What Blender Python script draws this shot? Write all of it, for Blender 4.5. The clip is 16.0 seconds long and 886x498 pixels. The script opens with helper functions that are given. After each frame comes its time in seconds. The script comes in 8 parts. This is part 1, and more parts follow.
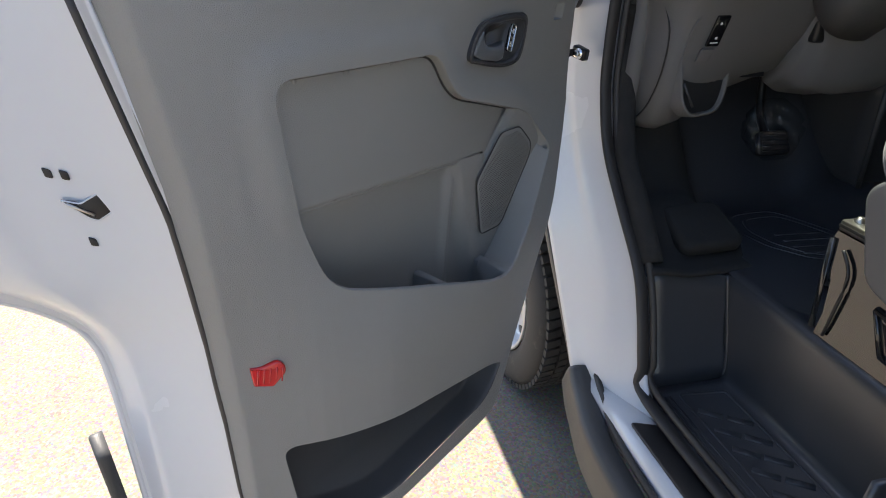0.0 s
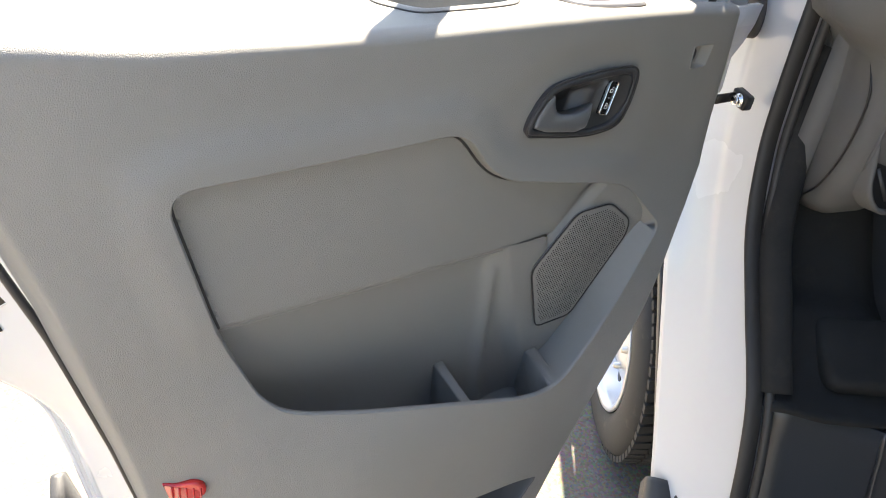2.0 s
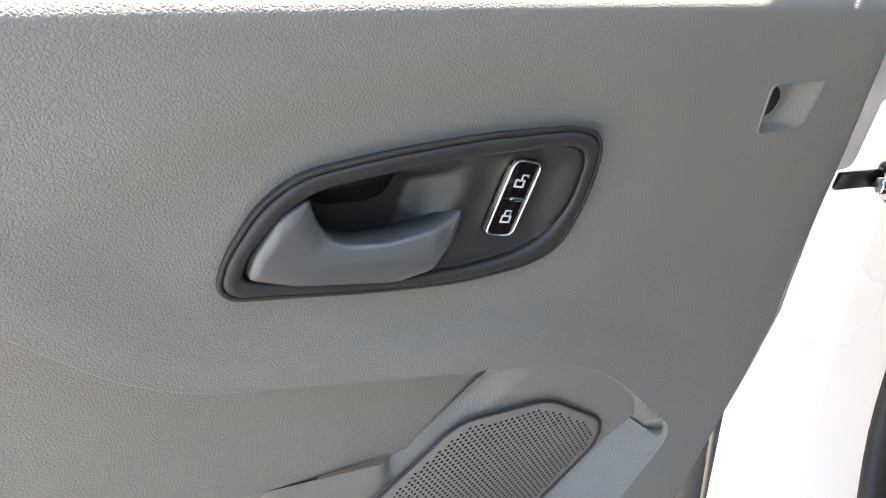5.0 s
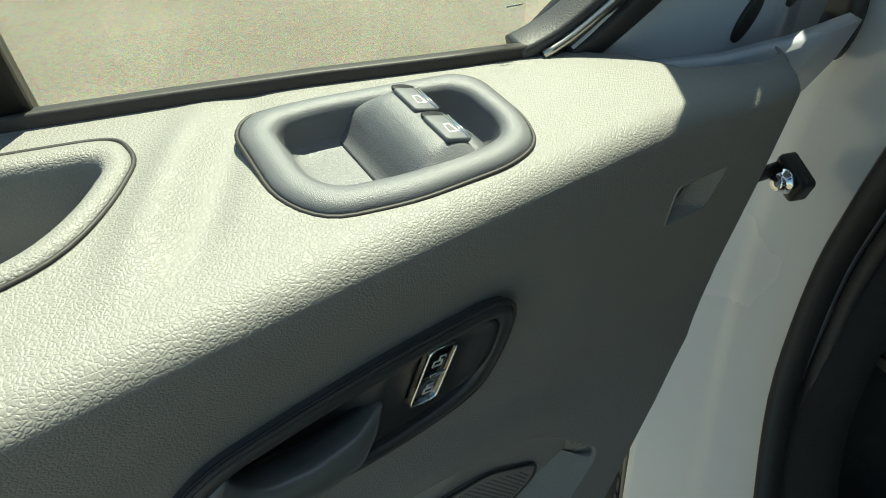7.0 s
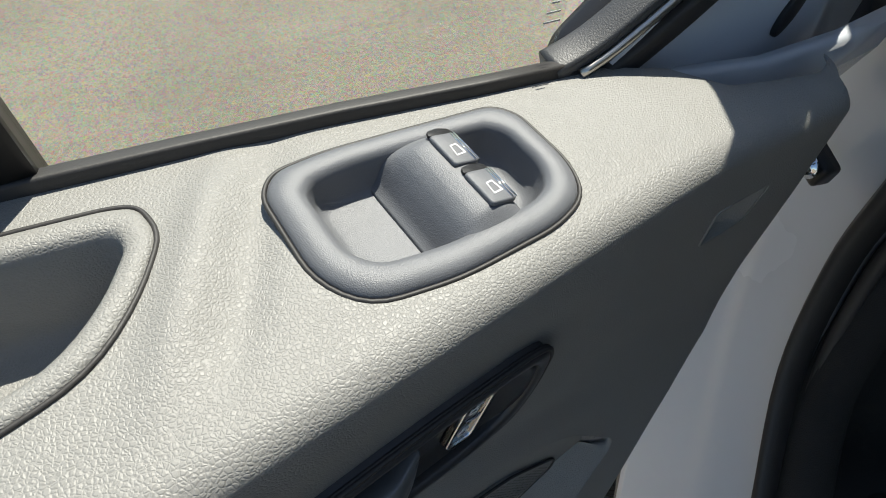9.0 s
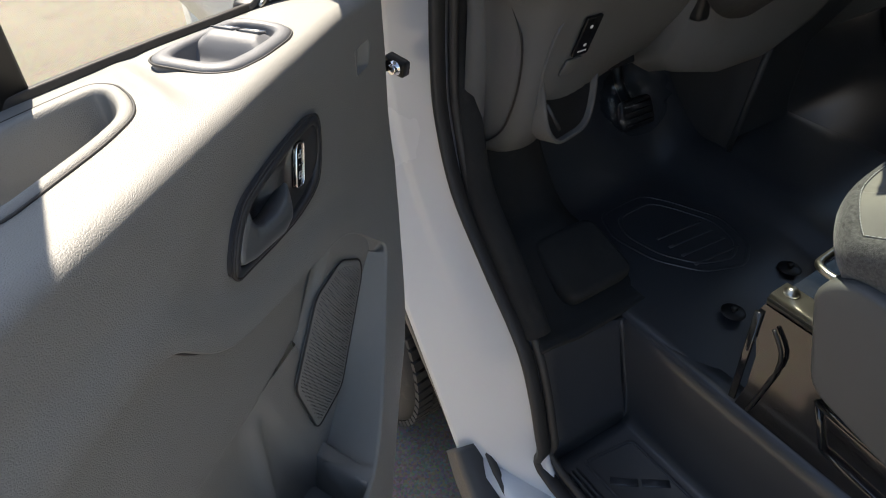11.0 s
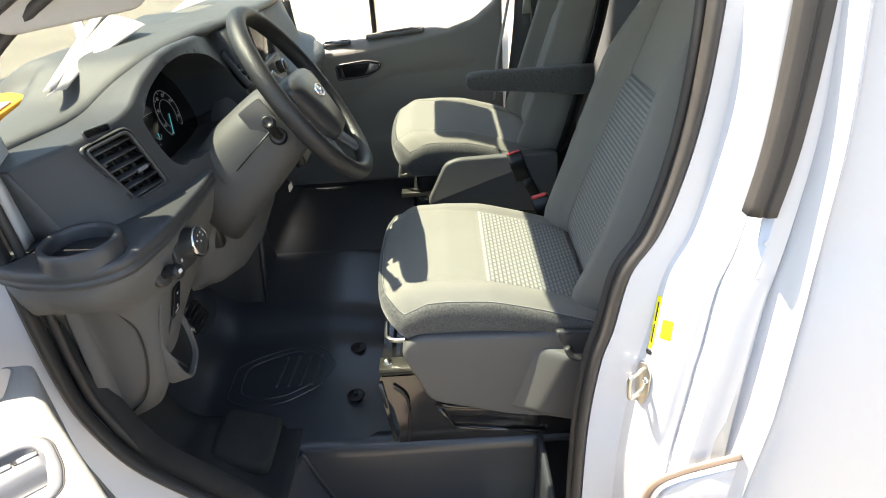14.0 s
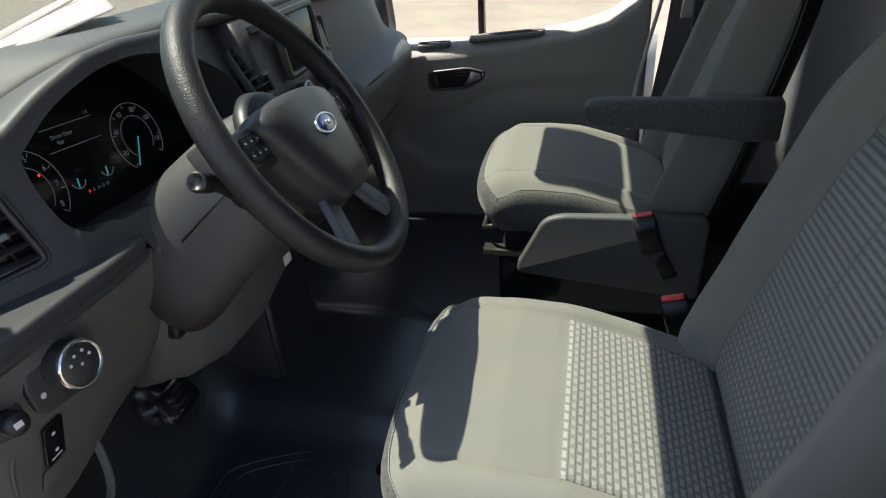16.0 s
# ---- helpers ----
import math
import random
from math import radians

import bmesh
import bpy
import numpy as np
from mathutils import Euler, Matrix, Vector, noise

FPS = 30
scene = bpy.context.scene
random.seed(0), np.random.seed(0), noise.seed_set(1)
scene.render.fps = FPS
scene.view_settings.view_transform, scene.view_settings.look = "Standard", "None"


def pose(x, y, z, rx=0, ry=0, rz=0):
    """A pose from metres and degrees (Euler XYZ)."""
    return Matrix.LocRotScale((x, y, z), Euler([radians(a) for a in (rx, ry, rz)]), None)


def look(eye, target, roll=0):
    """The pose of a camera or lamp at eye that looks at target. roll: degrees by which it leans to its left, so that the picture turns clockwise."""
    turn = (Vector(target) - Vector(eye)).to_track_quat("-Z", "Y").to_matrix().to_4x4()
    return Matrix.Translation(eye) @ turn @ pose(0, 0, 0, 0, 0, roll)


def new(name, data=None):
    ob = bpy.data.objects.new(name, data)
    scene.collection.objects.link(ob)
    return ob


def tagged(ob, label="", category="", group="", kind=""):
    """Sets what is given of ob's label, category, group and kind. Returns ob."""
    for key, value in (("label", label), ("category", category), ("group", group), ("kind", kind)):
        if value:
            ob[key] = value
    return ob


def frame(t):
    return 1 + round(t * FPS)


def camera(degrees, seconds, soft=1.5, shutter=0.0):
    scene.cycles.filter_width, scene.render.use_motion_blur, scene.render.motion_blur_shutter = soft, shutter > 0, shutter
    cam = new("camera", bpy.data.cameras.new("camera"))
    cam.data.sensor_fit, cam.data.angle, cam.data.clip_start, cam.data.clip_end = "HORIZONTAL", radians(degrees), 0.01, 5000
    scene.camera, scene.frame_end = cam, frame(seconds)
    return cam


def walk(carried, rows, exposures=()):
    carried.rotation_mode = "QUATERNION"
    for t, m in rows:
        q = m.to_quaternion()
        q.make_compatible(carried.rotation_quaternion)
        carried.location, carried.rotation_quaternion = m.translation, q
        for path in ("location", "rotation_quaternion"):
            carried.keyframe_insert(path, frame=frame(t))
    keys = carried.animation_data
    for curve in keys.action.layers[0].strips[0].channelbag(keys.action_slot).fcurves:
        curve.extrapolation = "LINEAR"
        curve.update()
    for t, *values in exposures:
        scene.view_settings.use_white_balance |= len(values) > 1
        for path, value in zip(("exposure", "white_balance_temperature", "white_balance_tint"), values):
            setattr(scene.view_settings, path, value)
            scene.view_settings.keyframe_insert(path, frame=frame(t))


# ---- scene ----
cam = camera(70.70, 16.0, 1.0)
PATH = [
    (0, pose(0.3210, -0.6864, 1.4829, 62.23, -1.82, 74.92)),
    (0.5, pose(0.1914, -0.5979, 1.5508, 59.26, -3.63, 81.86)),
    (1, pose(0.1344, -0.4971, 1.5762, 57.62, -3.25, 90.08)),
    (1.5, pose(0.1039, -0.4464, 1.5831, 57.18, -3.05, 93.65)),
    (2, pose(0.0573, -0.4233, 1.5799, 57.04, -2.89, 94.58)),
    (2.5, pose(-0.0840, -0.4218, 1.5583, 56.47, -3.77, 92.70)),
    (3, pose(-0.2051, -0.4001, 1.5311, 57.03, -4.11, 90.47)),
    (3.2, pose(-0.2563, -0.3806, 1.5230, 57.18, -4.77, 90.96)),
    (5.3, pose(-0.4999, -0.1867, 1.4698, 55.39, -2.21, 108.72)),
    (5.5, pose(-0.5060, -0.1849, 1.4782, 54.58, -2.44, 108.58)),
    (6, pose(-0.5337, -0.2082, 1.5109, 52.86, -1.19, 103.16)),
    (6.5, pose(-0.5776, -0.2220, 1.5616, 48.90, -0.75, 97.96)),
    (7, pose(-0.6119, -0.2216, 1.6029, 43.45, -1.21, 97.53)),
    (7.5, pose(-0.6492, -0.2335, 1.6337, 38.50, -1.45, 98.24)),
    (8, pose(-0.6799, -0.2442, 1.6344, 35.61, -1.10, 98.04)),
    (8.2, pose(-0.6878, -0.2474, 1.6328, 35.02, -0.88, 97.84)),
    (10.3, pose(-0.4558, -0.3169, 1.6439, 44.36, -1.62, 79.50)),
    (10.5, pose(-0.3930, -0.3496, 1.6479, 45.59, -0.42, 71.93)),
    (11, pose(-0.2509, -0.4382, 1.6619, 49.40, -0.36, 55.89)),
    (11.5, pose(-0.1274, -0.5607, 1.6883, 52.95, 0.86, 40.71)),
    (12, pose(-0.1331, -0.6481, 1.7500, 56.33, 1.47, 26.45)),
    (12.5, pose(-0.2150, -0.7370, 1.8208, 58.02, 3.10, 14.22)),
    (13, pose(-0.2765, -0.7732, 1.8941, 58.82, 3.35, 5.69)),
    (13.5, pose(-0.3171, -0.7928, 1.9676, 59.80, 3.82, 0.93)),
    (14, pose(-0.3321, -0.7828, 1.9893, 59.48, 3.68, -0.95)),
    (14.5, pose(-0.3225, -0.7640, 1.9855, 59.32, 3.34, -1.14)),
    (15, pose(-0.2526, -0.6467, 1.9626, 59.52, 3.70, 2.49)),
    (15.5, pose(-0.1630, -0.4247, 1.9099, 60.45, 2.86, 9.62)),
    (16, pose(-0.2546, -0.1756, 1.8741, 60.22, 3.55, 12.13)),
]
EXPOSURES = [
    (0.0, 1.75, 6700, 12), (0.5, 2.0, 6700, 12), (1.0, 2.25, 7000, 11), (1.5, 2.44, 7200, 11), (2.0, 2.5, 7300, 11), (3.0, 2.55, 7300, 11), (5.5, 3.2, 7200, 12), (6.0, 2.5, 7000, 6), (6.5, 1.28, 7300, -6), (7.0, 0.9, 6900, -13), (7.5, 0.76, 6800, -5), (8.0, 0.6, 6450, 0),
    (10.5, 0.7, 6350, 10), (11.0, 1.35, 7000, 11), (11.5, 2.1, 7100, 10), (12.0, 2.6, 7200, 10), (12.5, 2.9, 7300, 10), (13.0, 2.85, 7300, 9), (13.5, 2.7, 7300, 9), (14.5, 2.15, 7200, 11), (15.0, 1.85, 7100, 11), (15.5, 1.85, 7000, 12), (16.0, 1.62, 6700, 12),
]
walk(cam, PATH, EXPOSURES)

# world, sun, exposure
SUN = Vector((-0.482, 0.05, 0.875)).normalized()
world = bpy.data.worlds.new("sky")
scene.world = world
world.use_nodes = True
wn = world.node_tree
sky = wn.nodes.new("ShaderNodeTexSky")
sky.sky_type, sky.sun_disc = "NISHITA", False
sky.sun_elevation = math.asin(SUN.z)
sky.sun_rotation = math.atan2(SUN.x, SUN.y)
bg = wn.nodes["Background"]
bg.inputs["Strength"].default_value = 0.098
wn.links.new(sky.outputs["Color"], bg.inputs["Color"])
sun_data = bpy.data.lights.new("sun", "SUN")
sun_data.energy, sun_data.angle, sun_data.color = 5.3, radians(0.55), (1.0, 0.93, 0.82)
sun = new("sun", sun_data)
sun.matrix_world = look((0, 0, 10), Vector((0, 0, 10)) - SUN)

# ---- materials ----
MATS = {}


def mat(name, color, rough=0.5, metal=0.0, var=0.12, scale=6.0, bump=0.0, bump_scale=300.0, coat=0.0, kind="noise", spec=0.5, sheen=0.0, dirt=0.0):
    """A plain surface with colour variation at two scales and a fine relief."""
    if name in MATS:
        return MATS[name]
    m = bpy.data.materials.new(name)
    m.use_nodes = True
    nt = m.node_tree
    b = nt.nodes["Principled BSDF"]
    L = nt.links.new
    b.inputs["Roughness"].default_value, b.inputs["Metallic"].default_value = rough, metal
    b.inputs["Coat Weight"].default_value, b.inputs["Coat Roughness"].default_value = coat, 0.06
    b.inputs["Specular IOR Level"].default_value = spec
    b.inputs["Sheen Weight"].default_value, b.inputs["Sheen Roughness"].default_value = sheen, 0.4
    co = nt.nodes.new("ShaderNodeTexCoord")
    n1 = nt.nodes.new("ShaderNodeTexNoise")
    n1.inputs["Scale"].default_value, n1.inputs["Detail"].default_value = scale, 5
    L(co.outputs["Object"], n1.inputs["Vector"])
    n2 = nt.nodes.new("ShaderNodeTexNoise")
    n2.inputs["Scale"].default_value, n2.inputs["Detail"].default_value = scale * 22, 3
    L(co.outputs["Object"], n2.inputs["Vector"])
    mx = nt.nodes.new("ShaderNodeMath")
    mx.operation = "MULTIPLY_ADD"
    L(n2.outputs["Fac"], mx.inputs[0])
    mx.inputs[1].default_value = 0.35
    L(n1.outputs["Fac"], mx.inputs[2])
    rm = nt.nodes.new("ShaderNodeMapRange")
    rm.inputs["From Min"].default_value, rm.inputs["From Max"].default_value = 0.35, 0.95
    rm.inputs["To Min"].default_value, rm.inputs["To Max"].default_value = 1 - var, 1 + var
    L(mx.outputs[0], rm.inputs["Value"])
    sc = nt.nodes.new("ShaderNodeVectorMath")
    sc.operation = "SCALE"
    sc.inputs[0].default_value = color
    L(rm.outputs[0], sc.inputs["Scale"])
    last = sc.outputs[0]
    if dirt:
        nd = nt.nodes.new("ShaderNodeTexNoise")
        nd.inputs["Scale"].default_value, nd.inputs["Detail"].default_value, nd.inputs["Roughness"].default_value = 9, 8, 0.75
        L(co.outputs["Object"], nd.inputs["Vector"])
        rd = nt.nodes.new("ShaderNodeMapRange")
        rd.inputs["From Min"].default_value, rd.inputs["From Max"].default_value = 0.55, 0.75
        rd.inputs["To Max"].default_value = dirt
        L(nd.outputs["Fac"], rd.inputs["Value"])
        md = nt.nodes.new("ShaderNodeMix")
        md.data_type = "RGBA"
        L(rd.outputs[0], md.inputs["Factor"])
        L(last, md.inputs["A"])
        md.inputs["B"].default_value = (0.22, 0.19, 0.15, 1)
        last = md.outputs["Result"]
    L(last, b.inputs["Base Color"])
    rr = nt.nodes.new("ShaderNodeMapRange")
    rr.inputs["To Min"].default_value, rr.inputs["To Max"].default_value = max(0.02, rough - 0.07), min(1, rough + 0.07)
    L(n1.outputs["Fac"], rr.inputs["Value"])
    L(rr.outputs[0], b.inputs["Roughness"])
    if bump:
        bp = nt.nodes.new("ShaderNodeBump")
        bp.inputs["Strength"].default_value, bp.inputs["Distance"].default_value = bump, 0.001
        if kind == "grain":
            v = nt.nodes.new("ShaderNodeTexVoronoi")
            v.feature = "DISTANCE_TO_EDGE"
            v.inputs["Scale"].default_value = bump_scale
            wob = nt.nodes.new("ShaderNodeTexNoise")
            wob.inputs["Scale"].default_value = bump_scale * 0.8
            L(co.outputs["Object"], wob.inputs["Vector"])
            ad = nt.nodes.new("ShaderNodeVectorMath")
            ad.operation = "MULTIPLY_ADD"
            L(wob.outputs["Color"], ad.inputs[0])
            ad.inputs[1].default_value = (0.9 / bump_scale,) * 3
            L(co.outputs["Object"], ad.inputs[2])
            L(ad.outputs[0], v.inputs["Vector"])
            sm = nt.nodes.new("ShaderNodeMapRange")
            sm.interpolation_type = "SMOOTHSTEP"
            sm.inputs["From Max"].default_value = 0.28
            L(v.outputs["Distance"], sm.inputs["Value"])
            L(sm.outputs[0], bp.inputs["Height"])
        else:
            v = nt.nodes.new("ShaderNodeTexNoise")
            v.inputs["Scale"].default_value, v.inputs["Detail"].default_value = bump_scale, 4
            L(co.outputs["Object"], v.inputs["Vector"])
            L(v.outputs["Fac"], bp.inputs["Height"])
        L(bp.outputs[0], b.inputs["Normal"])
    MATS[name] = m
    return m


def glow(name, color, strength):
    m = bpy.data.materials.new(name)
    m.use_nodes = True
    b = m.node_tree.nodes["Principled BSDF"]
    b.inputs["Base Color"].default_value = (*color, 1)
    b.inputs["Emission Color"].default_value, b.inputs["Emission Strength"].default_value = (*color, 1), strength
    MATS[name] = m
    return m


def glass_mat(name, tint, rough=0.0, gloss=0.045):
    m = bpy.data.materials.new(name)
    m.use_nodes = True
    nt = m.node_tree
    out = nt.nodes["Material Output"]
    nt.nodes.remove(nt.nodes["Principled BSDF"])
    tr = nt.nodes.new("ShaderNodeBsdfTransparent")
    tr.inputs["Color"].default_value = (*tint, 1)
    gl = nt.nodes.new("ShaderNodeBsdfGlossy")
    gl.inputs["Roughness"].default_value = rough
    mx = nt.nodes.new("ShaderNodeMixShader")
    mx.inputs["Fac"].default_value = gloss
    nt.links.new(tr.outputs[0], mx.inputs[1])
    nt.links.new(gl.outputs[0], mx.inputs[2])
    nt.links.new(mx.outputs[0], out.inputs["Surface"])
    MATS[name] = m
    return m


def woven_mat(name, base, thread, sx, sy, lines=0.0):
    """Seat cloth in the mesh's UV (metres): staggered bright dashes along u in rows of v, fine cross ribs between; above v = lines the dashes run together."""
    m = bpy.data.materials.new(name)
    m.use_nodes = True
    nt = m.node_tree
    L = nt.links.new
    b = nt.nodes["Principled BSDF"]
    b.inputs["Roughness"].default_value = 0.85
    b.inputs["Sheen Weight"].default_value = 0.2
    uv = nt.nodes.new("ShaderNodeTexCoord")

    def bricks(width, row, gap, offset, squeeze=1.0):
        n = nt.nodes.new("ShaderNodeTexBrick")
        n.inputs["Scale"].default_value = 1.0
        n.inputs["Brick Width"].default_value, n.inputs["Row Height"].default_value = width, row
        n.inputs["Mortar Size"].default_value, n.inputs["Mortar Smooth"].default_value = gap, 0.35
        n.offset, n.squash = offset, 1.0
        n.inputs["Color1"].default_value = n.inputs["Color2"].default_value = (1, 1, 1, 1)
        n.inputs["Mortar"].default_value = (0, 0, 0, 1)
        if squeeze != 1.0:
            mp = nt.nodes.new("ShaderNodeMapping")
            mp.inputs["Scale"].default_value = (squeeze, 1, 1)
            L(uv.outputs["UV"], mp.inputs["Vector"])
            L(mp.outputs[0], n.inputs["Vector"])
        else:
            L(uv.outputs["UV"], n.inputs["Vector"])
        return n.outputs["Color"]

    def mixed(fac, a, c, blend="MIX"):
        n = nt.nodes.new("ShaderNodeMix")
        n.data_type, n.blend_type = "RGBA", blend
        for key, val in (("Factor", fac), ("A", a), ("B", c)):
            if isinstance(val, (int, float, tuple)):
                n.inputs[key].default_value = val
            else:
                L(val, n.inputs[key])
        return n.outputs["Result"]

    dash = bricks(sx * 0.62, sy, sy * 0.27, 0.5, 0.62)
    if lines:
        sep = nt.nodes.new("ShaderNodeSeparateXYZ")
        L(uv.outputs["UV"], sep.inputs[0])
        rise = nt.nodes.new("ShaderNodeMapRange")
        rise.inputs["From Min"].default_value, rise.inputs["From Max"].default_value = lines - 0.06, lines + 0.05
        L(sep.outputs["Y"], rise.inputs["Value"])
        dash = mixed(rise.outputs[0], dash, bricks(9.0, sy, sy * 0.34, 0.0))
    rib = bricks(sx * 0.5, sy, sx * 0.07, 0.5)
    no = nt.nodes.new("ShaderNodeTexNoise")
    no.inputs["Scale"].default_value, no.inputs["Detail"].default_value = 900, 3
    L(uv.outputs["UV"], no.inputs["Vector"])
    ground = mixed(rib, tuple(0.62 * c for c in base) + (1,), (*base, 1))
    cloth = mixed(dash, ground, (*thread, 1))
    L(mixed(0.3, cloth, no.outputs["Color"], "OVERLAY"), b.inputs["Base Color"])
    bp = nt.nodes.new("ShaderNodeBump")
    bp.inputs["Strength"].default_value, bp.inputs["Distance"].default_value = 0.6, 0.0015
    L(mixed(0.45, rib, dash), bp.inputs["Height"])
    L(bp.outputs[0], b.inputs["Normal"])
    MATS[name] = m
    return m


M_WHITE = mat("white_paint", (0.575, 0.60, 0.64), 0.25, var=0.02, scale=3, coat=0.6, bump=0.05, bump_scale=60)
M_TRIM = mat("grained_trim", (0.243, 0.239, 0.226), 0.5, var=0.06, scale=4, bump=0.33, bump_scale=520, kind="grain", dirt=0.06)
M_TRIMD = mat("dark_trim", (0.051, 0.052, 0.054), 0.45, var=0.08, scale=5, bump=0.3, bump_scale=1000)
M_DASH = mat("dash_trim", (0.128, 0.126, 0.122), 0.55, var=0.06, scale=5, bump=0.4, bump_scale=700, kind="grain", dirt=0.04)
M_GREY = mat("pillar_trim", (0.46, 0.46, 0.45), 0.6, var=0.05, scale=5, bump=0.3, bump_scale=800)
M_BEZEL = mat("bezel_plastic", (0.042, 0.042, 0.044), 0.38, var=0.06, scale=10, bump=0.15, bump_scale=1500)
M_LEVER = mat("satin_lever", (0.17, 0.175, 0.18), 0.32, metal=0.35, var=0.05, scale=10, bump=0.08, bump_scale=1800)
M_SATIN = mat("satin_switch", (0.145, 0.150, 0.162), 0.45, metal=0.05, var=0.08, scale=30, bump=0.35, bump_scale=1600)
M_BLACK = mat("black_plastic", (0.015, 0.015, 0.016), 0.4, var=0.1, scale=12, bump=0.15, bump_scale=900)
M_GLOSS = mat("gloss_black", (0.01, 0.01, 0.011), 0.12, var=0.05, scale=10)
M_RUBBER = mat("seal_rubber", (0.035, 0.033, 0.032), 0.55, var=0.12, scale=14, bump=0.2, bump_scale=500, dirt=0.08)
M_FLOOR = mat("vinyl_floor", (0.040, 0.043, 0.050), 0.33, spec=0.75, var=0.06, scale=6, bump=0.18, bump_scale=500)
M_CARPET = mat("carpet", (0.02, 0.02, 0.02), 0.95, var=0.3, scale=20, bump=0.9, bump_scale=900, dirt=0.12)
M_CLOTH = mat("seat_cloth", (0.214, 0.206, 0.182), 0.9, var=0.06, scale=8, bump=0.5, bump_scale=1500, sheen=0.25)
M_CLOTHK = mat("knit_cloth", (0.088, 0.087, 0.083), 0.92, var=0.65, scale=230, bump=1.0, bump_scale=650, sheen=0.3)
M_INSERT = woven_mat("woven_insert", (0.215, 0.213, 0.195), (0.315, 0.312, 0.292), 0.0175, 0.0098)
M_INSERTB = woven_mat("woven_back_insert", (0.19, 0.19, 0.178), (0.275, 0.275, 0.26), 0.0150, 0.0105, 0.20)
M_STEELB = mat("black_enamel_steel", (0.012, 0.012, 0.013), 0.14, metal=0.0, var=0.3, scale=5, coat=0.7, bump=0.05, bump_scale=30, dirt=0.14)
M_STEEL = mat("zinc_steel", (0.55, 0.53, 0.48), 0.32, metal=1.0, var=0.12, scale=20)
M_CHROME = mat("chrome", (0.82, 0.82, 0.83), 0.1, metal=1.0, var=0.02, scale=10)
M_RED = mat("red_reflector", (0.55, 0.012, 0.012), 0.15, var=0.15, scale=60, coat=0.8, bump=0.5, bump_scale=350)
M_BUCKLE = mat("red_button", (0.75, 0.06, 0.05), 0.4, var=0.05)
M_TYRE = mat("tyre_rubber", (0.035, 0.033, 0.031), 0.75, var=0.15, scale=15, bump=0.3, bump_scale=300, dirt=0.35)
M_RIM = mat("silver_rim", (0.62, 0.63, 0.65), 0.3, metal=0.55, var=0.05, scale=6, coat=0.3)
M_YELLOW = mat("yellow_label", (0.85, 0.75, 0.02), 0.5, var=0.05)
M_DASHTOP = mat("dash_top_vinyl", (0.076, 0.076, 0.075), 0.5, var=0.06, scale=5, bump=0.3, bump_scale=600, kind="grain")
M_BROWN = mat("brown_rubber", (0.17, 0.13, 0.105), 0.6, var=0.1, scale=20)
M_SHIELD = mat("shield_plastic", (0.108, 0.108, 0.105), 0.5, var=0.06, scale=5, bump=0.25, bump_scale=900)
M_PAPER = mat("paper", (0.60, 0.54, 0.53), 0.8, var=0.03, scale=8)
M_ORANGE = mat("orange_card", (0.85, 0.36, 0.03), 0.6, var=0.05)
M_MARK = mat("printed_marks", (0.75, 0.75, 0.75), 0.5, var=0.02)
M_BLUE = mat("blue_badge", (0.02, 0.06, 0.30), 0.2, var=0.03, coat=0.6)
M_HEADLINER = mat("headliner", (0.42, 0.41, 0.39), 0.95, var=0.05, scale=10, bump=0.4, bump_scale=900)
M_CARGO = mat("cargo_dark", (0.10, 0.10, 0.10), 0.8, var=0.1)
M_GLASS = glass_mat("window_glass", (0.93, 0.95, 0.93))
M_SCREEN = glass_mat("tinted_screen", (0.68, 0.72, 0.70))
M_FILM = glass_mat("clear_film", (0.90, 0.91, 0.93), 0.28, 0.07)
M_MIRROR = mat("mirror_silver", (0.9, 0.9, 0.9), 0.02, metal=1.0, var=0.0)
M_NEEDLE = glow("needle_light", (0.10, 0.50, 0.57), 0.10)
M_DIAL = glow("dial_light", (0.36, 0.38, 0.40), 0.03)
M_REDLAMP = glow("red_lamp", (0.9, 0.04, 0.03), 0.35)


def asphalt_mat():
    m = mat("asphalt", (0.246, 0.214, 0.174), 0.9, var=0.22, scale=1.2, bump=1.0, bump_scale=120, dirt=0.25)
    nt = m.node_tree
    b = nt.nodes["Principled BSDF"]
    src = b.inputs["Base Color"].links[0].from_socket
    co = nt.nodes.new("ShaderNodeTexCoord")
    v = nt.nodes.new("ShaderNodeTexVoronoi")
    v.inputs["Scale"].default_value = 140
    nt.links.new(co.outputs["Object"], v.inputs["Vector"])
    mx = nt.nodes.new("ShaderNodeMix")
    mx.data_type, mx.blend_type = "RGBA", "MULTIPLY"
    mx.inputs["Factor"].default_value = 0.5
    nt.links.new(src, mx.inputs["A"])
    nt.links.new(v.outputs["Color"], mx.inputs["B"])
    nt.links.new(mx.outputs["Result"], b.inputs["Base Color"])
    return m


M_ASPHALT = asphalt_mat()

# ---- shaping helpers ----
def thing(name, label, category, at=(0, 0, 0), group="", kind="", m=None):
    """A top-level Empty that carries its parts."""
    e = new(name)
    e.matrix_world = m if m is not None else Matrix.Translation(at)
    return tagged(e, label, category, group, kind)


def mesh_of(verts, faces, smooth=True, uvs=None):
    me = bpy.data.meshes.new("m")
    me.from_pydata([tuple(v) for v in verts], [], faces)
    if uvs is not None:
        layer = me.uv_layers.new(name="UVMap")
        for loop in me.loops:
            layer.data[loop.index].uv = uvs[loop.vertex_index]
    if smooth:
        me.shade_smooth()
    return me


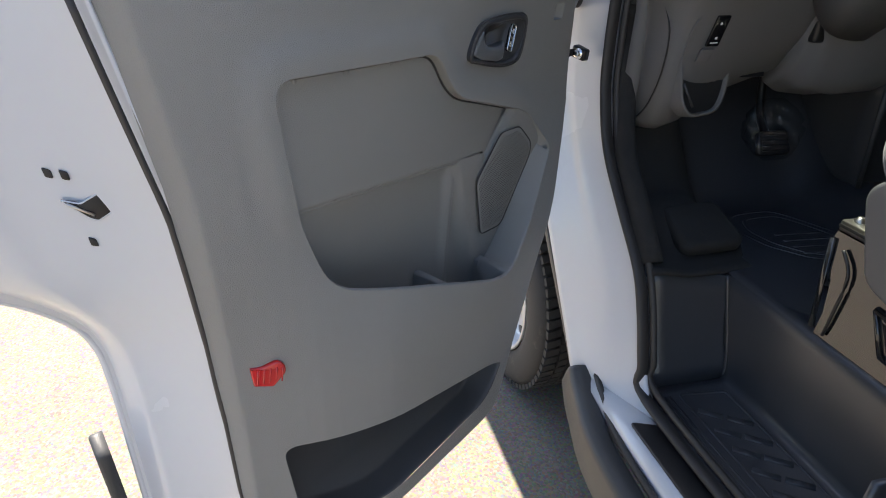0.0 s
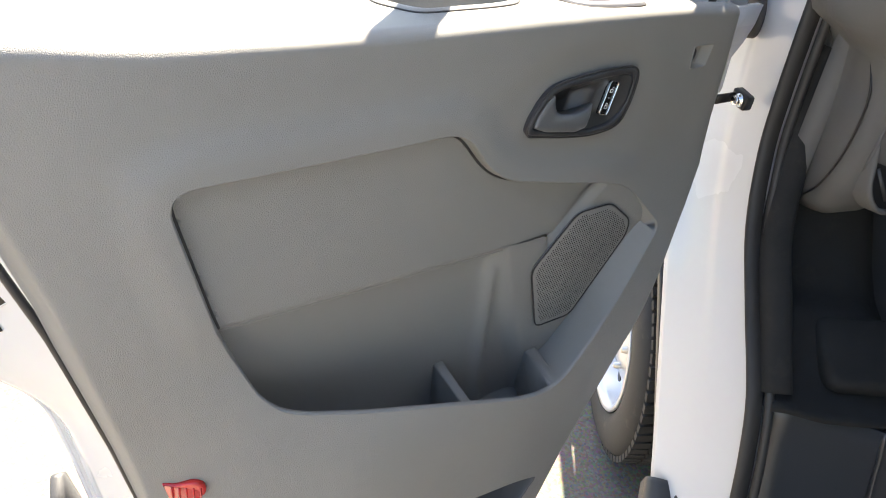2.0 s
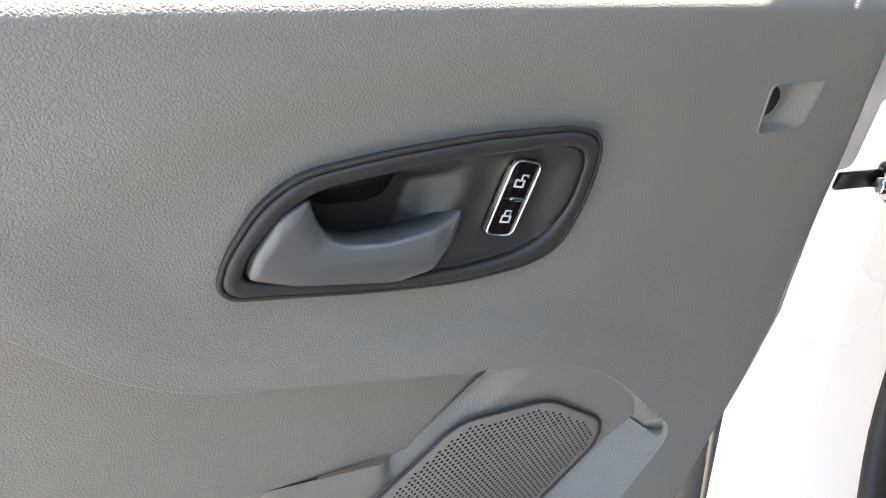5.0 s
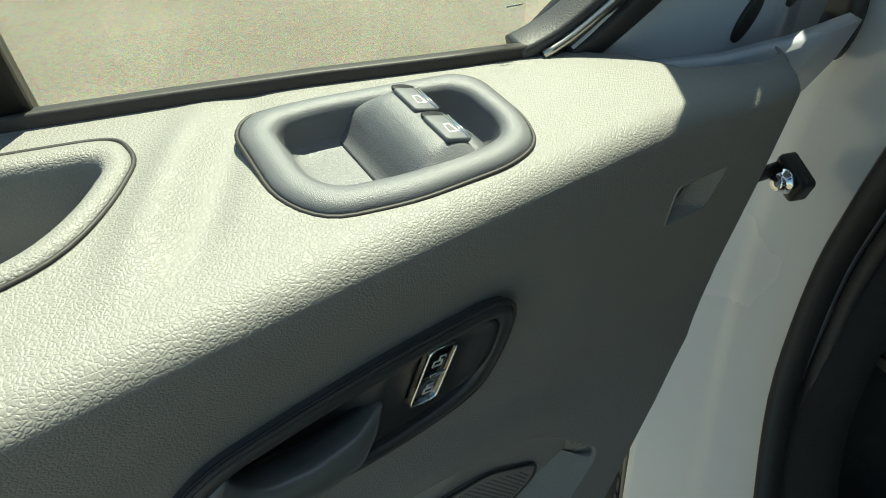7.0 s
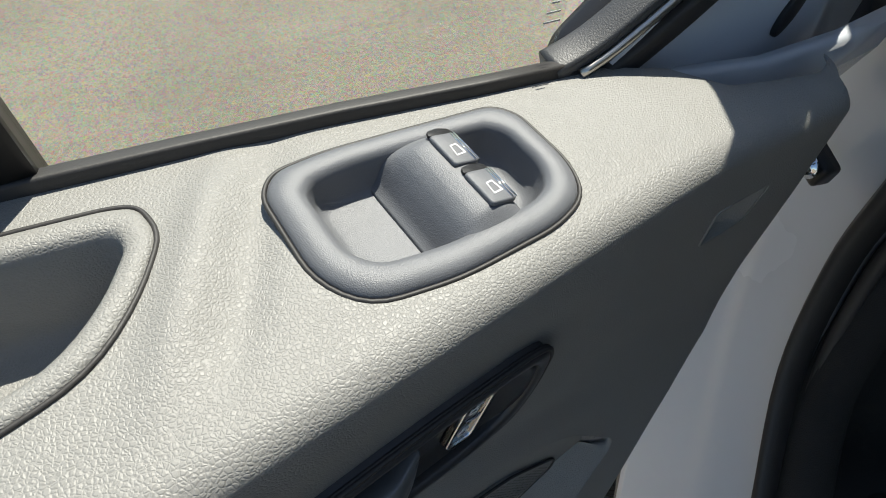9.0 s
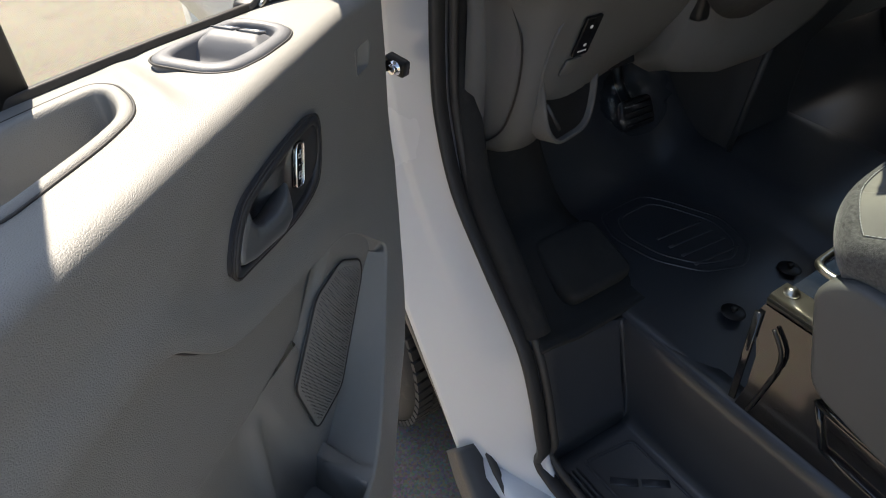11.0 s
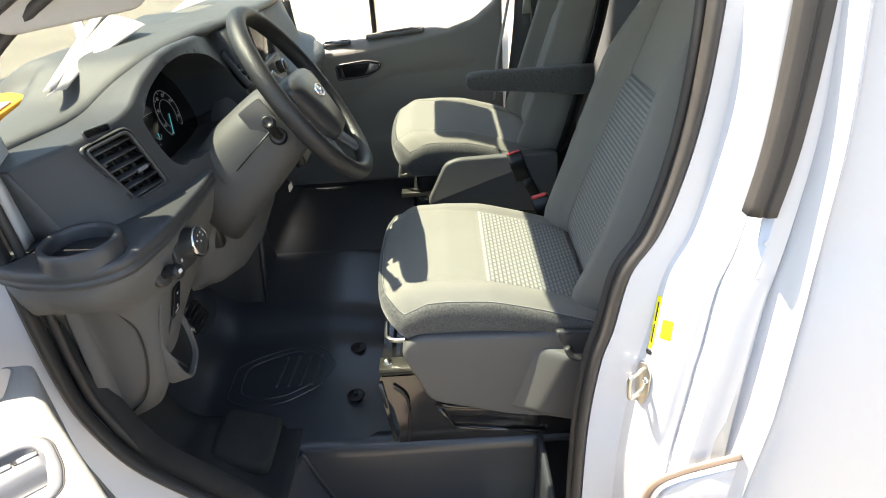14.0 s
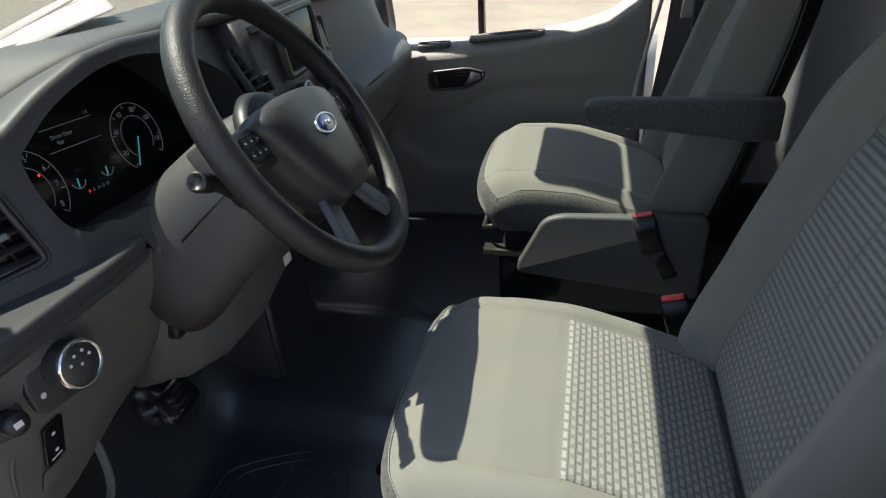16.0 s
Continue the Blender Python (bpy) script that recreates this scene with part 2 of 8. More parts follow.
def part(name, me, material, parent=None, label="", m=None, sharp=None):
    """Links a mesh (or a bmesh) as one object under a thing or a part; places in world unless m is given."""
    if isinstance(me, bmesh.types.BMesh):
        bm = me
        me = bpy.data.meshes.new(name)
        bm.to_mesh(me)
        bm.free()
        me.shade_smooth()
    me.name = name
    if sharp is not None:
        me.set_sharp_from_angle(angle=radians(sharp))
    me.materials.append(material)
    ob = new(name, me)
    if parent is not None:
        ob.parent = parent
    if m is not None:
        ob.matrix_local = m
    return tagged(ob, label)


def orient(me):
    bm = bmesh.new()
    bm.from_mesh(me)
    bmesh.ops.recalc_face_normals(bm, faces=bm.faces)
    bm.to_mesh(me)
    bm.free()
    return me


def loft(rings, closed=True, caps=True, smooth=True):
    """A skin over rings of equally many points."""
    n, k = len(rings), len(rings[0])
    verts = [p for r in rings for p in r]
    faces = []
    for i in range(n - 1):
        for j in range(k if closed else k - 1):
            a, b = i * k + j, i * k + (j + 1) % k
            faces.append((a, b, b + k, a + k))
    if caps and closed:
        if caps != "end":
            faces.append(tuple(range(k))[::-1])
        faces.append(tuple((n - 1) * k + j for j in range(k)))
    return orient(mesh_of(verts, faces, smooth))


def smooth_line(pts, steps=6, closed=False):
    """A Catmull-Rom line through points."""
    P = [Vector(p) for p in pts]
    n, out = len(P), []
    for i in range(n if closed else n - 1):
        a, b, c, d = (P[(i + k) % n] if closed else P[min(max(i + k, 0), n - 1)] for k in (-1, 0, 1, 2))
        for s in range(steps):
            t = s / steps
            out.append(0.5 * (2 * b + (c - a) * t + (2 * a - 5 * b + 4 * c - d) * t * t + (3 * b - a - 3 * c + d) * t**3))
    if not closed:
        out.append(P[-1])
    return out


def sweep(pts, section, closed=False, up=(0, 0, 1), caps=True):
    """A section of (side, up) points carried along a line."""
    P = [Vector(p) for p in pts]
    n, rings = len(P), []
    for i, p in enumerate(P):
        a, b = (P[i - 1], P[(i + 1) % n]) if closed else (P[max(i - 1, 0)], P[min(i + 1, n - 1)])
        t = (b - a).normalized()
        s = t.cross(Vector(up))
        s = s.normalized() if s.length > 1e-5 else Vector((1, 0, 0))
        u = s.cross(t)
        rings.append([p + s * q[0] + u * q[1] for q in section])
    if closed:
        rings.append(rings[0])
    return loft(rings, True, caps and not closed)


def circle(r, n=12, squash=1.0):
    return [(r * math.cos(2 * math.pi * k / n), r * squash * math.sin(2 * math.pi * k / n)) for k in range(n)]


def tube(pts, r, n=10, closed=False, up=(0, 0, 1)):
    return sweep(pts, circle(r, n), closed, up)


def rounded(poly, r, steps=4):
    """A polygon of (x, y) with its corners rounded; r may be one radius or one per corner."""
    P = [Vector((p[0], p[1])) for p in poly]
    n, out = len(P), []
    for i, p in enumerate(P):
        rr = r[i] if isinstance(r, (list, tuple)) else r
        a, b = P[i - 1] - p, P[(i + 1) % n] - p
        d = min(rr, 0.49 * a.length, 0.49 * b.length)
        s, e = p + a.normalized() * d, p + b.normalized() * d
        for k in range(steps + 1):
            t = k / steps
            out.append((1 - t) ** 2 * s + 2 * t * (1 - t) * p + t * t * e)
    return [(v.x, v.y) for v in out]


def densify(poly, step):
    """The same polygon with points added along its longer sides."""
    out = []
    for a, b in zip(poly, poly[1:] + poly[:1]):
        n = max(1, int(math.hypot(b[0] - a[0], b[1] - a[1]) / step))
        out += [(lerp(a[0], b[0], k / n), lerp(a[1], b[1], k / n)) for k in range(n)]
    return out


def inset(poly, d):
    """A polygon pushed inwards by d (outwards where negative)."""
    n = len(poly)
    area = sum(poly[i - 1][0] * poly[i][1] - poly[i][0] * poly[i - 1][1] for i in range(n))
    s = 1 if area > 0 else -1
    out = []
    for i in range(n):
        a, p, b = Vector(poly[i - 1]), Vector(poly[i]), Vector(poly[(i + 1) % n])
        n1 = Vector((-(p - a).y, (p - a).x))
        n2 = Vector((-(b - p).y, (b - p).x))
        if n1.length < 1e-9:
            n1 = n2
        if n2.length < 1e-9:
            n2 = n1
        v = n1.normalized() + n2.normalized()
        v = v.normalized() / max(0.4, v.normalized().dot(n1.normalized())) if v.length > 1e-6 else n1.normalized()
        out.append((p.x + s * d * v.x, p.y + s * d * v.y))
    return out


def slab(poly, m, depth, bevel=0.003, steps=2):
    """A polygon in the plane of m, thick by depth along its z, with a rounded rim on top."""
    def ring(p, z):
        return [m @ Vector((x, y, z)) for x, y in p]
    rings = [ring(poly, 0.0)]
    for k in range(steps + 1):
        a = math.pi / 2 * k / steps
        rings.append(ring(inset(poly, bevel * (1 - math.cos(a))), depth - bevel * (1 - math.sin(a))))
    return loft(rings)


def frame_ring(outer, inner, m, depth, bevel=0.002):
    """A flat ring between two outlines of equally many points, thick by depth."""
    def ring(p, z):
        return [m @ Vector((x, y, z)) for x, y in p]
    rings = [ring(outer, 0), ring(outer, depth - bevel), ring(inset(outer, bevel), depth), ring(inset(inner, -bevel), depth), ring(inner, depth - bevel), ring(inner, 0)]
    return loft(rings + [rings[0]], True, False)


def bar(a, b, w, h, bevel=0.003, up=(0, 0, 1)):
    """A straight bar with rounded edges from a to b."""
    return sweep([a, b], rounded([(-w / 2, -h / 2), (w / 2, -h / 2), (w / 2, h / 2), (-w / 2, h / 2)], bevel, 2), up=up)


def block(x0, x1, y0, y1, z0, z1, bevel=0.004):
    bm = bmesh.new()
    bmesh.ops.create_cube(bm, size=1.0, matrix=Matrix.Translation(((x0 + x1) / 2, (y0 + y1) / 2, (z0 + z1) / 2)) @ Matrix.Diagonal((x1 - x0, y1 - y0, z1 - z0, 1)))
    if bevel:
        bmesh.ops.bevel(bm, geom=bm.edges[:], offset=bevel, segments=2, affect="EDGES", profile=0.6)
    return bm


def disc(m, r, depth, bevel=0.002, n=28):
    return slab(circle(r, n), m, depth, bevel)


def lathe(profile, m, n=36):
    """Points (r, z) turned about the z axis of m."""
    rings = [[m @ Vector((r * math.cos(2 * math.pi * k / n), r * math.sin(2 * math.pi * k / n), z)) for k in range(n)] for r, z in profile]
    return loft(rings, True, False)


def sheet(f, us, vs, thick=0.0, smooth=True, uv=None, closed_v=False):
    """A surface f(u, v) over a grid; thick gives it a back, pushed along its normals."""
    nu, nv = len(us), len(vs)
    P = [[Vector(f(u, v)) for v in vs] for u in us]
    verts = [p for row in P for p in row]
    faces = [(i * nv + j, (i + 1) * nv + j, (i + 1) * nv + j + 1, i * nv + j + 1) for i in range(nu - 1) for j in range(nv - 1)]
    uvs = [uv(u, v) for u in us for v in vs] if uv else None
    if thick:
        back = []
        for i in range(nu):
            for j in range(nv):
                du = P[min(i + 1, nu - 1)][j] - P[max(i - 1, 0)][j]
                dv = P[i][min(j + 1, nv - 1)] - P[i][max(j - 1, 0)]
                c = du.cross(dv)
                back.append(P[i][j] - (c.normalized() if c.length > 1e-12 else Vector((0, 0, 1))) * thick)
        o = nu * nv
        verts += back
        faces += [tuple(o + q for q in f_)[::-1] for f_ in faces]
        rim = [(i, 0) for i in range(nu)] + [(nu - 1, j) for j in range(1, nv)] + [(i, nv - 1) for i in range(nu - 2, -1, -1)] + [(0, j) for j in range(nv - 2, 0, -1)]
        for k, (i, j) in enumerate(rim):
            i2, j2 = rim[(k + 1) % len(rim)]
            a, b = i * nv + j, i2 * nv + j2
            faces.append((b, a, a + o, b + o))
        if uvs:
            uvs = uvs + uvs
    return mesh_of(verts, faces, smooth, uvs)


def lerp(a, b, t):
    return a + (b - a) * t


def sstep(a, b, x):
    t = min(1.0, max(0.0, (x - a) / (b - a)))
    return t * t * (3 - 2 * t)


def along(keys, x):
    """Straight interpolation in a table of (x, value)."""
    return float(np.interp(x, [k[0] for k in keys], [k[1] for k in keys]))


def soft_along(keys, x, d=0.05):
    """The same table with its corners rounded off."""
    return sum(w * along(keys, x + k * d) for k, w in ((-1, 0.12), (-0.5, 0.23), (0, 0.3), (0.5, 0.23), (1, 0.12)))


def poly_dist(poly, x, y):
    """Signed distance to a polygon, positive inside."""
    best, inside, n = 1e9, False, len(poly)
    for i in range(n):
        ax, ay = poly[i - 1]
        bx, by = poly[i]
        dx, dy = bx - ax, by - ay
        t = min(1.0, max(0.0, ((x - ax) * dx + (y - ay) * dy) / (dx * dx + dy * dy + 1e-15)))
        best = min(best, math.hypot(x - ax - t * dx, y - ay - t * dy))
        if (ay > y) != (by > y) and x < ax + (y - ay) / (by - ay) * dx:
            inside = not inside
    return best if inside else -best


def outline_near(poly, pts):
    """For each (x, y): signed distance to a polygon, positive inside, and the nearest point on it."""
    A, B = np.array(poly), np.roll(np.array(poly), -1, axis=0)
    Q = np.asarray(pts, float)
    best, near, inside = np.full(len(Q), 1e9), Q.copy(), np.zeros(len(Q), bool)
    for a, b in zip(A, B):
        d = b - a
        t = np.clip(((Q - a) @ d) / (d @ d + 1e-15), 0, 1)
        c = a + t[:, None] * d
        r = np.hypot(*(Q - c).T)
        k = r < best
        best[k], near[k] = r[k], c[k]
        if a[1] != b[1]:
            k = ((a[1] > Q[:, 1]) != (b[1] > Q[:, 1])) & (Q[:, 0] < a[0] + (Q[:, 1] - a[1]) / (b[1] - a[1]) * d[0])
            inside ^= k
    return np.where(inside, best, -best), near


def patch(poly, place, step=0.004, holes=()):
    """A fine skin that fills a polygon in the plane, less its holes; place(x, y) gives its points in space."""
    lo, hi = np.min(poly, axis=0) - step, np.max(poly, axis=0) + step
    nx, ny = (int(math.ceil((h - l) / step)) + 1 for l, h in zip(lo, hi))
    pts = [(lo[0] + i * step, lo[1] + j * step) for i in range(nx) for j in range(ny)]
    dist, near = outline_near(poly, pts)
    for hole in holes:
        gap, rim = outline_near(hole, pts)
        closer = -gap < dist
        dist, near = np.where(closer, -gap, dist), np.where(closer[:, None], rim, near)
    edge = np.abs(dist) < 0.74 * step
    xy = np.where(edge[:, None], near, pts)
    keep = edge | (dist > 0)
    number = np.cumsum(keep) - 1
    faces = []
    for i in range(nx - 1):
        for j in range(ny - 1):
            q = (i * ny + j, (i + 1) * ny + j, (i + 1) * ny + j + 1, i * ny + j + 1)
            if all(keep[k] for k in q) and not all(edge[k] and dist[k] < 0 for k in q):
                faces.append(tuple(int(number[k]) for k in q))
    return mesh_of([place(x, y) for (x, y), k in zip(xy, keep) if k], faces)


def plane_m(origin, xdir, ydir):
    """A frame with x and y along the given ways, z = x cross y."""
    x = Vector(xdir).normalized()
    z = x.cross(Vector(ydir)).normalized()
    y = z.cross(x)
    return Matrix(((x.x, y.x, z.x, origin[0]), (x.y, y.y, z.y, origin[1]), (x.z, y.z, z.z, origin[2]), (0, 0, 0, 1)))


def span(a, b, n):
    return [a + (b - a) * k / (n - 1) for k in range(n)]

# ---- ground ----
ground = part("ground", mesh_of([(-300, -300, 0), (300, -300, 0), (300, 300, 0), (-300, 300, 0)], [(0, 1, 2, 3)], False), M_ASPHALT)
tagged(ground, "pale sun-bleached asphalt lot with fine grit", "ground", kind="structure")

# ---- van shell ----
van = thing("cargo_van", "white panel van body with open driver doorway on asphalt", "van")

# line of the doorway seal, x and z, from the front foot round over the roof to the rear foot
OPEN = [(-0.66, 0.475), (-0.705, 0.55), (-0.745, 0.66), (-0.80, 0.765), (-0.912, 0.875), (-1.02, 0.99), (-1.075, 1.12), (-1.088, 1.22), (-1.09, 1.33), (-1.088, 1.47),
        (-1.092, 1.58), (-1.095, 1.66), (-1.065, 1.76), (-0.99, 1.835), (-0.88, 1.91), (-0.72, 1.985), (-0.50, 2.03), (-0.15, 2.05), (0.0, 2.03), (0.045, 1.95),
        (0.047, 1.82), (0.04, 1.67), (0.022, 1.555), (-0.005, 1.46), (-0.045, 1.385), (-0.065, 1.27), (-0.082, 1.2), (-0.095, 1.08), (-0.10, 0.96), (-0.102, 0.75), (-0.105, 0.6), (-0.13, 0.51), (-0.19, 0.475)]
OPEN3 = smooth_line([(x, 0.12 + 0.05 * sstep(1.88, 2.02, z), z) for x, z in OPEN], 5, closed=True)


def seal_section():
    return [(-0.017, -0.004), (-0.010, 0.009), (-0.004, 0.004), (0.002, 0.011), (0.010, 0.010), (0.016, 0.0), (0.012, -0.008), (-0.010, -0.010)]


part("door_seal", sweep(OPEN3, [(u, v) for v, u in seal_section()], True, up=(0, 1, 0)), M_RUBBER, van, "black double-lipped rubber door seal")
inner_line = [Vector((p.x + (-0.40 - p.x) * 0.028, p.y + 0.02, p.z + (1.2 - p.z) * 0.028)) for p in OPEN3]
part("seal_lip", tube(inner_line, 0.0085, 8, True, up=(0, 1, 0)), M_RUBBER, van)


# painted jamb in front of the doorway
def front_jamb():
    inner = [(-0.60, 0.44), (-0.68, 0.50), (-0.73, 0.62), (-0.79, 0.75), (-0.90, 0.865), (-1.01, 0.98), (-1.07, 1.11), (-1.085, 1.22), (-1.088, 1.33), (-1.086, 1.47), (-1.092, 1.58), (-1.098, 1.66), (-1.07, 1.77), (-0.99, 1.85), (-0.88, 1.925), (-0.72, 2.0), (-0.45, 2.05)]
    outer = [(-0.72, 0.385), (-0.83, 0.405), (-0.93, 0.53), (-1.03, 0.66), (-1.13, 0.79), (-1.23, 0.92), (-1.32, 1.06), (-1.36, 1.2), (-1.37, 1.33), (-1.375, 1.47), (-1.37, 1.58), (-1.345, 1.70), (-1.25, 1.83), (-1.12, 1.94), (-0.98, 2.03), (-0.78, 2.12), (-0.45, 2.17)]
    a = smooth_line([(x, 0, z) for x, z in inner], 5)
    b = smooth_line([(x, 0, z) for x, z in outer], 5)

    def f(i, t):
        i = int(i)
        p = a[i].lerp(b[i], t)
        low = sstep(1.1, 0.6, p.z)
        depth = 0.125 - 0.105 * t * t - 0.012 * math.sin(math.pi * t) * (1 - low) - 0.03 * low * math.sin(math.pi * t)
        depth += 0.010 * sstep(0.45, 0.55, t) * sstep(0.95, 0.8, t) * (1 - low)
        depth += 0.16 * sstep(1.9, 2.05, p.z)
        return (p.x, depth, p.z)
    return sheet(f, range(len(a)), span(0, 1, 20), 0.02)


jamb = part("front_jamb", front_jamb(), M_WHITE, van, "glossy white painted door jamb")


# rear jamb: flat landing, sunlit face, gutter and the side panel's edge
def rear_jamb():
    seal = smooth_line([(x + 0.012, 0, z) for x, z in [(0.05, 2.1), (0.047, 1.82), (0.04, 1.67), (0.022, 1.555), (-0.005, 1.46), (-0.045, 1.385), (-0.065, 1.27), (-0.082, 1.2), (-0.095, 1.08), (-0.10, 0.96), (-0.102, 0.75), (-0.11, 0.55), (-0.16, 0.44)]], 5)

    def f(i, s):
        p = seal[int(i)]
        edge = 0.205 - 0.03 * sstep(1.6, 2.0, p.z) - 0.02 * sstep(1.2, 0.9, p.z)
        w = edge - p.x
        # shares of the width against depth
        keys = [(0, 0.125), (0.25, 0.1215), (0.265, 0.119), (0.28, 0.115), (0.40, 0.081), (0.43, 0.0745), (0.46, 0.072), (0.58, 0.072), (0.64, 0.030), (0.74, 0.030), (0.80, 0.045), (0.86, 0.045), (0.91, 0.012), (1.0, 0.0)]
        return (p.x + w * s, along(keys, s), p.z)
    return sheet(f, range(len(seal)), [0, 0.05, 0.1, 0.16, 0.22, 0.25, 0.265, 0.28, 0.34, 0.40, 0.415, 0.43, 0.445, 0.46, 0.52, 0.58, 0.61, 0.64, 0.69, 0.74, 0.77, 0.80, 0.83, 0.86, 0.885, 0.91, 0.95, 1.0], -0.015)


part("rear_jamb", rear_jamb(), M_WHITE, van, "glossy white painted rear door jamb", sharp=40)


def side_panel():
    keys = [(0.36, 0.04), (0.5, 0.012), (0.9, -0.004), (1.3, -0.008), (1.41, -0.004), (1.47, 0.012), (1.6, 0.014), (2.0, 0.03), (2.35, 0.07), (2.55, 0.13)]

    def f(x, z):
        e = sstep(0.215, 0.2, x) * 0.02
        return (x - 0.02 * sstep(1.6, 2.0, z) * (x < 0.3) - 0.02 * sstep(1.2, 0.9, z) * (x < 0.3), along(keys, z) + e, z)
    return sheet(f, [0.2, 0.205, 0.21, 0.22, 0.3, 0.6, 1.2, 2.2, 3.8], span(0.36, 2.55, 40), 0.02)


part("side_panel", side_panel(), M_WHITE, van, "white cargo side panel with a pressed swage line")
part("fender", sheet(lambda x, z: (x, 0.015 + 0.02 * (z - 1) ** 2, z), span(-2.35, -1.36, 8), span(0.98, 1.5, 8), -0.02), M_WHITE, van)
part("fender_front", sheet(lambda x, z: (x, 0.02, z), span(-2.35, -1.85, 6), span(0.4, 1.0, 6), -0.02), M_WHITE, van)
# strip of gutter rubber and the flap recess on the rear jamb
part("gutter_strip", sweep(smooth_line([(0.112, 0.012, 1.545), (0.125, 0.014, 1.66), (0.128, 0.02, 1.85), (0.12, 0.03, 2.1)], 5), rounded([(-0.024, -0.012), (0.024, -0.012), (0.022, 0.008), (0.004, 0.012), (0.0, 0.006), (-0.004, 0.012), (-0.022, 0.008)], 0.003, 2), up=(0, -1, 0)), M_RUBBER, van, "grey rubber gutter strip")
flap = smooth_line([(-0.005, 0.012, 0.80), (0.005, 0.008, 0.93), (0.022, 0.004, 0.985), (0.06, 0.0, 1.015), (0.11, -0.002, 1.035), (0.165, -0.004, 1.055)], 6)
part("filler_flap_seal", sweep(flap, rounded([(-0.0075, -0.004), (0.0075, -0.004), (0.0075, 0.003), (0.002, 0.006), (-0.0075, 0.002)], 0.0015, 2), up=(0, -1, 0)), M_BROWN, van, "brown rubber edge round the filler recess")
flap_door = [(0.012, 0.80), (0.02, 0.92), (0.036, 0.965), (0.07, 0.99), (0.17, 1.025), (0.176, 0.80)]
part("filler_flap", slab(rounded(flap_door, 0.012, 3), plane_m((0, 0.012, 0), (1, 0, 0), (0, 0, 1)), 0.014, 0.004), M_WHITE, van)
# spot-welded flange down the rear jamb
part("weld_flange", sweep([(0.132, 0.018, 1.02), (0.133, 0.020, 1.3), (0.134, 0.022, 1.55)], rounded([(-0.013, -0.002), (0.013, -0.002), (0.013, 0.003), (-0.013, 0.003)], 0.001, 2), up=(0, -1, 0)), M_WHITE, van)
for k in range(8):
    part("spot_weld", lathe([(0, 0.0012), (0.0025, 0.0008), (0.0045, 0.0)], plane_m((0.133, 0.0165, 1.06 + 0.062 * k), (1, 0, 0), (0, 0, 1)), 12), M_WHITE, van)
# striker
SKM = plane_m((0.0056, 0.0926, 1.160), (0.65, -0.76, 0), (0.10, 0, 1)) @ Matrix.Diagonal((0.75, 0.85, 0.9, 1))
striker = part("striker", slab(rounded([(-0.020, -0.012), (-0.012, -0.052), (0.010, -0.058), (0.021, -0.020), (0.019, 0.030), (0.004, 0.056), (-0.018, 0.050)], 0.006, 3), SKM, 0.008, 0.002), M_STEEL, van, "zinc-plated door striker with a wire loop")
part("loop", tube(smooth_line([SKM @ Vector(p) for p in ((-0.004, 0.034, 0.004), (-0.005, 0.034, 0.036), (-0.006, 0.031, 0.045), (-0.007, 0.022, 0.048), (-0.003, -0.010, 0.048), (-0.001, -0.020, 0.045), (0.0, -0.023, 0.036), (0.001, -0.023, 0.004))], 4), 0.0042, 10), M_STEEL, striker)
for x, y in ((0.008, 0.012), (-0.006, -0.034)):
    part("screw", lathe([(0, 0.003), (0.003, 0.003), (0.0035, 0.005), (0.0075, 0.004), (0.009, 0)], SKM @ Matrix.Translation((x, y, 0.008)), 14), M_CHROME, striker)
# warning labels on the jamb
LBM = plane_m((0.0140, 0.0985, 1.292), (0.65, -0.76, 0), (0.13, 0, 1))
part("yellow_sticker", slab([(-0.004, -0.055), (0.004, -0.055), (0.004, 0.055), (-0.004, 0.055)], LBM, 0.0008, 0.0002), M_YELLOW, van)
for k in range(2):
    part("label_line", slab([(-0.0012, -0.042 + 0.046 * k), (0.0012, -0.042 + 0.046 * k), (0.0012, -0.002 + 0.046 * k), (-0.0012, -0.002 + 0.046 * k)], LBM @ Matrix.Translation((0.0005, 0, 0.0009)), 0.0003, 0.0001), M_BLACK, van)
part("label_roundel", lathe([(0, 0.0012), (0.005, 0.0012), (0.006, 0)], LBM @ Matrix.Translation((-0.001, -0.063, 0)), 16), M_BLACK, van)
part("yellow_dot", slab(rounded([(-0.010, -0.022), (0.010, -0.018), (0.010, 0.022), (-0.010, 0.018)], 0.002, 2), plane_m((0.0302, 0.0825, 1.287), (0.65, -0.76, 0), (0.10, 0, 1)), 0.0012, 0.0002), M_YELLOW, van)
# rubber plugs, wiring boot and check strap on the front jamb


def plug(at, rx, rz, tilt):
    m = plane_m(at, (1, 0.25, 0.3 * tilt), (-0.3 * tilt, 0.05, 1))
    o = part("rubber_plug", slab([(rx * math.cos(a), rz * math.sin(a)) for a in span(0, 2 * math.pi * 23 / 24, 24)], m, 0.007, 0.003), M_RUBBER, van)
    part("plug_dish", slab([(0.66 * rx * math.cos(a), 0.66 * rz * math.sin(a)) for a in span(0, 2 * math.pi * 23 / 24, 24)], m @ Matrix.Translation((0, 0, 0.0065)), 0.0016, 0.001), M_BLACK, o)


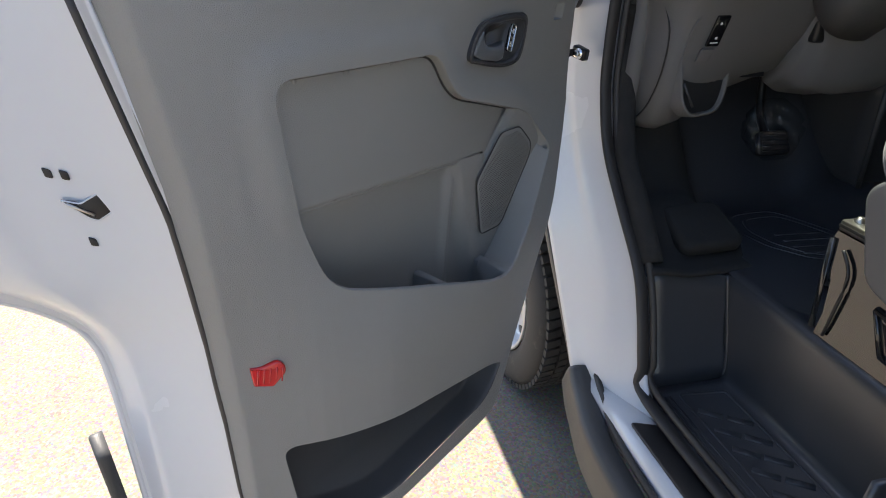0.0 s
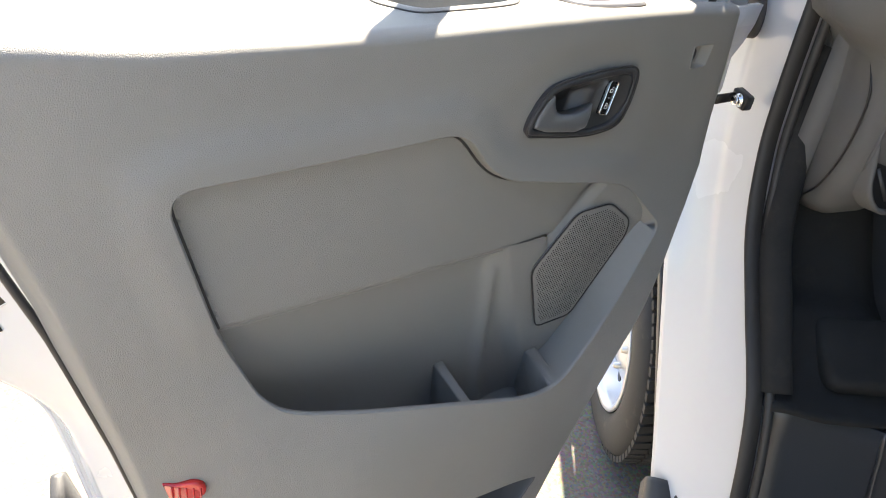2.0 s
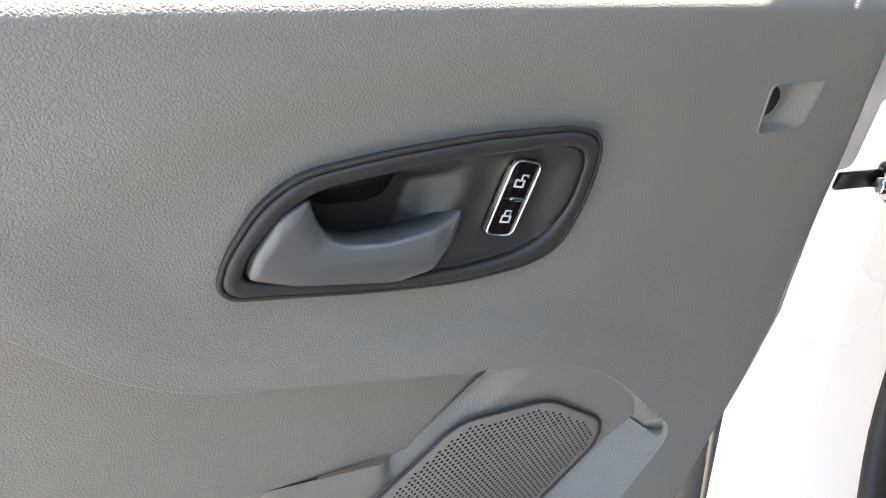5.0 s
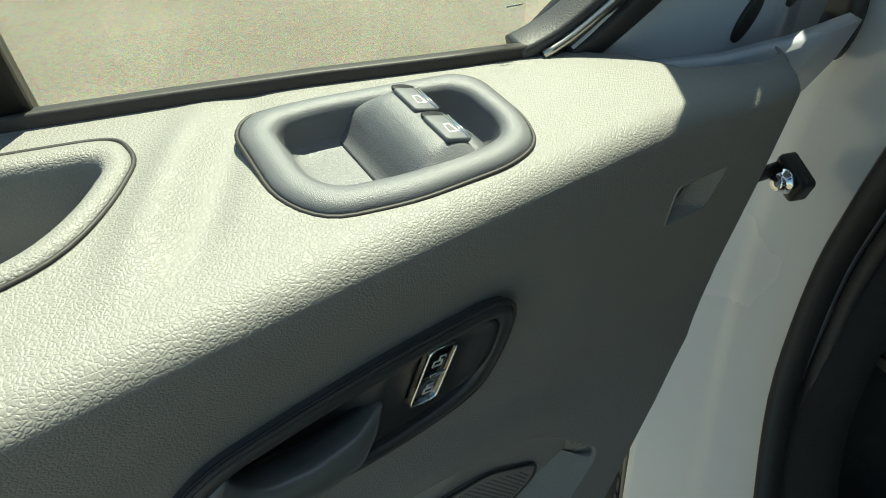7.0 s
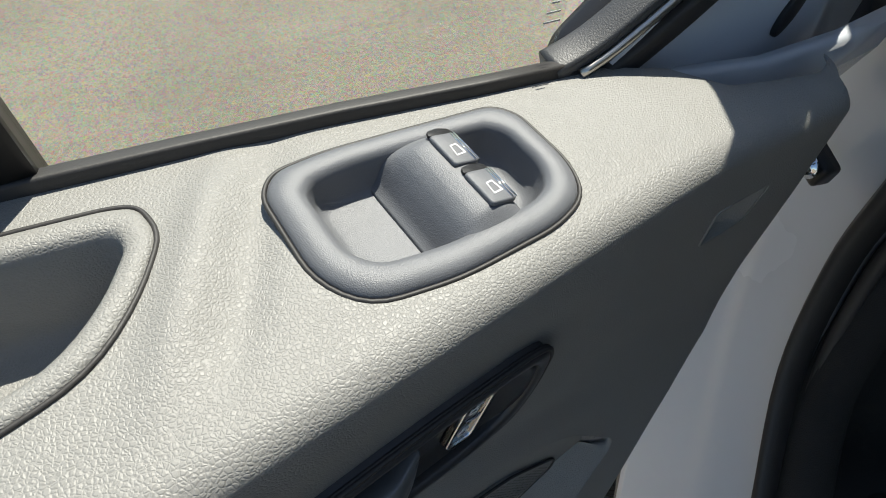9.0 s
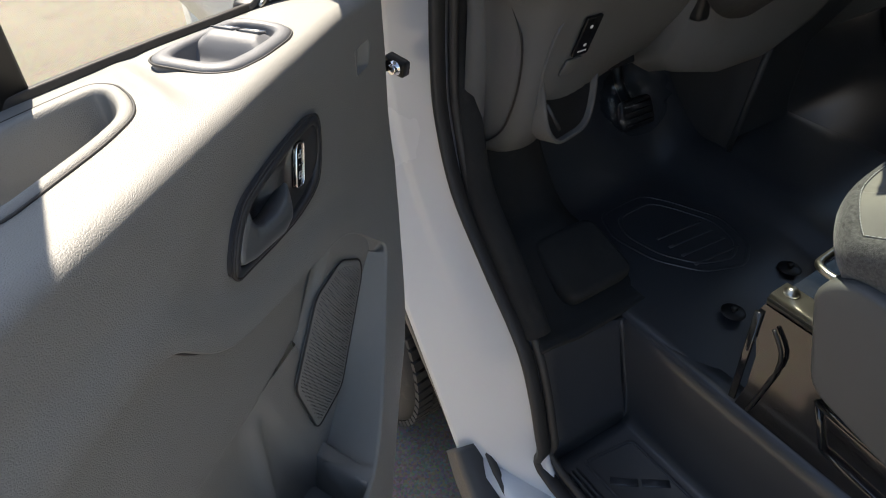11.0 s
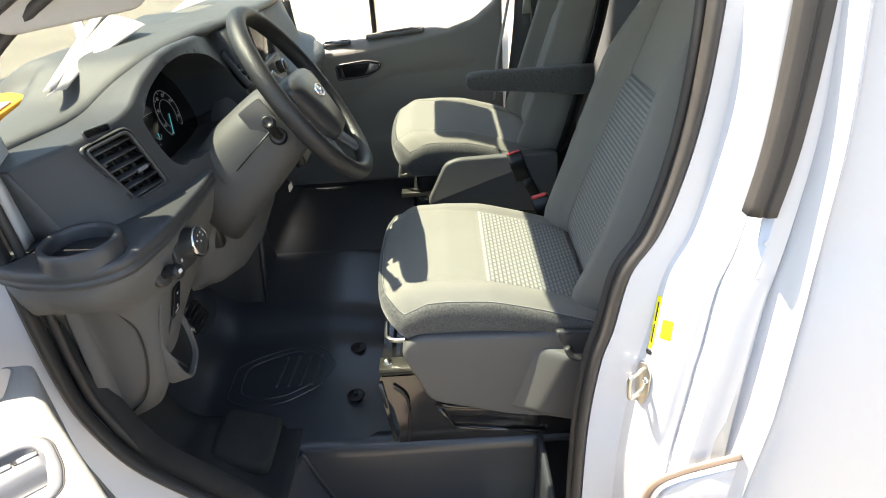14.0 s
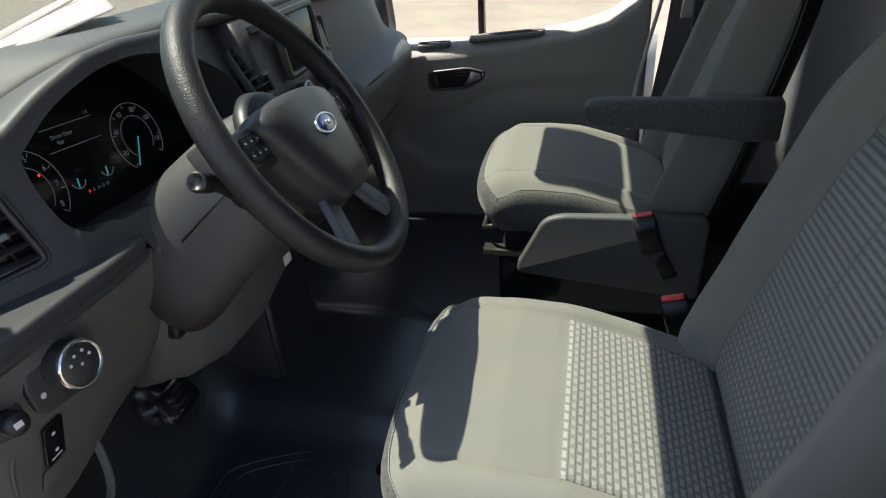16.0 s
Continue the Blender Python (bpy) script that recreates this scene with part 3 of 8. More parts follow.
plug((-1.182, 0.090, 1.434), 0.016, 0.017, 0)
plug((-1.25, 0.078, 1.482), 0.014, 0.022, 0.3)
boot = part("wiring_boot", slab(rounded([(-0.040, -0.035), (0.03, -0.04), (0.042, 0.0), (0.03, 0.045), (-0.03, 0.045), (-0.045, 0.005)], 0.022, 4), plane_m((-1.225, 0.078, 1.335), (1, 0.22, 0.12), (-0.12, 0.0, 1)), 0.014, 0.009, 4), M_RUBBER, van, "black rubber wiring grommet")
part("bellows", lathe([(0.014 + 0.004 * (k % 2), 0.0055 * k) for k in range(14)], look((-1.215, 0.070, 1.325), (-1.14, -0.02, 1.31)) @ pose(0, 0, 0, 180), 16), M_RUBBER, boot)
strap = part("check_strap", slab(rounded([(-0.024, -0.014), (0.018, -0.016), (0.02, 0.012), (-0.024, 0.016)], 0.005, 2), plane_m((-1.145, 0.083, 1.2), (1, 0.35, -0.1), (0.1, 0, 1)), 0.018, 0.004), M_BLACK, van, "black steel door check with a bolt")
part("bolt", lathe([(0, 0.012), (0.008, 0.012), (0.0095, 0.009), (0.0095, 0.003), (0.013, 0.002), (0.013, 0)], plane_m((-1.137, 0.066, 1.2), (1, 0.35, -0.1), (0.1, 0, 1)), 14), M_CHROME, strap)
part("arm", bar((-1.16, 0.068, 1.2), (-1.13, 0.02, 1.2), 0.006, 0.018, 0.002), M_BLACK, strap)
# sill, cover strip and lower cladding
part("sill", loft([[(x, 0.035, 0.40), (x, 0.03, 0.435), (x, 0.05, 0.448), (x, 0.13, 0.45), (x, 0.15, 0.43), (x, 0.15, 0.36), (x, 0.05, 0.36)] for x in (-0.84, -0.5, 0.1, 0.6)], True), M_WHITE, van, "white painted sill")
part("sill_plate", slab(rounded([(-0.628, 0.058), (0.0, 0.052), (0.0, 0.125), (-0.60, 0.125)], 0.012, 3), Matrix.Translation((0, 0, 0.449)), 0.006, 0.003), M_BLACK, van, "black plastic sill tread plate")
clad = smooth_line([(-0.85, 0.035, 0.44), (-0.78, 0.02, 0.405), (-0.6, -0.01, 0.375), (-0.2, -0.018, 0.37), (0.5, -0.018, 0.37)], 5)
part("sill_cladding", sweep(clad, rounded([(-0.05, -0.11), (0.025, -0.10), (0.03, 0.02), (0.01, 0.035), (-0.03, 0.03)], 0.012, 3), up=(0, 0, 1)), M_TRIMD, van, "black plastic lower sill cladding")
part("sill_lip", sweep([(p.x + 0.01, p.y + 0.035, p.z + 0.042) for p in clad], circle(0.009, 8)), M_RUBBER, van)
# wheel arch liner: strip along the jamb and the dark arch
arch = smooth_line([(-0.855, 0.05, 0.40), (-0.94, 0.045, 0.52), (-1.045, 0.04, 0.655), (-1.15, 0.035, 0.785), (-1.28, 0.03, 0.90), (-1.42, 0.03, 0.96), (-1.6, 0.03, 0.93), (-1.75, 0.03, 0.8), (-1.84, 0.03, 0.6)], 6)
part("arch_trim", sweep(arch, rounded([(-0.012, -0.02), (0.012, -0.02), (0.014, 0.018), (-0.006, 0.024)], 0.005, 2), up=(0, 1, 0)), M_TRIMD, van, "black wheel arch trim")
part("wheel_housing", sheet(lambda i, y: (arch[int(i)].x, y, arch[int(i)].z), range(len(arch)), span(0.045, 0.5, 6), 0.01), M_TRIMD, van)
part("inner_housing", sheet(lambda x, z: (x, 0.5, z), span(-1.95, -0.8, 6), span(0.1, 0.72, 6), 0.01), M_CARGO, van)

# ---- floor, step well, fire wall ----
FLOOR_Z = 0.745


def floor_z(x, y):
    z = FLOOR_Z + 0.035 * sstep(-0.45, -0.75, x) * sstep(0.3, 0.6, y)
    z += 0.55 * sstep(-1.02, -1.42, x)
    z += 0.075 * sstep(0.74, 0.86, y) * sstep(1.30, 1.18, y) * sstep(-0.42, -0.52, x)
    return z + 0.10 * sstep(0.40, 0.20, y) * sstep(-0.82, -1.02, x)


def floor_sheet():
    return sheet(lambda x, y: (x, y, floor_z(x, y)), span(-1.5, 0.6, 85), span(0.352, 1.95, 60), 0.02)


part("floor_mat", floor_sheet(), M_FLOOR, van, "black moulded vinyl cab floor mat")


# step well: riser, tread, sloping front wall
def step_shell():
    # section from the seal over the tread and up the riser, run from the front wall back
    prof = [(0.125, 0.462), (0.135, 0.472), (0.15, 0.476), (0.20, 0.48), (0.335, 0.485), (0.347, 0.492), (0.351, 0.508), (0.349, 0.6), (0.345, 0.715), (0.347, 0.737), (0.358, 0.748), (0.40, FLOOR_Z + 0.003)]

    def f(x, i):
        y, z = prof[int(i)]
        front = along([(0.46, -0.70), (0.487, -0.695), (0.60, -0.737), (0.742, -0.772), (0.76, -0.775)], z)
        return (lerp(front, -0.144, (x + 0.69) / 0.546), y, z)
    return sheet(f, [-0.69, -0.66, -0.6, -0.5, -0.4, -0.3, -0.2, -0.16, -0.144], range(len(prof)), 0.012)


part("step_well", step_shell(), M_FLOOR, van, "black moulded entry step well")


def step_front():
    top = [(-0.80, 0.135, 0.77), (-0.79, 0.2, 0.76), (-0.775, 0.28, 0.752), (-0.757, 0.34, 0.742), (-0.74, 0.40, FLOOR_Z + 0.004)]
    bot = [(-0.70, 0.125, 0.462), (-0.695, 0.2, 0.48), (-0.69, 0.28, 0.482), (-0.687, 0.345, 0.487), (-0.687, 0.352, 0.505)]

    def f(i, t):
        a, b = Vector(top[int(i)]), Vector(bot[int(i)])
        p = a.lerp(b, t)
        return (p.x - 0.012 * math.sin(math.pi * t), p.y, p.z)
    return sheet(f, range(5), span(0, 1, 8), -0.012)


part("step_front_wall", step_front(), M_FLOOR, van)
part("riser_edge", tube(smooth_line([(-0.757, 0.343, 0.742), (-0.735, 0.3505, 0.66), (-0.70, 0.353, 0.55), (-0.69, 0.351, 0.487)], 5), 0.0055, 8), M_FLOOR, van)
part("step_rear_wall", sheet(lambda y, z: (-0.143 + 0.02 * (z - 0.48), y, z), span(0.13, 0.36, 6), span(0.47, 0.76, 6), 0.012), M_FLOOR, van)
part("floor_front_left", sheet(lambda x, y: (x, y, 0.757 + (0.10 * sstep(-0.80, -0.97, x) + 0.25 * sstep(-1.0, -1.15, x)) * sstep(0.50, 0.34, y) + 0.018 * sstep(0.25, 0.15, y)), span(-1.3, -0.765, 26), span(0.14, 0.52, 16), 0.012), M_CARPET, van, "black carpet over the wheel housing")
part("kick_roll", sweep(smooth_line([(-0.80, 0.155, 0.775), (-0.90, 0.155, 0.885), (-1.0, 0.158, 0.985), (-1.055, 0.166, 1.10), (-1.085, 0.172, 1.2), (-1.095, 0.178, 1.32)], 5), circle(0.028, 10), up=(0, 1, 0)), M_CARPET, van)
part("dead_pedal", slab(rounded([(-0.085, -0.07), (0.085, -0.075), (0.08, 0.075), (-0.08, 0.08)], 0.03, 4), plane_m((-0.885, 0.335, 0.80), (0, 1, 0.05), (-0.93, 0, 0.36)) @ pose(0, 0, 0), 0.035, 0.016, 4), M_CARPET, van)
# ribs pressed into the mats
def tread_z(y):
    return along([(0.15, 0.476), (0.20, 0.48), (0.335, 0.485)], y)


part("tread_border", sweep([(x, y, tread_z(y) + 0.001) for x, y in rounded([(-0.66, 0.205), (-0.18, 0.205), (-0.18, 0.322), (-0.64, 0.322)], 0.012, 3)], rounded([(-0.004, -0.002), (0.004, -0.002), (0.003, 0.002), (-0.003, 0.002)], 0.001, 2), True), M_FLOOR, van)
for k in range(6):
    x = -0.60 + 0.062 * k
    part("tread_rib", bar((x, 0.217, tread_z(0.217) + 0.0005), (x + 0.036, 0.259, tread_z(0.259) + 0.0005), 0.016, 0.006, 0.0018), M_FLOOR, van)
    part("tread_rib", bar((x + 0.040, 0.266, tread_z(0.266) + 0.0005), (x + 0.074, 0.310, tread_z(0.310) + 0.0005), 0.016, 0.006, 0.0018), M_FLOOR, van)
for k in range(4):
    y = 0.148 + 0.011 * k
    part("tread_groove_rib", bar((-0.66, y, 0.478), (-0.17, y, 0.478), 0.005, 0.005, 0.0015), M_FLOOR, van)
part("step_knob", lathe([(0, 0.012), (0.010, 0.012), (0.012, 0.008), (0.019, 0.006), (0.021, 0.0)], Matrix.Translation((-0.212, 0.285, 0.486)), 18), M_FLOOR, van)
MAT_LOOP = [(-1.00, 0.655), (-0.95, 0.690), (-0.835, 0.742), (-0.742, 0.718), (-0.702, 0.650), (-0.738, 0.560), (-0.825, 0.508), (-0.93, 0.492), (-1.0, 0.52)]
RIB_SECTION = rounded([(-0.005, -0.002), (0.005, -0.002), (0.0035, 0.002), (-0.0035, 0.002)], 0.001, 2)


def mat_rib(pts, closed):
    line = densify(pts, 0.02) if closed else [(lerp(pts[0][0], pts[1][0], t), lerp(pts[0][1], pts[1][1], t)) for t in span(0, 1, 8)]
    return sweep([(x, y, floor_z(x, y) - 0.0006) for x, y in line], RIB_SECTION, closed)


for k in (1.0, 0.80):
    part("mat_rib", mat_rib(rounded([(-0.84 + (x + 0.84) * k, 0.62 + (y - 0.62) * k) for x, y in MAT_LOOP], 0.025, 3), True), M_FLOOR, van)
for k in range(4):
    x = -0.865 + 0.034 * k
    part("mat_rib", mat_rib([(x, 0.560), (x + 0.012, 0.690)], False), M_FLOOR, van)
for x, y in ((-0.631, 0.512), (-0.645, 0.72), (-0.60, 1.30)):
    s = part("mat_fixing", lathe([(0, 0.003), (0.02, 0.003), (0.024, 0.0)], Matrix.Translation((x, y, 0.777)), 20), M_BLACK, van)
    part("knob", lathe([(0, 0.013), (0.006, 0.013), (0.007, 0.008), (0.004, 0.002)], Matrix.Translation((x, y, 0.778)), 12), M_BLACK, s)
part("fire_wall", sheet(lambda y, z: (-1.42 + 0.1 * (z - 1), y, z), span(0.1, 1.95, 6), span(0.6, 1.6, 6), 0.02), M_CARPET, van)
part("kick_panel", sheet(lambda x, z: (x, 0.165, z), span(-1.35, -1.085, 6), span(0.95, 1.6, 6), 0.01), M_TRIMD, van)
# pale pillar trim above the tray, and its lower strip beside the seal
part("pillar_trim", sheet(lambda s, t: (lerp(lerp(-1.075, -0.93, sstep(1.70, 1.90, lerp(1.49, 2.0, s))), lerp(-1.055, -1.02, s) - 0.14 * s * 0 - (0.03 + 0.10 * s), t), lerp(0.152, 0.232 + 0.05 * s, t), lerp(1.49, 2.0, s)), span(0, 1, 14), span(0, 1, 6), 0.01), M_GREY, van, "pale grey windscreen pillar trim")
part("seal_trim_strip", sheet(lambda s, t: (lerp(-1.062, -1.055, s) + 0.02 * t, 0.158 + 0.03 * t, lerp(1.02, 1.46, s)), span(0, 1, 6), span(0, 1, 3), 0.006), M_DASH, van)

# ---- roof, windscreen, far wall, bulkhead ----
part("roof", sheet(lambda x, y: (x, y + 0.09 * (1.97 - y) / 1.88 * sstep(0.3, 0.1, x), 2.5 - 0.25 * sstep(0.0, -0.62, x) - 0.06 * ((y - 1.03) / 1.0) ** 2 - 0.02), [-0.62, -0.5, -0.3, -0.1, 0.2, 1.0, 3.8], span(0.09, 1.97, 14), 0.03), M_WHITE, van)
part("headliner", sheet(lambda x, y: (x, y, 2.10 + 0.06 * sstep(-0.55, -0.2, x)), span(-0.58, 0.6, 8), span(0.19, 1.92, 6), 0.02), M_HEADLINER, van, "pale grey fabric headliner")
part("header_rail", sweep([(-0.57, 0.18, 2.10), (-0.58, 1.03, 2.12), (-0.57, 1.94, 2.10)], rounded([(-0.06, -0.03), (0.06, -0.03), (0.06, 0.12), (-0.06, 0.05)], 0.015, 3)), M_WHITE, van)
part("roof_side_rail", sweep([(-0.6, 0.215, 2.15), (0.15, 0.215, 2.16), (0.4, 0.12, 2.165), (3.8, 0.10, 2.2)], rounded([(-0.06, -0.10), (0.05, -0.10), (0.05, 0.25), (-0.03, 0.25)], 0.02, 3)), M_WHITE, van)
part("windscreen", sheet(lambda s, y: (lerp(-1.50, -0.60, s) - 0.10 * (1 - ((y - 1.03) / 0.9) ** 2) * (1 - s * 0.6) + 0.05, y, lerp(1.585, 2.12, s)), span(0, 1, 8), span(0.16, 1.90, 14), 0.005), M_SCREEN, van)
van.children[-1].visible_shadow = False
part("bulkhead", block(0.62, 0.66, 0.13, 1.95, 0.4, 2.3, 0.006), M_CARGO, van, "dark bulkhead behind the seats")
part("far_wall_rear", sheet(lambda x, z: (x, 1.985 + 0.0 * z, z), span(0.02, 3.8, 8), span(0.4, 2.4, 8), 0.03), M_WHITE, van)
part("bonnet", sheet(lambda x, y: (x, y, 1.44 - 0.22 * sstep(-1.4, -2.3, x) - 0.04 * ((y - 1.03) / 0.9) ** 2), span(-2.35, -1.43, 8), span(0.04, 2.02, 10), 0.02), M_WHITE, van)
part("scuttle", sheet(lambda x, y: (x, y, 1.575 + 0.02 * math.sin(y * 3)), span(-1.62, -1.44, 4), span(0.2, 1.86, 6), 0.02), M_BLACK, van)
part("under_body", block(-2.2, 3.6, 0.25, 1.85, 0.28, 0.42, 0.02), M_CARGO, van)
part("nose", block(-2.42, -2.3, 0.08, 1.98, 0.3, 1.2, 0.04), M_WHITE, van)


# ---- road wheel ----
def road_wheel(cx, cy, cz):
    w = thing("road_wheel", "dusty black tyre on a silver steel wheel", "wheel", (cx, cy, cz))
    m = pose(0, 0, 0, 90, 0, 0)  # the axle lies along -y
    R, r0 = 0.356, 0.212
    prof = [(r0, 0.01), (0.225, -0.012), (0.26, -0.022), (0.30, -0.020), (0.325, -0.010), (0.336, 0.003), (0.341, 0.02), (0.343, 0.07), (0.344, 0.11), (0.343, 0.15), (0.341, 0.19), (0.33, 0.22), (0.29, 0.235), (0.24, 0.23), (r0, 0.21)]
    flip = Matrix.Diagonal((1, 1, -1, 1))
    part("tyre", lathe(prof, m @ flip, 64), M_TYRE, w, m=Matrix())
    tread, faces = [], []

    def lug(a, da, z0, z1, skew, h0=0.339, h1=0.356):
        k = len(tread)
        for hh in (h0, h1):
            for z, s in ((z0, 0), (z1, skew)):
                for d in (-da, da):
                    ang = a + d + s
                    tread.append(m @ Vector((hh * math.cos(ang), hh * math.sin(ang), -z)))
        q = [(0, 1, 3, 2), (4, 6, 7, 5), (0, 4, 5, 1), (2, 3, 7, 6), (0, 2, 6, 4), (1, 5, 7, 3)]
        faces.extend(tuple(k + i for i in f) for f in q)
    n = 66
    for k in range(n):
        a = 2 * math.pi * k / n
        lug(a, 0.034, 0.004, 0.048, 0.025)
        lug(a + 0.04, 0.038, 0.054, 0.085, 0.03)
        lug(a + 0.01, 0.041, 0.091, 0.121, -0.03)
        lug(a + 0.05, 0.038, 0.127, 0.158, 0.03)
        lug(a, 0.034, 0.164, 0.206, -0.025)
    part("tread", orient(mesh_of(tread, faces, False)), M_TYRE, w, m=Matrix())
    rim = part("rim", lathe([(0.214, -0.004), (0.219, -0.012), (0.214, -0.018), (0.205, -0.012), (0.198, 0.01), (0.192, 0.05), (0.185, 0.06), (0.17, 0.055), (0.13, 0.035), (0.10, 0.035), (0.09, 0.02), (0.06, 0.012), (0.0, 0.012)], m @ flip, 48), M_RIM, w, m=Matrix())
    for k in range(12):
        a = 2 * math.pi * k / 12
        part("vent_hole", disc(m @ flip @ Matrix.Translation((0.152 * math.cos(a), 0.152 * math.sin(a), 0.0435)) @ pose(0, 0, 0, 180), 0.017, 0.004, 0.001, 14), M_BLACK, rim)
    for k in range(5):
        a = 2 * math.pi * k / 5 + 0.3
        part("wheel_nut", lathe([(0, 0.022), (0.010, 0.02), (0.012, 0.0)], m @ flip @ Matrix.Translation((0.08 * math.cos(a), 0.08 * math.sin(a), 0.02)) @ pose(0, 0, 0, 180), 6), M_STEEL, rim)
    part("valve", tube([m @ Vector((0.17, 0.02, -0.04)), m @ Vector((0.165, 0.02, -0.005))], 0.004, 6), M_BLACK, rim)
    return w


road_wheel(-1.42, 0.045, 0.356)

# ---- driver's door, swung open ----
DOOR = pose(-1.13, 0.06, 0.0, 0, 0, -51.0)  # x along the door from its hinges, y into the cab side
van_door = thing("van_door", "open white van driver's door with a grey moulded trim panel", "van door", m=DOOR)

TRIM_FRONT = [(0.54, 0.60), (0.575, 0.545), (0.68, 0.485), (0.748, 0.43), (0.80, 0.38), (0.887, 0.308), (0.95, 0.26), (1.0, 0.224), (1.06, 0.182), (1.12, 0.149), (1.18, 0.138), (1.28, 0.137), (1.42, 0.145)]
TRIM_REAR = [(0.54, 1.085), (0.60, 1.118), (0.72, 1.128), (0.86, 1.132), (1.0, 1.142), (1.18, 1.162), (1.32, 1.19), (1.45, 1.215)]
TOP_V = [(0.10, 0.045), (0.16, 0.05), (0.26, 0.046), (0.44, 0.062), (0.61, 0.077), (0.85, 0.095), (1.04, 0.105), (1.12, 0.095), (1.19, 0.07), (1.23, 0.05)]
LOW_V = [(0.20, 0.115), (0.35, 0.125), (0.5, 0.155), (0.6, 0.168), (0.9, 0.16), (1.02, 0.13), (1.08, 0.095), (1.15, 0.06)]
BORDER = rounded([(1.046, 1.322), (0.712, 1.307), (0.650, 1.228), (0.360, 1.145), (0.266, 1.048), (0.375, 0.962), (0.545, 0.880), (0.61, 0.890), (0.88, 0.990), (0.985, 1.030), (1.022, 1.15)], [0.034, 0.03, 0.045, 0.05, 0.022, 0.06, 0.03, 0.05, 0.03, 0.045, 0.03], 2)
RECESS = densify(rounded([(1.046, 1.322), (0.712, 1.307), (0.650, 1.228), (0.360, 1.145), (0.266, 1.048), (0.375, 0.962), (0.545, 0.880), (0.61, 0.890), (0.88, 0.990), (0.985, 1.030), (1.022, 1.15)], [0.034, 0.03, 0.045, 0.05, 0.022, 0.06, 0.03, 0.05, 0.03, 0.045, 0.03], 6), 0.006)
SPEAKER = rounded([(0.524, 0.925), (0.552, 1.045), (0.470, 1.122), (0.395, 1.118), (0.338, 1.072), (0.338, 1.045), (0.445, 0.918)], 0.014, 4)
LOWPOCKET = rounded([(1.078, 0.80), (0.61, 0.697), (0.556, 0.668), (0.612, 0.61), (0.93, 0.592), (1.06, 0.63)], [0.025, 0.06, 0.012, 0.06, 0.05, 0.03], 5)
LIP = [(0.30, 1.06), (0.504, 1.088), (0.612, 1.097), (0.724, 1.114), (0.819, 1.124), (0.902, 1.134), (0.975, 1.141), (1.022, 1.147), (1.1, 1.15)]


LEDGE_TOP = [(0.12, 1.392), (0.20, 1.396), (0.27, 1.401), (0.45, 1.4115), (0.6, 1.419), (0.77, 1.4255), (0.9, 1.433), (1.03, 1.4415), (1.10, 1.450), (1.25, 1.462)]
ROUND_V, ROUND_W = 0.018, 0.014  # rounding of the ledge's front edge


def ledge_top(u):
    """Height of the ledge at its rounded front edge."""
    return along(LEDGE_TOP, u)


def belt(u):
    """Height of the ledge at the glass."""
    return ledge_top(u) - 0.002


def ledge_z(u, v):
    vf = along(TOP_V, u) - ROUND_V
    t = min(1.0, max(0.0, (vf - v) / (vf - glass_v(u))))
    return lerp(ledge_top(u), belt(u), t) + 0.002 * math.sin(math.pi * t)


def glass_v(u):
    """Where the ledge ends, at the glass and round the hinge end."""
    return along([(0.12, 0.030), (0.19, 0.012), (0.222, 0.002), (0.245, -0.028), (0.28, -0.046), (0.328, -0.053), (0.467, -0.0796), (0.595, -0.098), (1.30, -0.20)], u)


def insert_v(u, w=0.0):
    """The flat inlay, just below the panel round it."""
    return soft_along(TOP_V, u) - 0.011


SPEAKER_V = 0.0655


def pocket_back(u, w):
    """Rear wall of the map pocket: behind the inlay's lip, fluted, then forward to the speaker."""
    top = along(LIP, u)
    v = lerp(insert_v(u) - 0.016 * sstep(0.535, 0.62, u), 0.040, sstep(0.0, 0.24, top - w))
    v += 0.011 * math.exp(-((u - 0.618) / 0.013) ** 2) * sstep(-0.01, 0.05, top - w)
    return lerp(v, SPEAKER_V, sstep(0.605, 0.572, u + 0.28 * (w - 1.0) * -1.0))


def base_v(u, w):
    s = sstep(1.22, 0.86, w)
    return lerp(soft_along(TOP_V, u), soft_along(LOW_V, u), s)


def trim_v(u, w):
    v = base_v(u, w)
    # dish behind the inside handle
    d = math.hypot((u - 0.50) / 0.16, (w - 1.29) / 0.075)
    v -= 0.004 * sstep(1.3, 0.8, d)
    # softly raised border round the inlay
    if w > 0.84:
        r = poly_dist(BORDER, u, w)
        v += 0.007 * sstep(-0.055, -0.012, r) * sstep(1.10, 1.2, w)
    return v


# outline of the inside handle, x to the hinges
BEZ_C = [(-0.109, -0.004), (-0.104, 0.010), (-0.086, 0.034), (-0.066, 0.0465), (-0.024, 0.050), (0.033, 0.0508), (0.092, 0.0465), (0.108, 0.040), (0.112, 0.028), (0.107, -0.003), (0.092, -0.032), (0.070, -0.039), (0.025, -0.039), (-0.029, -0.0295), (-0.077, -0.018), (-0.104, -0.012)]
BEZ_I = [(-0.0985, -0.0015), (-0.094, 0.010), (-0.075, 0.030), (-0.057, 0.0385), (-0.016, 0.0405), (0.033, 0.0405), (0.082, 0.038), (0.097, 0.034), (0.1015, 0.025), (0.0965, -0.002), (0.083, -0.022), (0.062, -0.0305), (0.016, -0.031), (-0.025, -0.0225), (-0.072, -0.0115), (-0.094, -0.006)]
BEZ = rounded(BEZ_C, 0.02, 4)
BEZ_IN = rounded(BEZ_I, 0.02, 4)
BEZ_UW = [(0.50 - x, 1.288 + y) for x, y in BEZ]
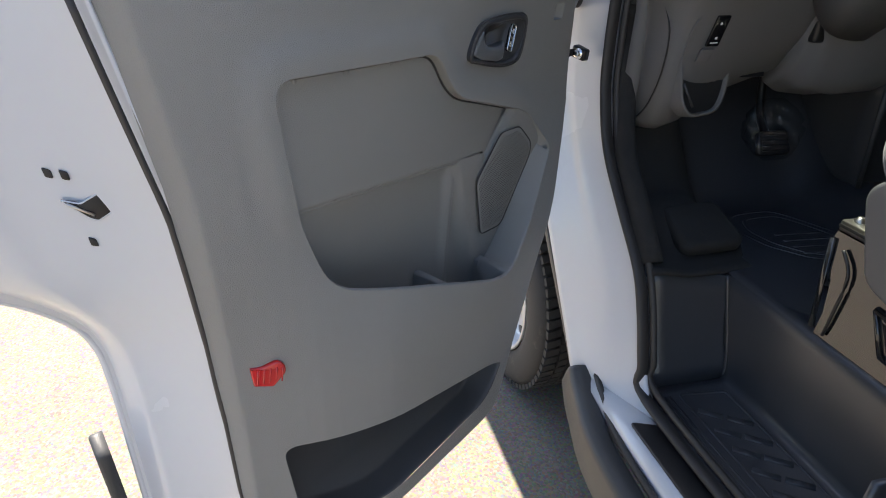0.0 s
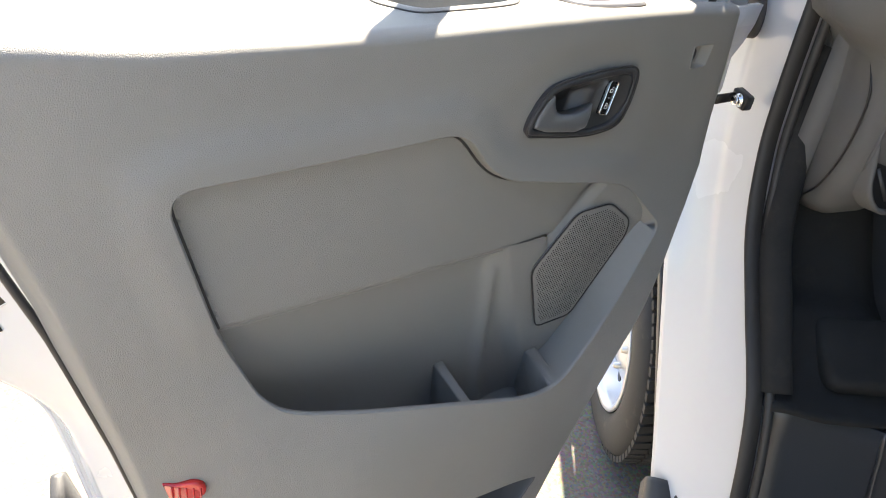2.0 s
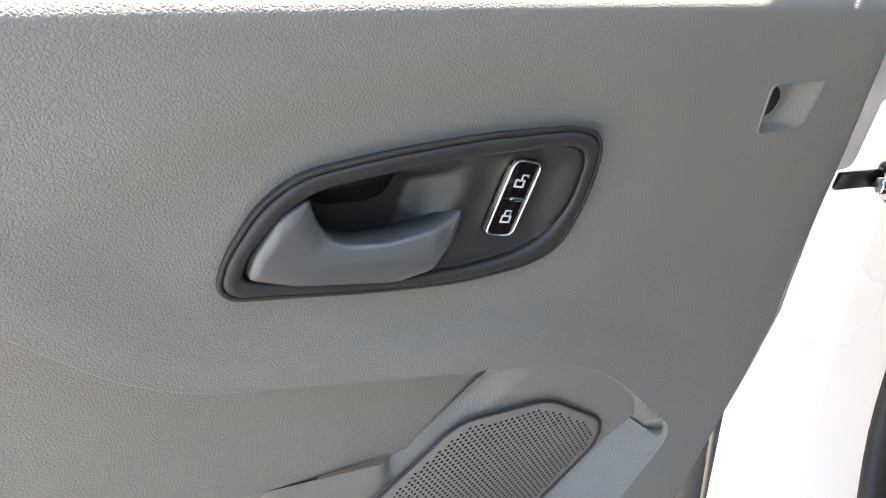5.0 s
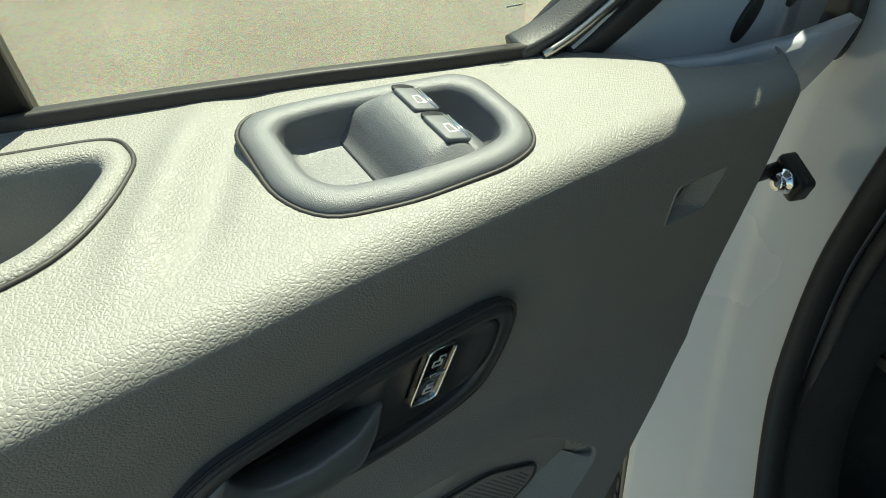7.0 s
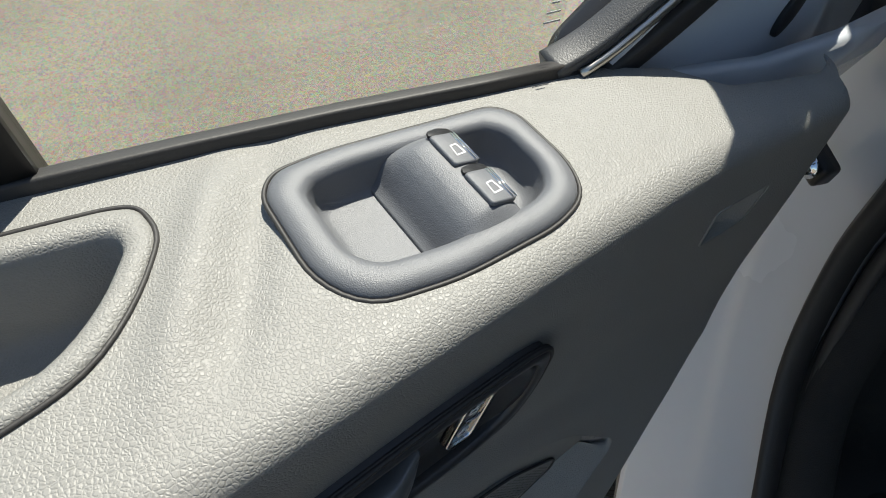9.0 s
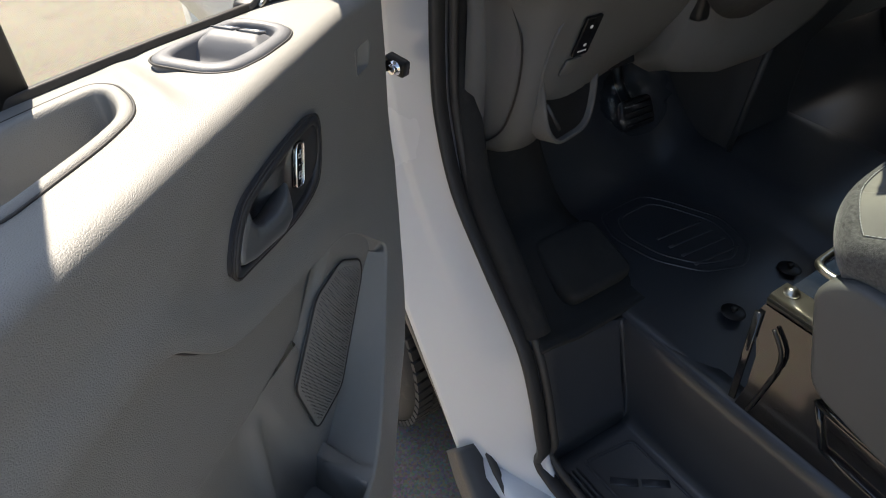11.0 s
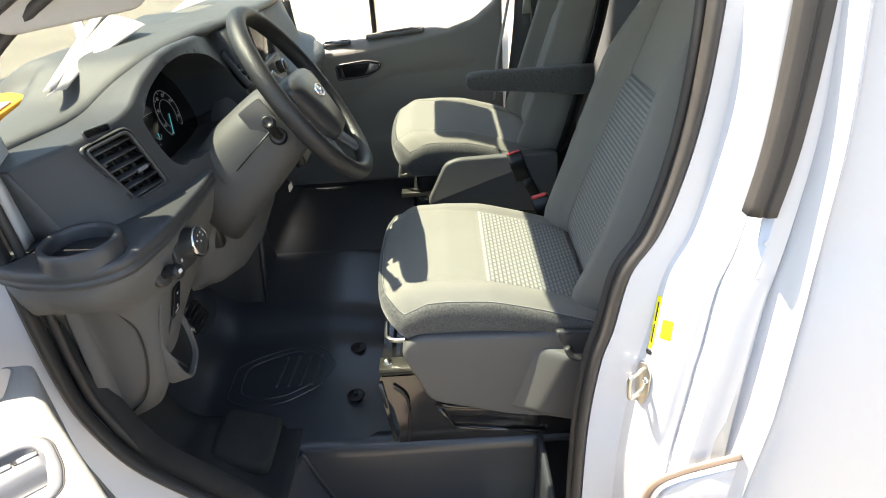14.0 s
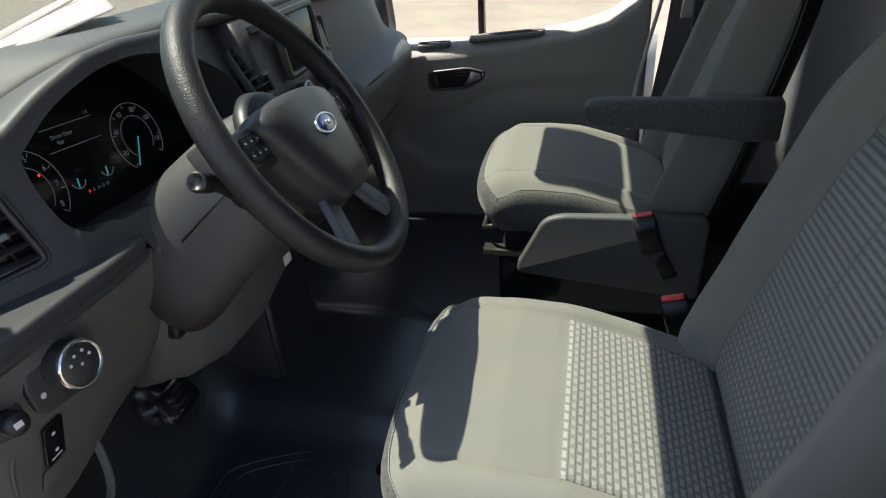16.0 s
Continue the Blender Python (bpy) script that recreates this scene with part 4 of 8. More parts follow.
REC_UW = rounded([(0.251, 1.307), (0.211, 1.307), (0.202, 1.341), (0.251, 1.341)], 0.005, 3)


def trim_panel():
    nu, nf = 310, 250
    us = span(0, 1, nu)
    rows = []
    for k in range(nf):
        f = k / (nf - 1)
        row = []
        for s in us:
            w = lerp(0.54, 1.345, f)
            u = lerp(along(TRIM_FRONT, w), along(TRIM_REAR, w), s)
            w += f * (ledge_top(u) - ROUND_W - 1.345) * f ** 3
            v = trim_v(u, w)
            e = min(s * 0.9, (1 - s) * 0.9)
            v -= 0.020 * (1 - sstep(0.0, 0.016, e)) + 0.012 * sstep(0.02, 0.0, w - 0.54)
            row.append((u, v, w))
        rows.append(row)
    # round the edge over into the ledge and run back to the glass
    for k in range(1, 11):
        a = math.pi / 2 * k / 10
        row = []
        for j, s in enumerate(us):
            u, v, w = rows[nf - 1][j]
            row.append((u, v - ROUND_V * (1 - math.cos(a)), w + ROUND_W * math.sin(a)))
        rows.append(row)
    for k in range(1, 49):
        t = k / 48
        row = []
        for j, s in enumerate(us):
            u, v, w = rows[nf + 9][j]
            uu = u + 0.02 * t * (0.5 - s)
            vv = lerp(v, glass_v(uu), t)
            ww = lerp(ledge_top(uu), belt(uu), t) + 0.002 * math.sin(math.pi * t)
            # well of the long pull cup, soft ridge before it, well for the window switch
            ww -= 0.075 * sstep(0.004, 0.008, poly_dist(CUP, uu, vv)) if uu > 0.5 else 0
            ww += 0.0045 * math.exp(-((uu - 0.532 - 0.55 * (vv + 0.03)) / 0.012) ** 2) * sstep(0.075, 0.02, abs(vv + 0.02))
            ww -= 0.004 * math.exp(-((uu - 0.505 - 0.55 * (vv + 0.03)) / 0.012) ** 2) * sstep(0.075, 0.02, abs(vv + 0.02))
            ww -= 0.04 * sstep(0.004, 0.008, poly_dist(POD_UV, uu, vv)) if 0.34 < uu < 0.52 else 0
            row.append((uu, vv, ww))
        rows.append(row)
    n = len(rows)
    verts = [p for r in rows for p in r]
    flat = np.array([(u, w) if w < 1.36 else (9.0, 9.0) for u, v, w in verts])
    gone = np.zeros(len(verts), bool)
    for hole, low, high in ((RECESS, 0.86, 1.34), (LOWPOCKET, 0.57, 0.82), (inset(BEZ_UW, 0.002), 1.22, 1.36), (REC_UW, 1.29, 1.358)):
        pick = np.nonzero((flat[:, 1] > low) & (flat[:, 1] < high))[0]
        dist, near = outline_near(hole, flat[pick])
        for k, d, q in zip(pick, dist, near):
            if abs(d) < 0.0024:
                verts[k] = (q[0], trim_v(q[0], q[1]), q[1])
                gone[k] = True
            elif d > 0:
                gone[k] = True
    quads = ((i * nu + j, i * nu + j + 1, (i + 1) * nu + j + 1, (i + 1) * nu + j) for i in range(n - 1) for j in range(nu - 1))
    return mesh_of(verts, [q for q in quads if not all(gone[k] for k in q)])


def recess_rim():
    """Rounded edge of the recess, and its side wall: steep round the inlay, wide and sloping by the speaker, hanging down inside the pocket."""
    line = RECESS
    rings = [[Vector((u, trim_v(u, w) - d, w)) for u, w in inset(line, k)] for k, d in ((0.0, 0.0), (0.0008, 0.0006), (0.0018, 0.0022), (0.0024, 0.0055))]
    thin = inset(line, 0.0042)
    wall, foot = [], []
    for (u, w), a in zip(line, thin):
        slope = sstep(0.548, 0.535, u) * sstep(1.10, 1.05, w)
        mouth = sstep(0.535, 0.565, u) * sstep(1.13, 1.09, w) * (1 - slope)
        k = lerp(1.0, along([(0.26, 9.5), (0.33, 8.5), (0.38, 5.0), (0.44, -3.0), (0.50, -9.0), (0.56, -12.0)], u), slope)
        q = (u + (a[0] - u) * k, w + (a[1] - w) * k)
        floor = insert_v(q[0]) - 0.003 if q[1] > along(LIP, q[0]) and q[0] > 0.46 else SPEAKER_V - 0.002
        v = lerp(min(floor, trim_v(u, w) - 0.012), trim_v(u, w) - 0.009, mouth)
        wall.append(Vector((q[0], v, q[1] - 0.012 * mouth)))
        foot.append(Vector((q[0], v - 0.002, q[1] - 0.13 * mouth)))
    return loft(rings + [wall, foot], True, False)


def inlay():
    """The flat panel in the upper part of the recess, down to the lip of the pocket."""
    ring = inset(RECESS, 0.0050)
    top = [p for p in ring if p[1] > along(LIP, p[0]) + 0.004 and p[0] > 0.418 + 0.9 * max(0.0, 1.152 - p[1])]
    k = max(range(len(top)), key=lambda i: math.hypot(top[i][0] - top[i - 1][0], top[i][1] - top[i - 1][1]))
    top = top[k:] + top[:k]
    low = [(u, along(LIP, u)) for u in span(0.506, 1.016, 40)]
    near_end = math.hypot(top[-1][0] - low[0][0], top[-1][1] - low[0][1]) < math.hypot(top[-1][0] - low[-1][0], top[-1][1] - low[-1][1])
    poly = top + (low if near_end else low[::-1])
    return patch(poly, lambda u, w: (u, insert_v(u) - 0.0035 * sstep(0.007, 0.0, w - along(LIP, u)) ** 2 * (u > 0.5), w))


def pocket_wall():
    """Rear wall of the pocket with the speaker's panel at its hinge end."""
    def top(u):
        return along(LIP, u) + 0.006 if u > 0.50 else along([(0.26, 1.075), (0.30, 1.095), (0.36, 1.147), (0.42, 1.166), (0.45, 1.15), (0.50, 1.10)], u)

    def low(u):
        return along([(0.26, 0.99), (0.33, 0.90), (0.44, 0.80), (0.50, 0.755), (0.62, 0.77), (0.88, 0.87), (1.03, 0.95)], u)

    def f(u, t):
        w = lerp(top(u), low(u), t)
        v = pocket_back(u, w)
        if u < 0.52:
            # falls back to meet the inlay along a slanting fold
            v -= 0.009 * sstep(0.008, -0.006, (0.421 - u) * 0.62 + (1.156 - w) * 0.78)
        return (u, v, w)
    return sheet(f, span(0.262, 1.028, 150), span(0, 1, 70), 0.0)


def divider(u0, w0, v0, u1, w1, v1, wide, tall):
    """A thin upright web across the pocket, its top edge rounded and worn bright."""
    a, b = Vector((u0, v0, w0)), Vector((u1, v1, w1))
    side = Vector((1, 0, 0))
    rings = []
    for t in span(0, 1, 8):
        p = a.lerp(b, t)
        h = wide * (0.5 + 0.10 * (1 - t) ** 2)
        rings.append([p + side * x + Vector((0, 0, z)) for x, z in rounded([(-h, -tall), (h, -tall), (h * 0.9, 0.0), (-h * 0.9, 0.0)], 0.004, 3)])
    return loft(rings, True, True)


POD_O = [(0.4972, -0.040), (0.488, -0.0515), (0.462, -0.053), (0.420, -0.0485), (0.368, -0.0425), (0.3585, -0.031), (0.3565, 0.010), (0.364, 0.030), (0.386, 0.0385), (0.442, 0.0405), (0.482, 0.034), (0.4965, 0.012)]
POD_I = [(0.4800, -0.031), (0.474, -0.0365), (0.455, -0.0378), (0.420, -0.0345), (0.380, -0.029), (0.3735, -0.020), (0.3718, 0.005), (0.3775, 0.0175), (0.392, 0.0228), (0.438, 0.0238), (0.469, 0.019), (0.4785, 0.007)]
POD_UV = rounded(POD_O, 0.014, 4)
POD_IN = rounded(POD_I, 0.012, 4)
CUP_O = [(0.5470, -0.0640), (0.5430, -0.0440), (0.5600, -0.0150), (0.5860, 0.0100), (0.6320, 0.0200), (0.7420, 0.0290), (0.7640, -0.0300), (0.7420, -0.0930), (0.5920, -0.0740), (0.5580, -0.0685)]
CUP_I = [(0.5600, -0.0510), (0.5590, -0.0420), (0.5750, -0.0180), (0.5980, 0.0000), (0.6370, 0.0070), (0.7270, 0.0150), (0.7460, -0.0300), (0.7290, -0.0770), (0.5950, -0.0585), (0.5660, -0.0540)]
CUP = rounded(CUP_O, 0.02, 4)
CUP_IN = rounded(CUP_I, 0.016, 4)
trim = part("trim_panel", trim_panel(), M_TRIM, van_door, "grained dark grey moulded trim panel", m=Matrix())


def dpart(name, me, material, parent=None, label="", sharp=None):
    return part(name, me, material, parent or van_door, label, Matrix() if parent is None else None, sharp)


# inside handle: bezel ring, bowl, lever, lock switch (local x runs to the hinges)
HM = plane_m((0.50, 0.0698, 1.288), (-1, -0.09, 0), (0, 0.0, 1))


def hring(poly, z):
    return [HM @ Vector((x, y, z)) for x, y in poly]


def mid(a, b, t):
    return [(lerp(p[0], q[0], t), lerp(p[1], q[1], t)) for p, q in zip(a, b)]


handle = dpart("inside_handle", loft([hring(BEZ, -0.014), hring(BEZ, -0.0005), hring(mid(BEZ, BEZ_IN, 0.10), 0.0018), hring(mid(BEZ, BEZ_IN, 0.3), 0.0028), hring(mid(BEZ, BEZ_IN, 0.75), 0.0025), hring(mid(BEZ, BEZ_IN, 0.93), 0.0012), hring(BEZ_IN, -0.001), hring(BEZ_IN, -0.014)], True, False), M_BEZEL, None, "black plastic inside door handle with a satin lever")
part("handle_gap", tube(hring(mid(BEZ, BEZ_IN, -0.10), 0.0004), 0.0016, 6, True, up=(0, 1, 0)), M_RUBBER, handle)
part("shadow_gap", tube(hring(mid(BEZ, BEZ_IN, -0.08), -0.0014), 0.0014, 6, True, up=(0, 1, 0)), M_RUBBER, handle)
SCOOP = rounded([(-0.005, 0.042), (0.028, 0.040), (0.034, 0.034), (0.030, 0.019), (0.018, -0.004), (0.003, -0.023), (-0.020, -0.026), (-0.074, -0.014), (-0.098, -0.002), (-0.075, 0.032), (-0.057, 0.041)], 0.012, 3)


def bowl_z(x, y):
    z = -0.0045 - 0.0035 * sstep(0.0, 0.02, poly_dist(BEZ_IN, x, y)) + 0.006 * sstep(0.070, 0.100, x)
    wall = lerp(0.006, 0.034, sstep(-0.03, 0.02, x))
    return z - 0.022 * sstep(0.0, wall, poly_dist(SCOOP, x, y)) ** 0.8


def bowl_mesh():
    c = (-0.01, 0.006)
    rings = [hring(BEZ_IN, -0.001)]
    for k in range(26):
        ring = [(lerp(p[0], c[0], k / 26.5), lerp(p[1], c[1], k / 26.5)) for p in BEZ_IN]
        rings.append([HM @ Vector((x, y, bowl_z(x, y))) for x, y in ring])
    return loft(rings, True, "end")


part("bowl", bowl_mesh(), M_BEZEL, handle)
PLATE = rounded([(-0.066, 0.036), (-0.053, 0.0185), (-0.026, 0.0155), (-0.016, 0.019), (-0.004, 0.038), (-0.03, 0.0385)], 0.005, 3)
part("back_plate", loft([[HM @ Vector((x, y, z)) for x, y in PLATE] for z in (-0.03, -0.0195)], True, True), M_BLACK, handle)
LEVR = rounded([(-0.0965, -0.003), (-0.092, 0.008), (-0.078, 0.0265), (-0.0615, 0.0345), (-0.060, 0.024), (-0.054, 0.010), (-0.046, 0.005), (-0.023, 0.002), (0.006, 0.003), (0.026, 0.0065), (0.018, -0.010), (0.002, -0.0215), (-0.020, -0.0225), (-0.074, -0.0125)], 0.004, 3)


def lever_mesh():
    def lift(x, y):
        return 0.004 * math.exp(-((x + 0.02) / 0.035) ** 2) - 0.006 * sstep(0.0, 0.025, x) + 0.003 * sstep(0.01, -0.02, y) - 0.0045 * sstep(-0.07, -0.052, x) * sstep(0.0, 0.02, y)
    rings = [[HM @ Vector((x, y, z + (lift(x, y) if z > -0.004 else 0))) for x, y in inset(LEVR, k)] for k, z in ((0.0008, -0.014), (0, -0.001), (0.0006, 0.0005), (0.0018, 0.0014))]
    cap = inset(LEVR, 0.0018)
    spine = [(-0.088, 0.002), (-0.088, 0.004), (-0.08, 0.012), (-0.072, 0.022), (-0.070, 0.016), (-0.064, 0.002), (-0.05, -0.003), (-0.023, -0.0065), (0.002, -0.006), (0.014, -0.0025), (0.010, -0.0075), (0.0, -0.013), (-0.020, -0.013), (-0.07, -0.004)]
    fine = rounded(spine, 0.001, 3)
    for k, dz in ((0.5, 0.0022), (1.0, 0.0026)):
        rings.append([HM @ Vector((x, y, 0.0014 + dz * 0.5 + lift(x, y))) for x, y in mid(cap, fine, k)])
    return loft(rings, True, True)


part("lever", lever_mesh(), M_LEVER, handle, "satin grey plastic lever")
SWM = HM @ Matrix.Translation((0.0568, 0.0075, -0.0085)) @ pose(0, 0, 0, 0, 0, -17)
SWP = rounded([(-0.0115, -0.0245), (0.0095, -0.0245), (0.0115, 0.0245), (-0.0095, 0.0245)], 0.0055, 4)
lock = part("lock_switch", slab(SWP, SWM, 0.0055, 0.001), M_GLOSS, handle)
SWI = [(x * 0.86, y * 0.94) for x, y in SWP]
part("lock_rim", loft([[SWM @ Vector((x, y, z)) for x, y in r] for r, z in ((SWP, 0.002), (SWP, 0.0060), (mid(SWP, SWI, 0.5), 0.0072), (SWI, 0.0060), (SWI, 0.005))], True, False), M_CHROME, lock, "chrome rim")
part("split_line", slab([(-0.0092, -0.0004), (0.0092, -0.0004), (0.0092, 0.0004), (-0.0092, 0.0004)], SWM @ Matrix.Translation((0, 0, 0.0055)), 0.0003, 0.0001), M_RUBBER, lock)
part("tell_tale", slab([(-0.0045, -0.0011), (0.0055, -0.0011), (0.0055, 0.0011), (-0.0045, 0.0011)], SWM @ Matrix.Translation((0.002, 0, 0.0055)), 0.0008, 0.0003), M_CHROME, lock)
for y, shut in ((0.0115, 0), (-0.0115, 1)):
    c = SWM @ Matrix.Translation((0.0, y, 0.0055))
    body = [(-0.0035, -0.004), (0.0035, -0.004), (0.0035, 0.001), (-0.0035, 0.001)]
    part("lock_mark", frame_ring(body, inset(body, 0.0011), c, 0.0005, 0.0001), M_MARK, lock)
    dx = 0.0 if shut else 0.0025
    part("lock_mark", tube([c @ Vector(p) for p in ((-0.002 + dx, 0.001, 0.0003), (-0.002 + dx, 0.004, 0.0003), (0.002 + dx, 0.004, 0.0003), (0.002 + dx, 0.001 + 0.0015 * (1 - shut), 0.0003))], 0.0006, 5), M_MARK, lock)

# speaker grille
SM = plane_m((0.44, 0.066, 1.03), (-1, -0.02, 0), (0, 0.0, 1))
SPL = [(0.44 - u, w - 1.03) for u, w in SPEAKER]
grille = dpart("speaker_grille", slab(SPL, SM, 0.004, 0.002), M_TRIM, None, "grey perforated speaker grille")
SPH = inset(SPL, 0.006)
part("rim", tube([SM @ Vector((x, y, 0.0035)) for x, y in inset(SPL, -0.001)], 0.0013, 6, True, up=(0, 1, 0)), M_RUBBER, grille)


def perforations():
    verts, faces = [], []
    dx, dy = 0.0046, 0.0040
    for j in range(-32, 33):
        for i in range(-30, 31):
            x, y = (i + 0.5 * (j % 2)) * dx, j * dy
            if poly_dist(SPH, x, y) > 0.001:
                k = len(verts)
                for a in range(6):
                    verts.append(SM @ Vector((x + 0.0012 * math.cos(a * math.pi / 3), y + 0.0012 * math.sin(a * math.pi / 3), 0.0042)))
                faces.append(tuple(range(k, k + 6)))
    return mesh_of(verts, faces, False)


tagged(part("perforation", perforations(), M_GLOSS, grille), kind="stuff")

# square finger recess by the hinges
RC = rounded([(-0.023, -0.017), (0.017, -0.017), (0.026, 0.017), (-0.023, 0.017)], 0.005, 3)
RM = plane_m((0.228, 0.0475, 1.324), (-1, -0.02, 0), (0, 0.0, 1))
FLOOR_RC = rounded([(-0.0215, -0.0145), (0.001, -0.0145), (0.010, 0.0150), (-0.0215, 0.0150)], 0.005, 3)


def recess_ring(k, grow, z):
    return [RM @ Vector((lerp(a[0], b[0], k) * grow, lerp(a[1], b[1], k) * grow, z)) for a, b in zip(RC, FLOOR_RC)]


rec = dpart("finger_recess", loft([recess_ring(0, 1.12, -0.004), recess_ring(0, 1.08, 0.0002), recess_ring(0, 1.02, 0.0004), recess_ring(0.1, 1.0, -0.0012), recess_ring(0.9, 1.0, -0.0090), recess_ring(1.0, 1.0, -0.0100), recess_ring(1.0, 0.3, -0.0102)], True, "end"), M_TRIM)
part("hole", disc(RM @ Matrix.Translation((-0.0125, 0.002, -0.0100)), 0.0108, 0.0006, 0.0002, 24), M_BLACK, rec)
part("hole_rim", tube([RM @ Vector((-0.0125 + 0.0112 * math.cos(a), 0.002 + 0.0112 * math.sin(a), -0.0096)) for a in span(-1.7, 1.5, 20)], 0.0007, 6), M_TRIM, rec)

# pocket behind its mouth, dividers and reflector
dpart("recess_rim", recess_rim(), M_TRIM)
dpart("inlay", inlay(), M_TRIM, None, "flat grained inlay over the map pocket")
seam = inset(RECESS, 0.0046)
seam = [p for p in seam if p[1] > along(LIP, p[0]) + 0.002 and p[0] > 0.43]
far = max(range(len(seam)), key=lambda i: math.hypot(seam[i][0] - seam[i - 1][0], seam[i][1] - seam[i - 1][1]))
# dark tube draws the joint and the shade of the step round the inlay
dpart("inlay_gap", tube([(u, insert_v(u) + 0.0004, w) for u, w in seam[far:] + seam[:far]], 0.0020, 6, up=(0, 1, 0)), M_RUBBER)
dpart("inlay_lip", tube([(u, insert_v(u) - 0.0055, along(LIP, u) + 0.0006) for u in span(0.57, 1.018, 40)], 0.0036, 8), M_TRIM)
dpart("map_pocket", pocket_wall(), M_TRIM, None, "deep grey map pocket with fluted rear wall")
dpart("pocket_floor", sheet(lambda u, t: (u, lerp(0.03, base_v(u, 0.86) - 0.004, t), along([(0.50, 0.765), (0.62, 0.775), (0.88, 0.875), (1.03, 0.955)], u)), span(0.50, 1.03, 20), span(0, 1, 6), 0.0), M_TRIM)
# shallow shell in darker trim than the panel, imitating shade inside the pocket
dpart("lower_pocket", loft([[Vector((u, base_v(u, w) - d, w)) for u, w in inset(LOWPOCKET, k)] for k, d in ((0.0, 0.0), (0.0012, 0.0006), (0.0026, 0.003), (0.004, 0.010), (0.007, 0.050), (0.011, 0.056))], True, "end"), M_TRIMD, None, "open lower door pocket with its shade put into a dark colour")
dpart("pocket_divider", divider(0.695, 0.905, 0.040, 0.713, 0.913, 0.152, 0.017, 0.10), M_TRIM, None, "pocket divider web")
dpart("pocket_divider", divider(0.517, 0.868, 0.052, 0.551, 0.884, 0.153, 0.024, 0.10), M_TRIM)
RFM = plane_m((1.083, 0.092, 0.94), (-1, 0.62, -0.05), (0.05, 0, 1))
RF = rounded([(-0.024, 0.016), (-0.010, 0.013), (0.012, 0.020), (0.022, 0.012), (0.024, 0.0), (0.006, -0.022), (-0.020, -0.016)], [0.002, 0.006, 0.008, 0.006, 0.006, 0.004, 0.002], 3)
reflector = dpart("red_reflector", slab(RF, RFM, 0.008, 0.003, 3), M_RED, None, "red plastic door reflector")
for k in range(5):
    part("prism", bar(RFM @ Vector((-0.015 + 0.008 * k, -0.012, 0.008)), RFM @ Vector((-0.013 + 0.008 * k, 0.011, 0.008)), 0.003, 0.002, 0.0008), M_RED, reflector)

# window switch pod on the ledge
WM = plane_m((0.43, -0.005, ledge_z(0.43, -0.005)), (-1, 0, -0.05), (0, -1, 0.03))


def wring(poly, z):
    return [WM @ Vector((0.43 - u, -0.005 - v, z)) for u, v in poly]


pod = dpart("window_switch", loft([wring(POD_UV, -0.012), wring(POD_UV, 0.0), wring(mid(POD_UV, POD_IN, 0.05), 0.0022), wring(mid(POD_UV, POD_IN, 0.16), 0.0042), wring(mid(POD_UV, POD_IN, 0.40), 0.0056), wring(mid(POD_UV, POD_IN, 0.72), 0.0054), wring(mid(POD_UV, POD_IN, 0.92), 0.0036), wring(POD_IN, 0.0), wring(POD_IN, -0.012)], True, False), M_SATIN, None, "satin grey window switch pod")
part("shadow_gap", tube(wring(mid(POD_UV, POD_IN, -0.05), 0.0006), 0.0012, 6, True), M_RUBBER, pod)
POD_C = (0.426, -0.006)
part("pod_bowl", loft([wring([(lerp(p[0], POD_C[0], k), lerp(p[1], POD_C[1], k)) for p in POD_IN], z) for k, z in ((0, 0.0), (0.03, -0.008), (0.08, -0.0130), (0.16, -0.0152), (0.35, -0.0155), (0.9, -0.0155))], True, "end"), M_SATIN, pod)
# the bridge that carries the two rockers
BRIDGE = [(-0.016, -0.0155), (-0.011, -0.0125), (-0.0075, -0.006), (-0.0035, 0.001), (0.002, 0.0075), (0.009, 0.0105), (0.016, 0.0112), (0.0255, 0.0085), (0.031, 0.0035), (0.0325, -0.004), (0.033, -0.0195), (0.0, -0.0205)]


def bridge_mesh():
    rings = []
    for y in span(-0.036, 0.034, 19):
        e = sstep(0.0, 0.011, min(y + 0.036, 0.034 - y))
        ring = [WM @ Vector((x + 0.0002 - 0.06 * y, y, lerp(min(z, 0.0), z, 0.25 + 0.75 * e) if z > 0 else z)) for x, z in rounded(BRIDGE, 0.005, 2)]
        rings.append(ring)
    return loft(rings, True, True)


part("switch_bridge", bridge_mesh(), M_SATIN, pod)
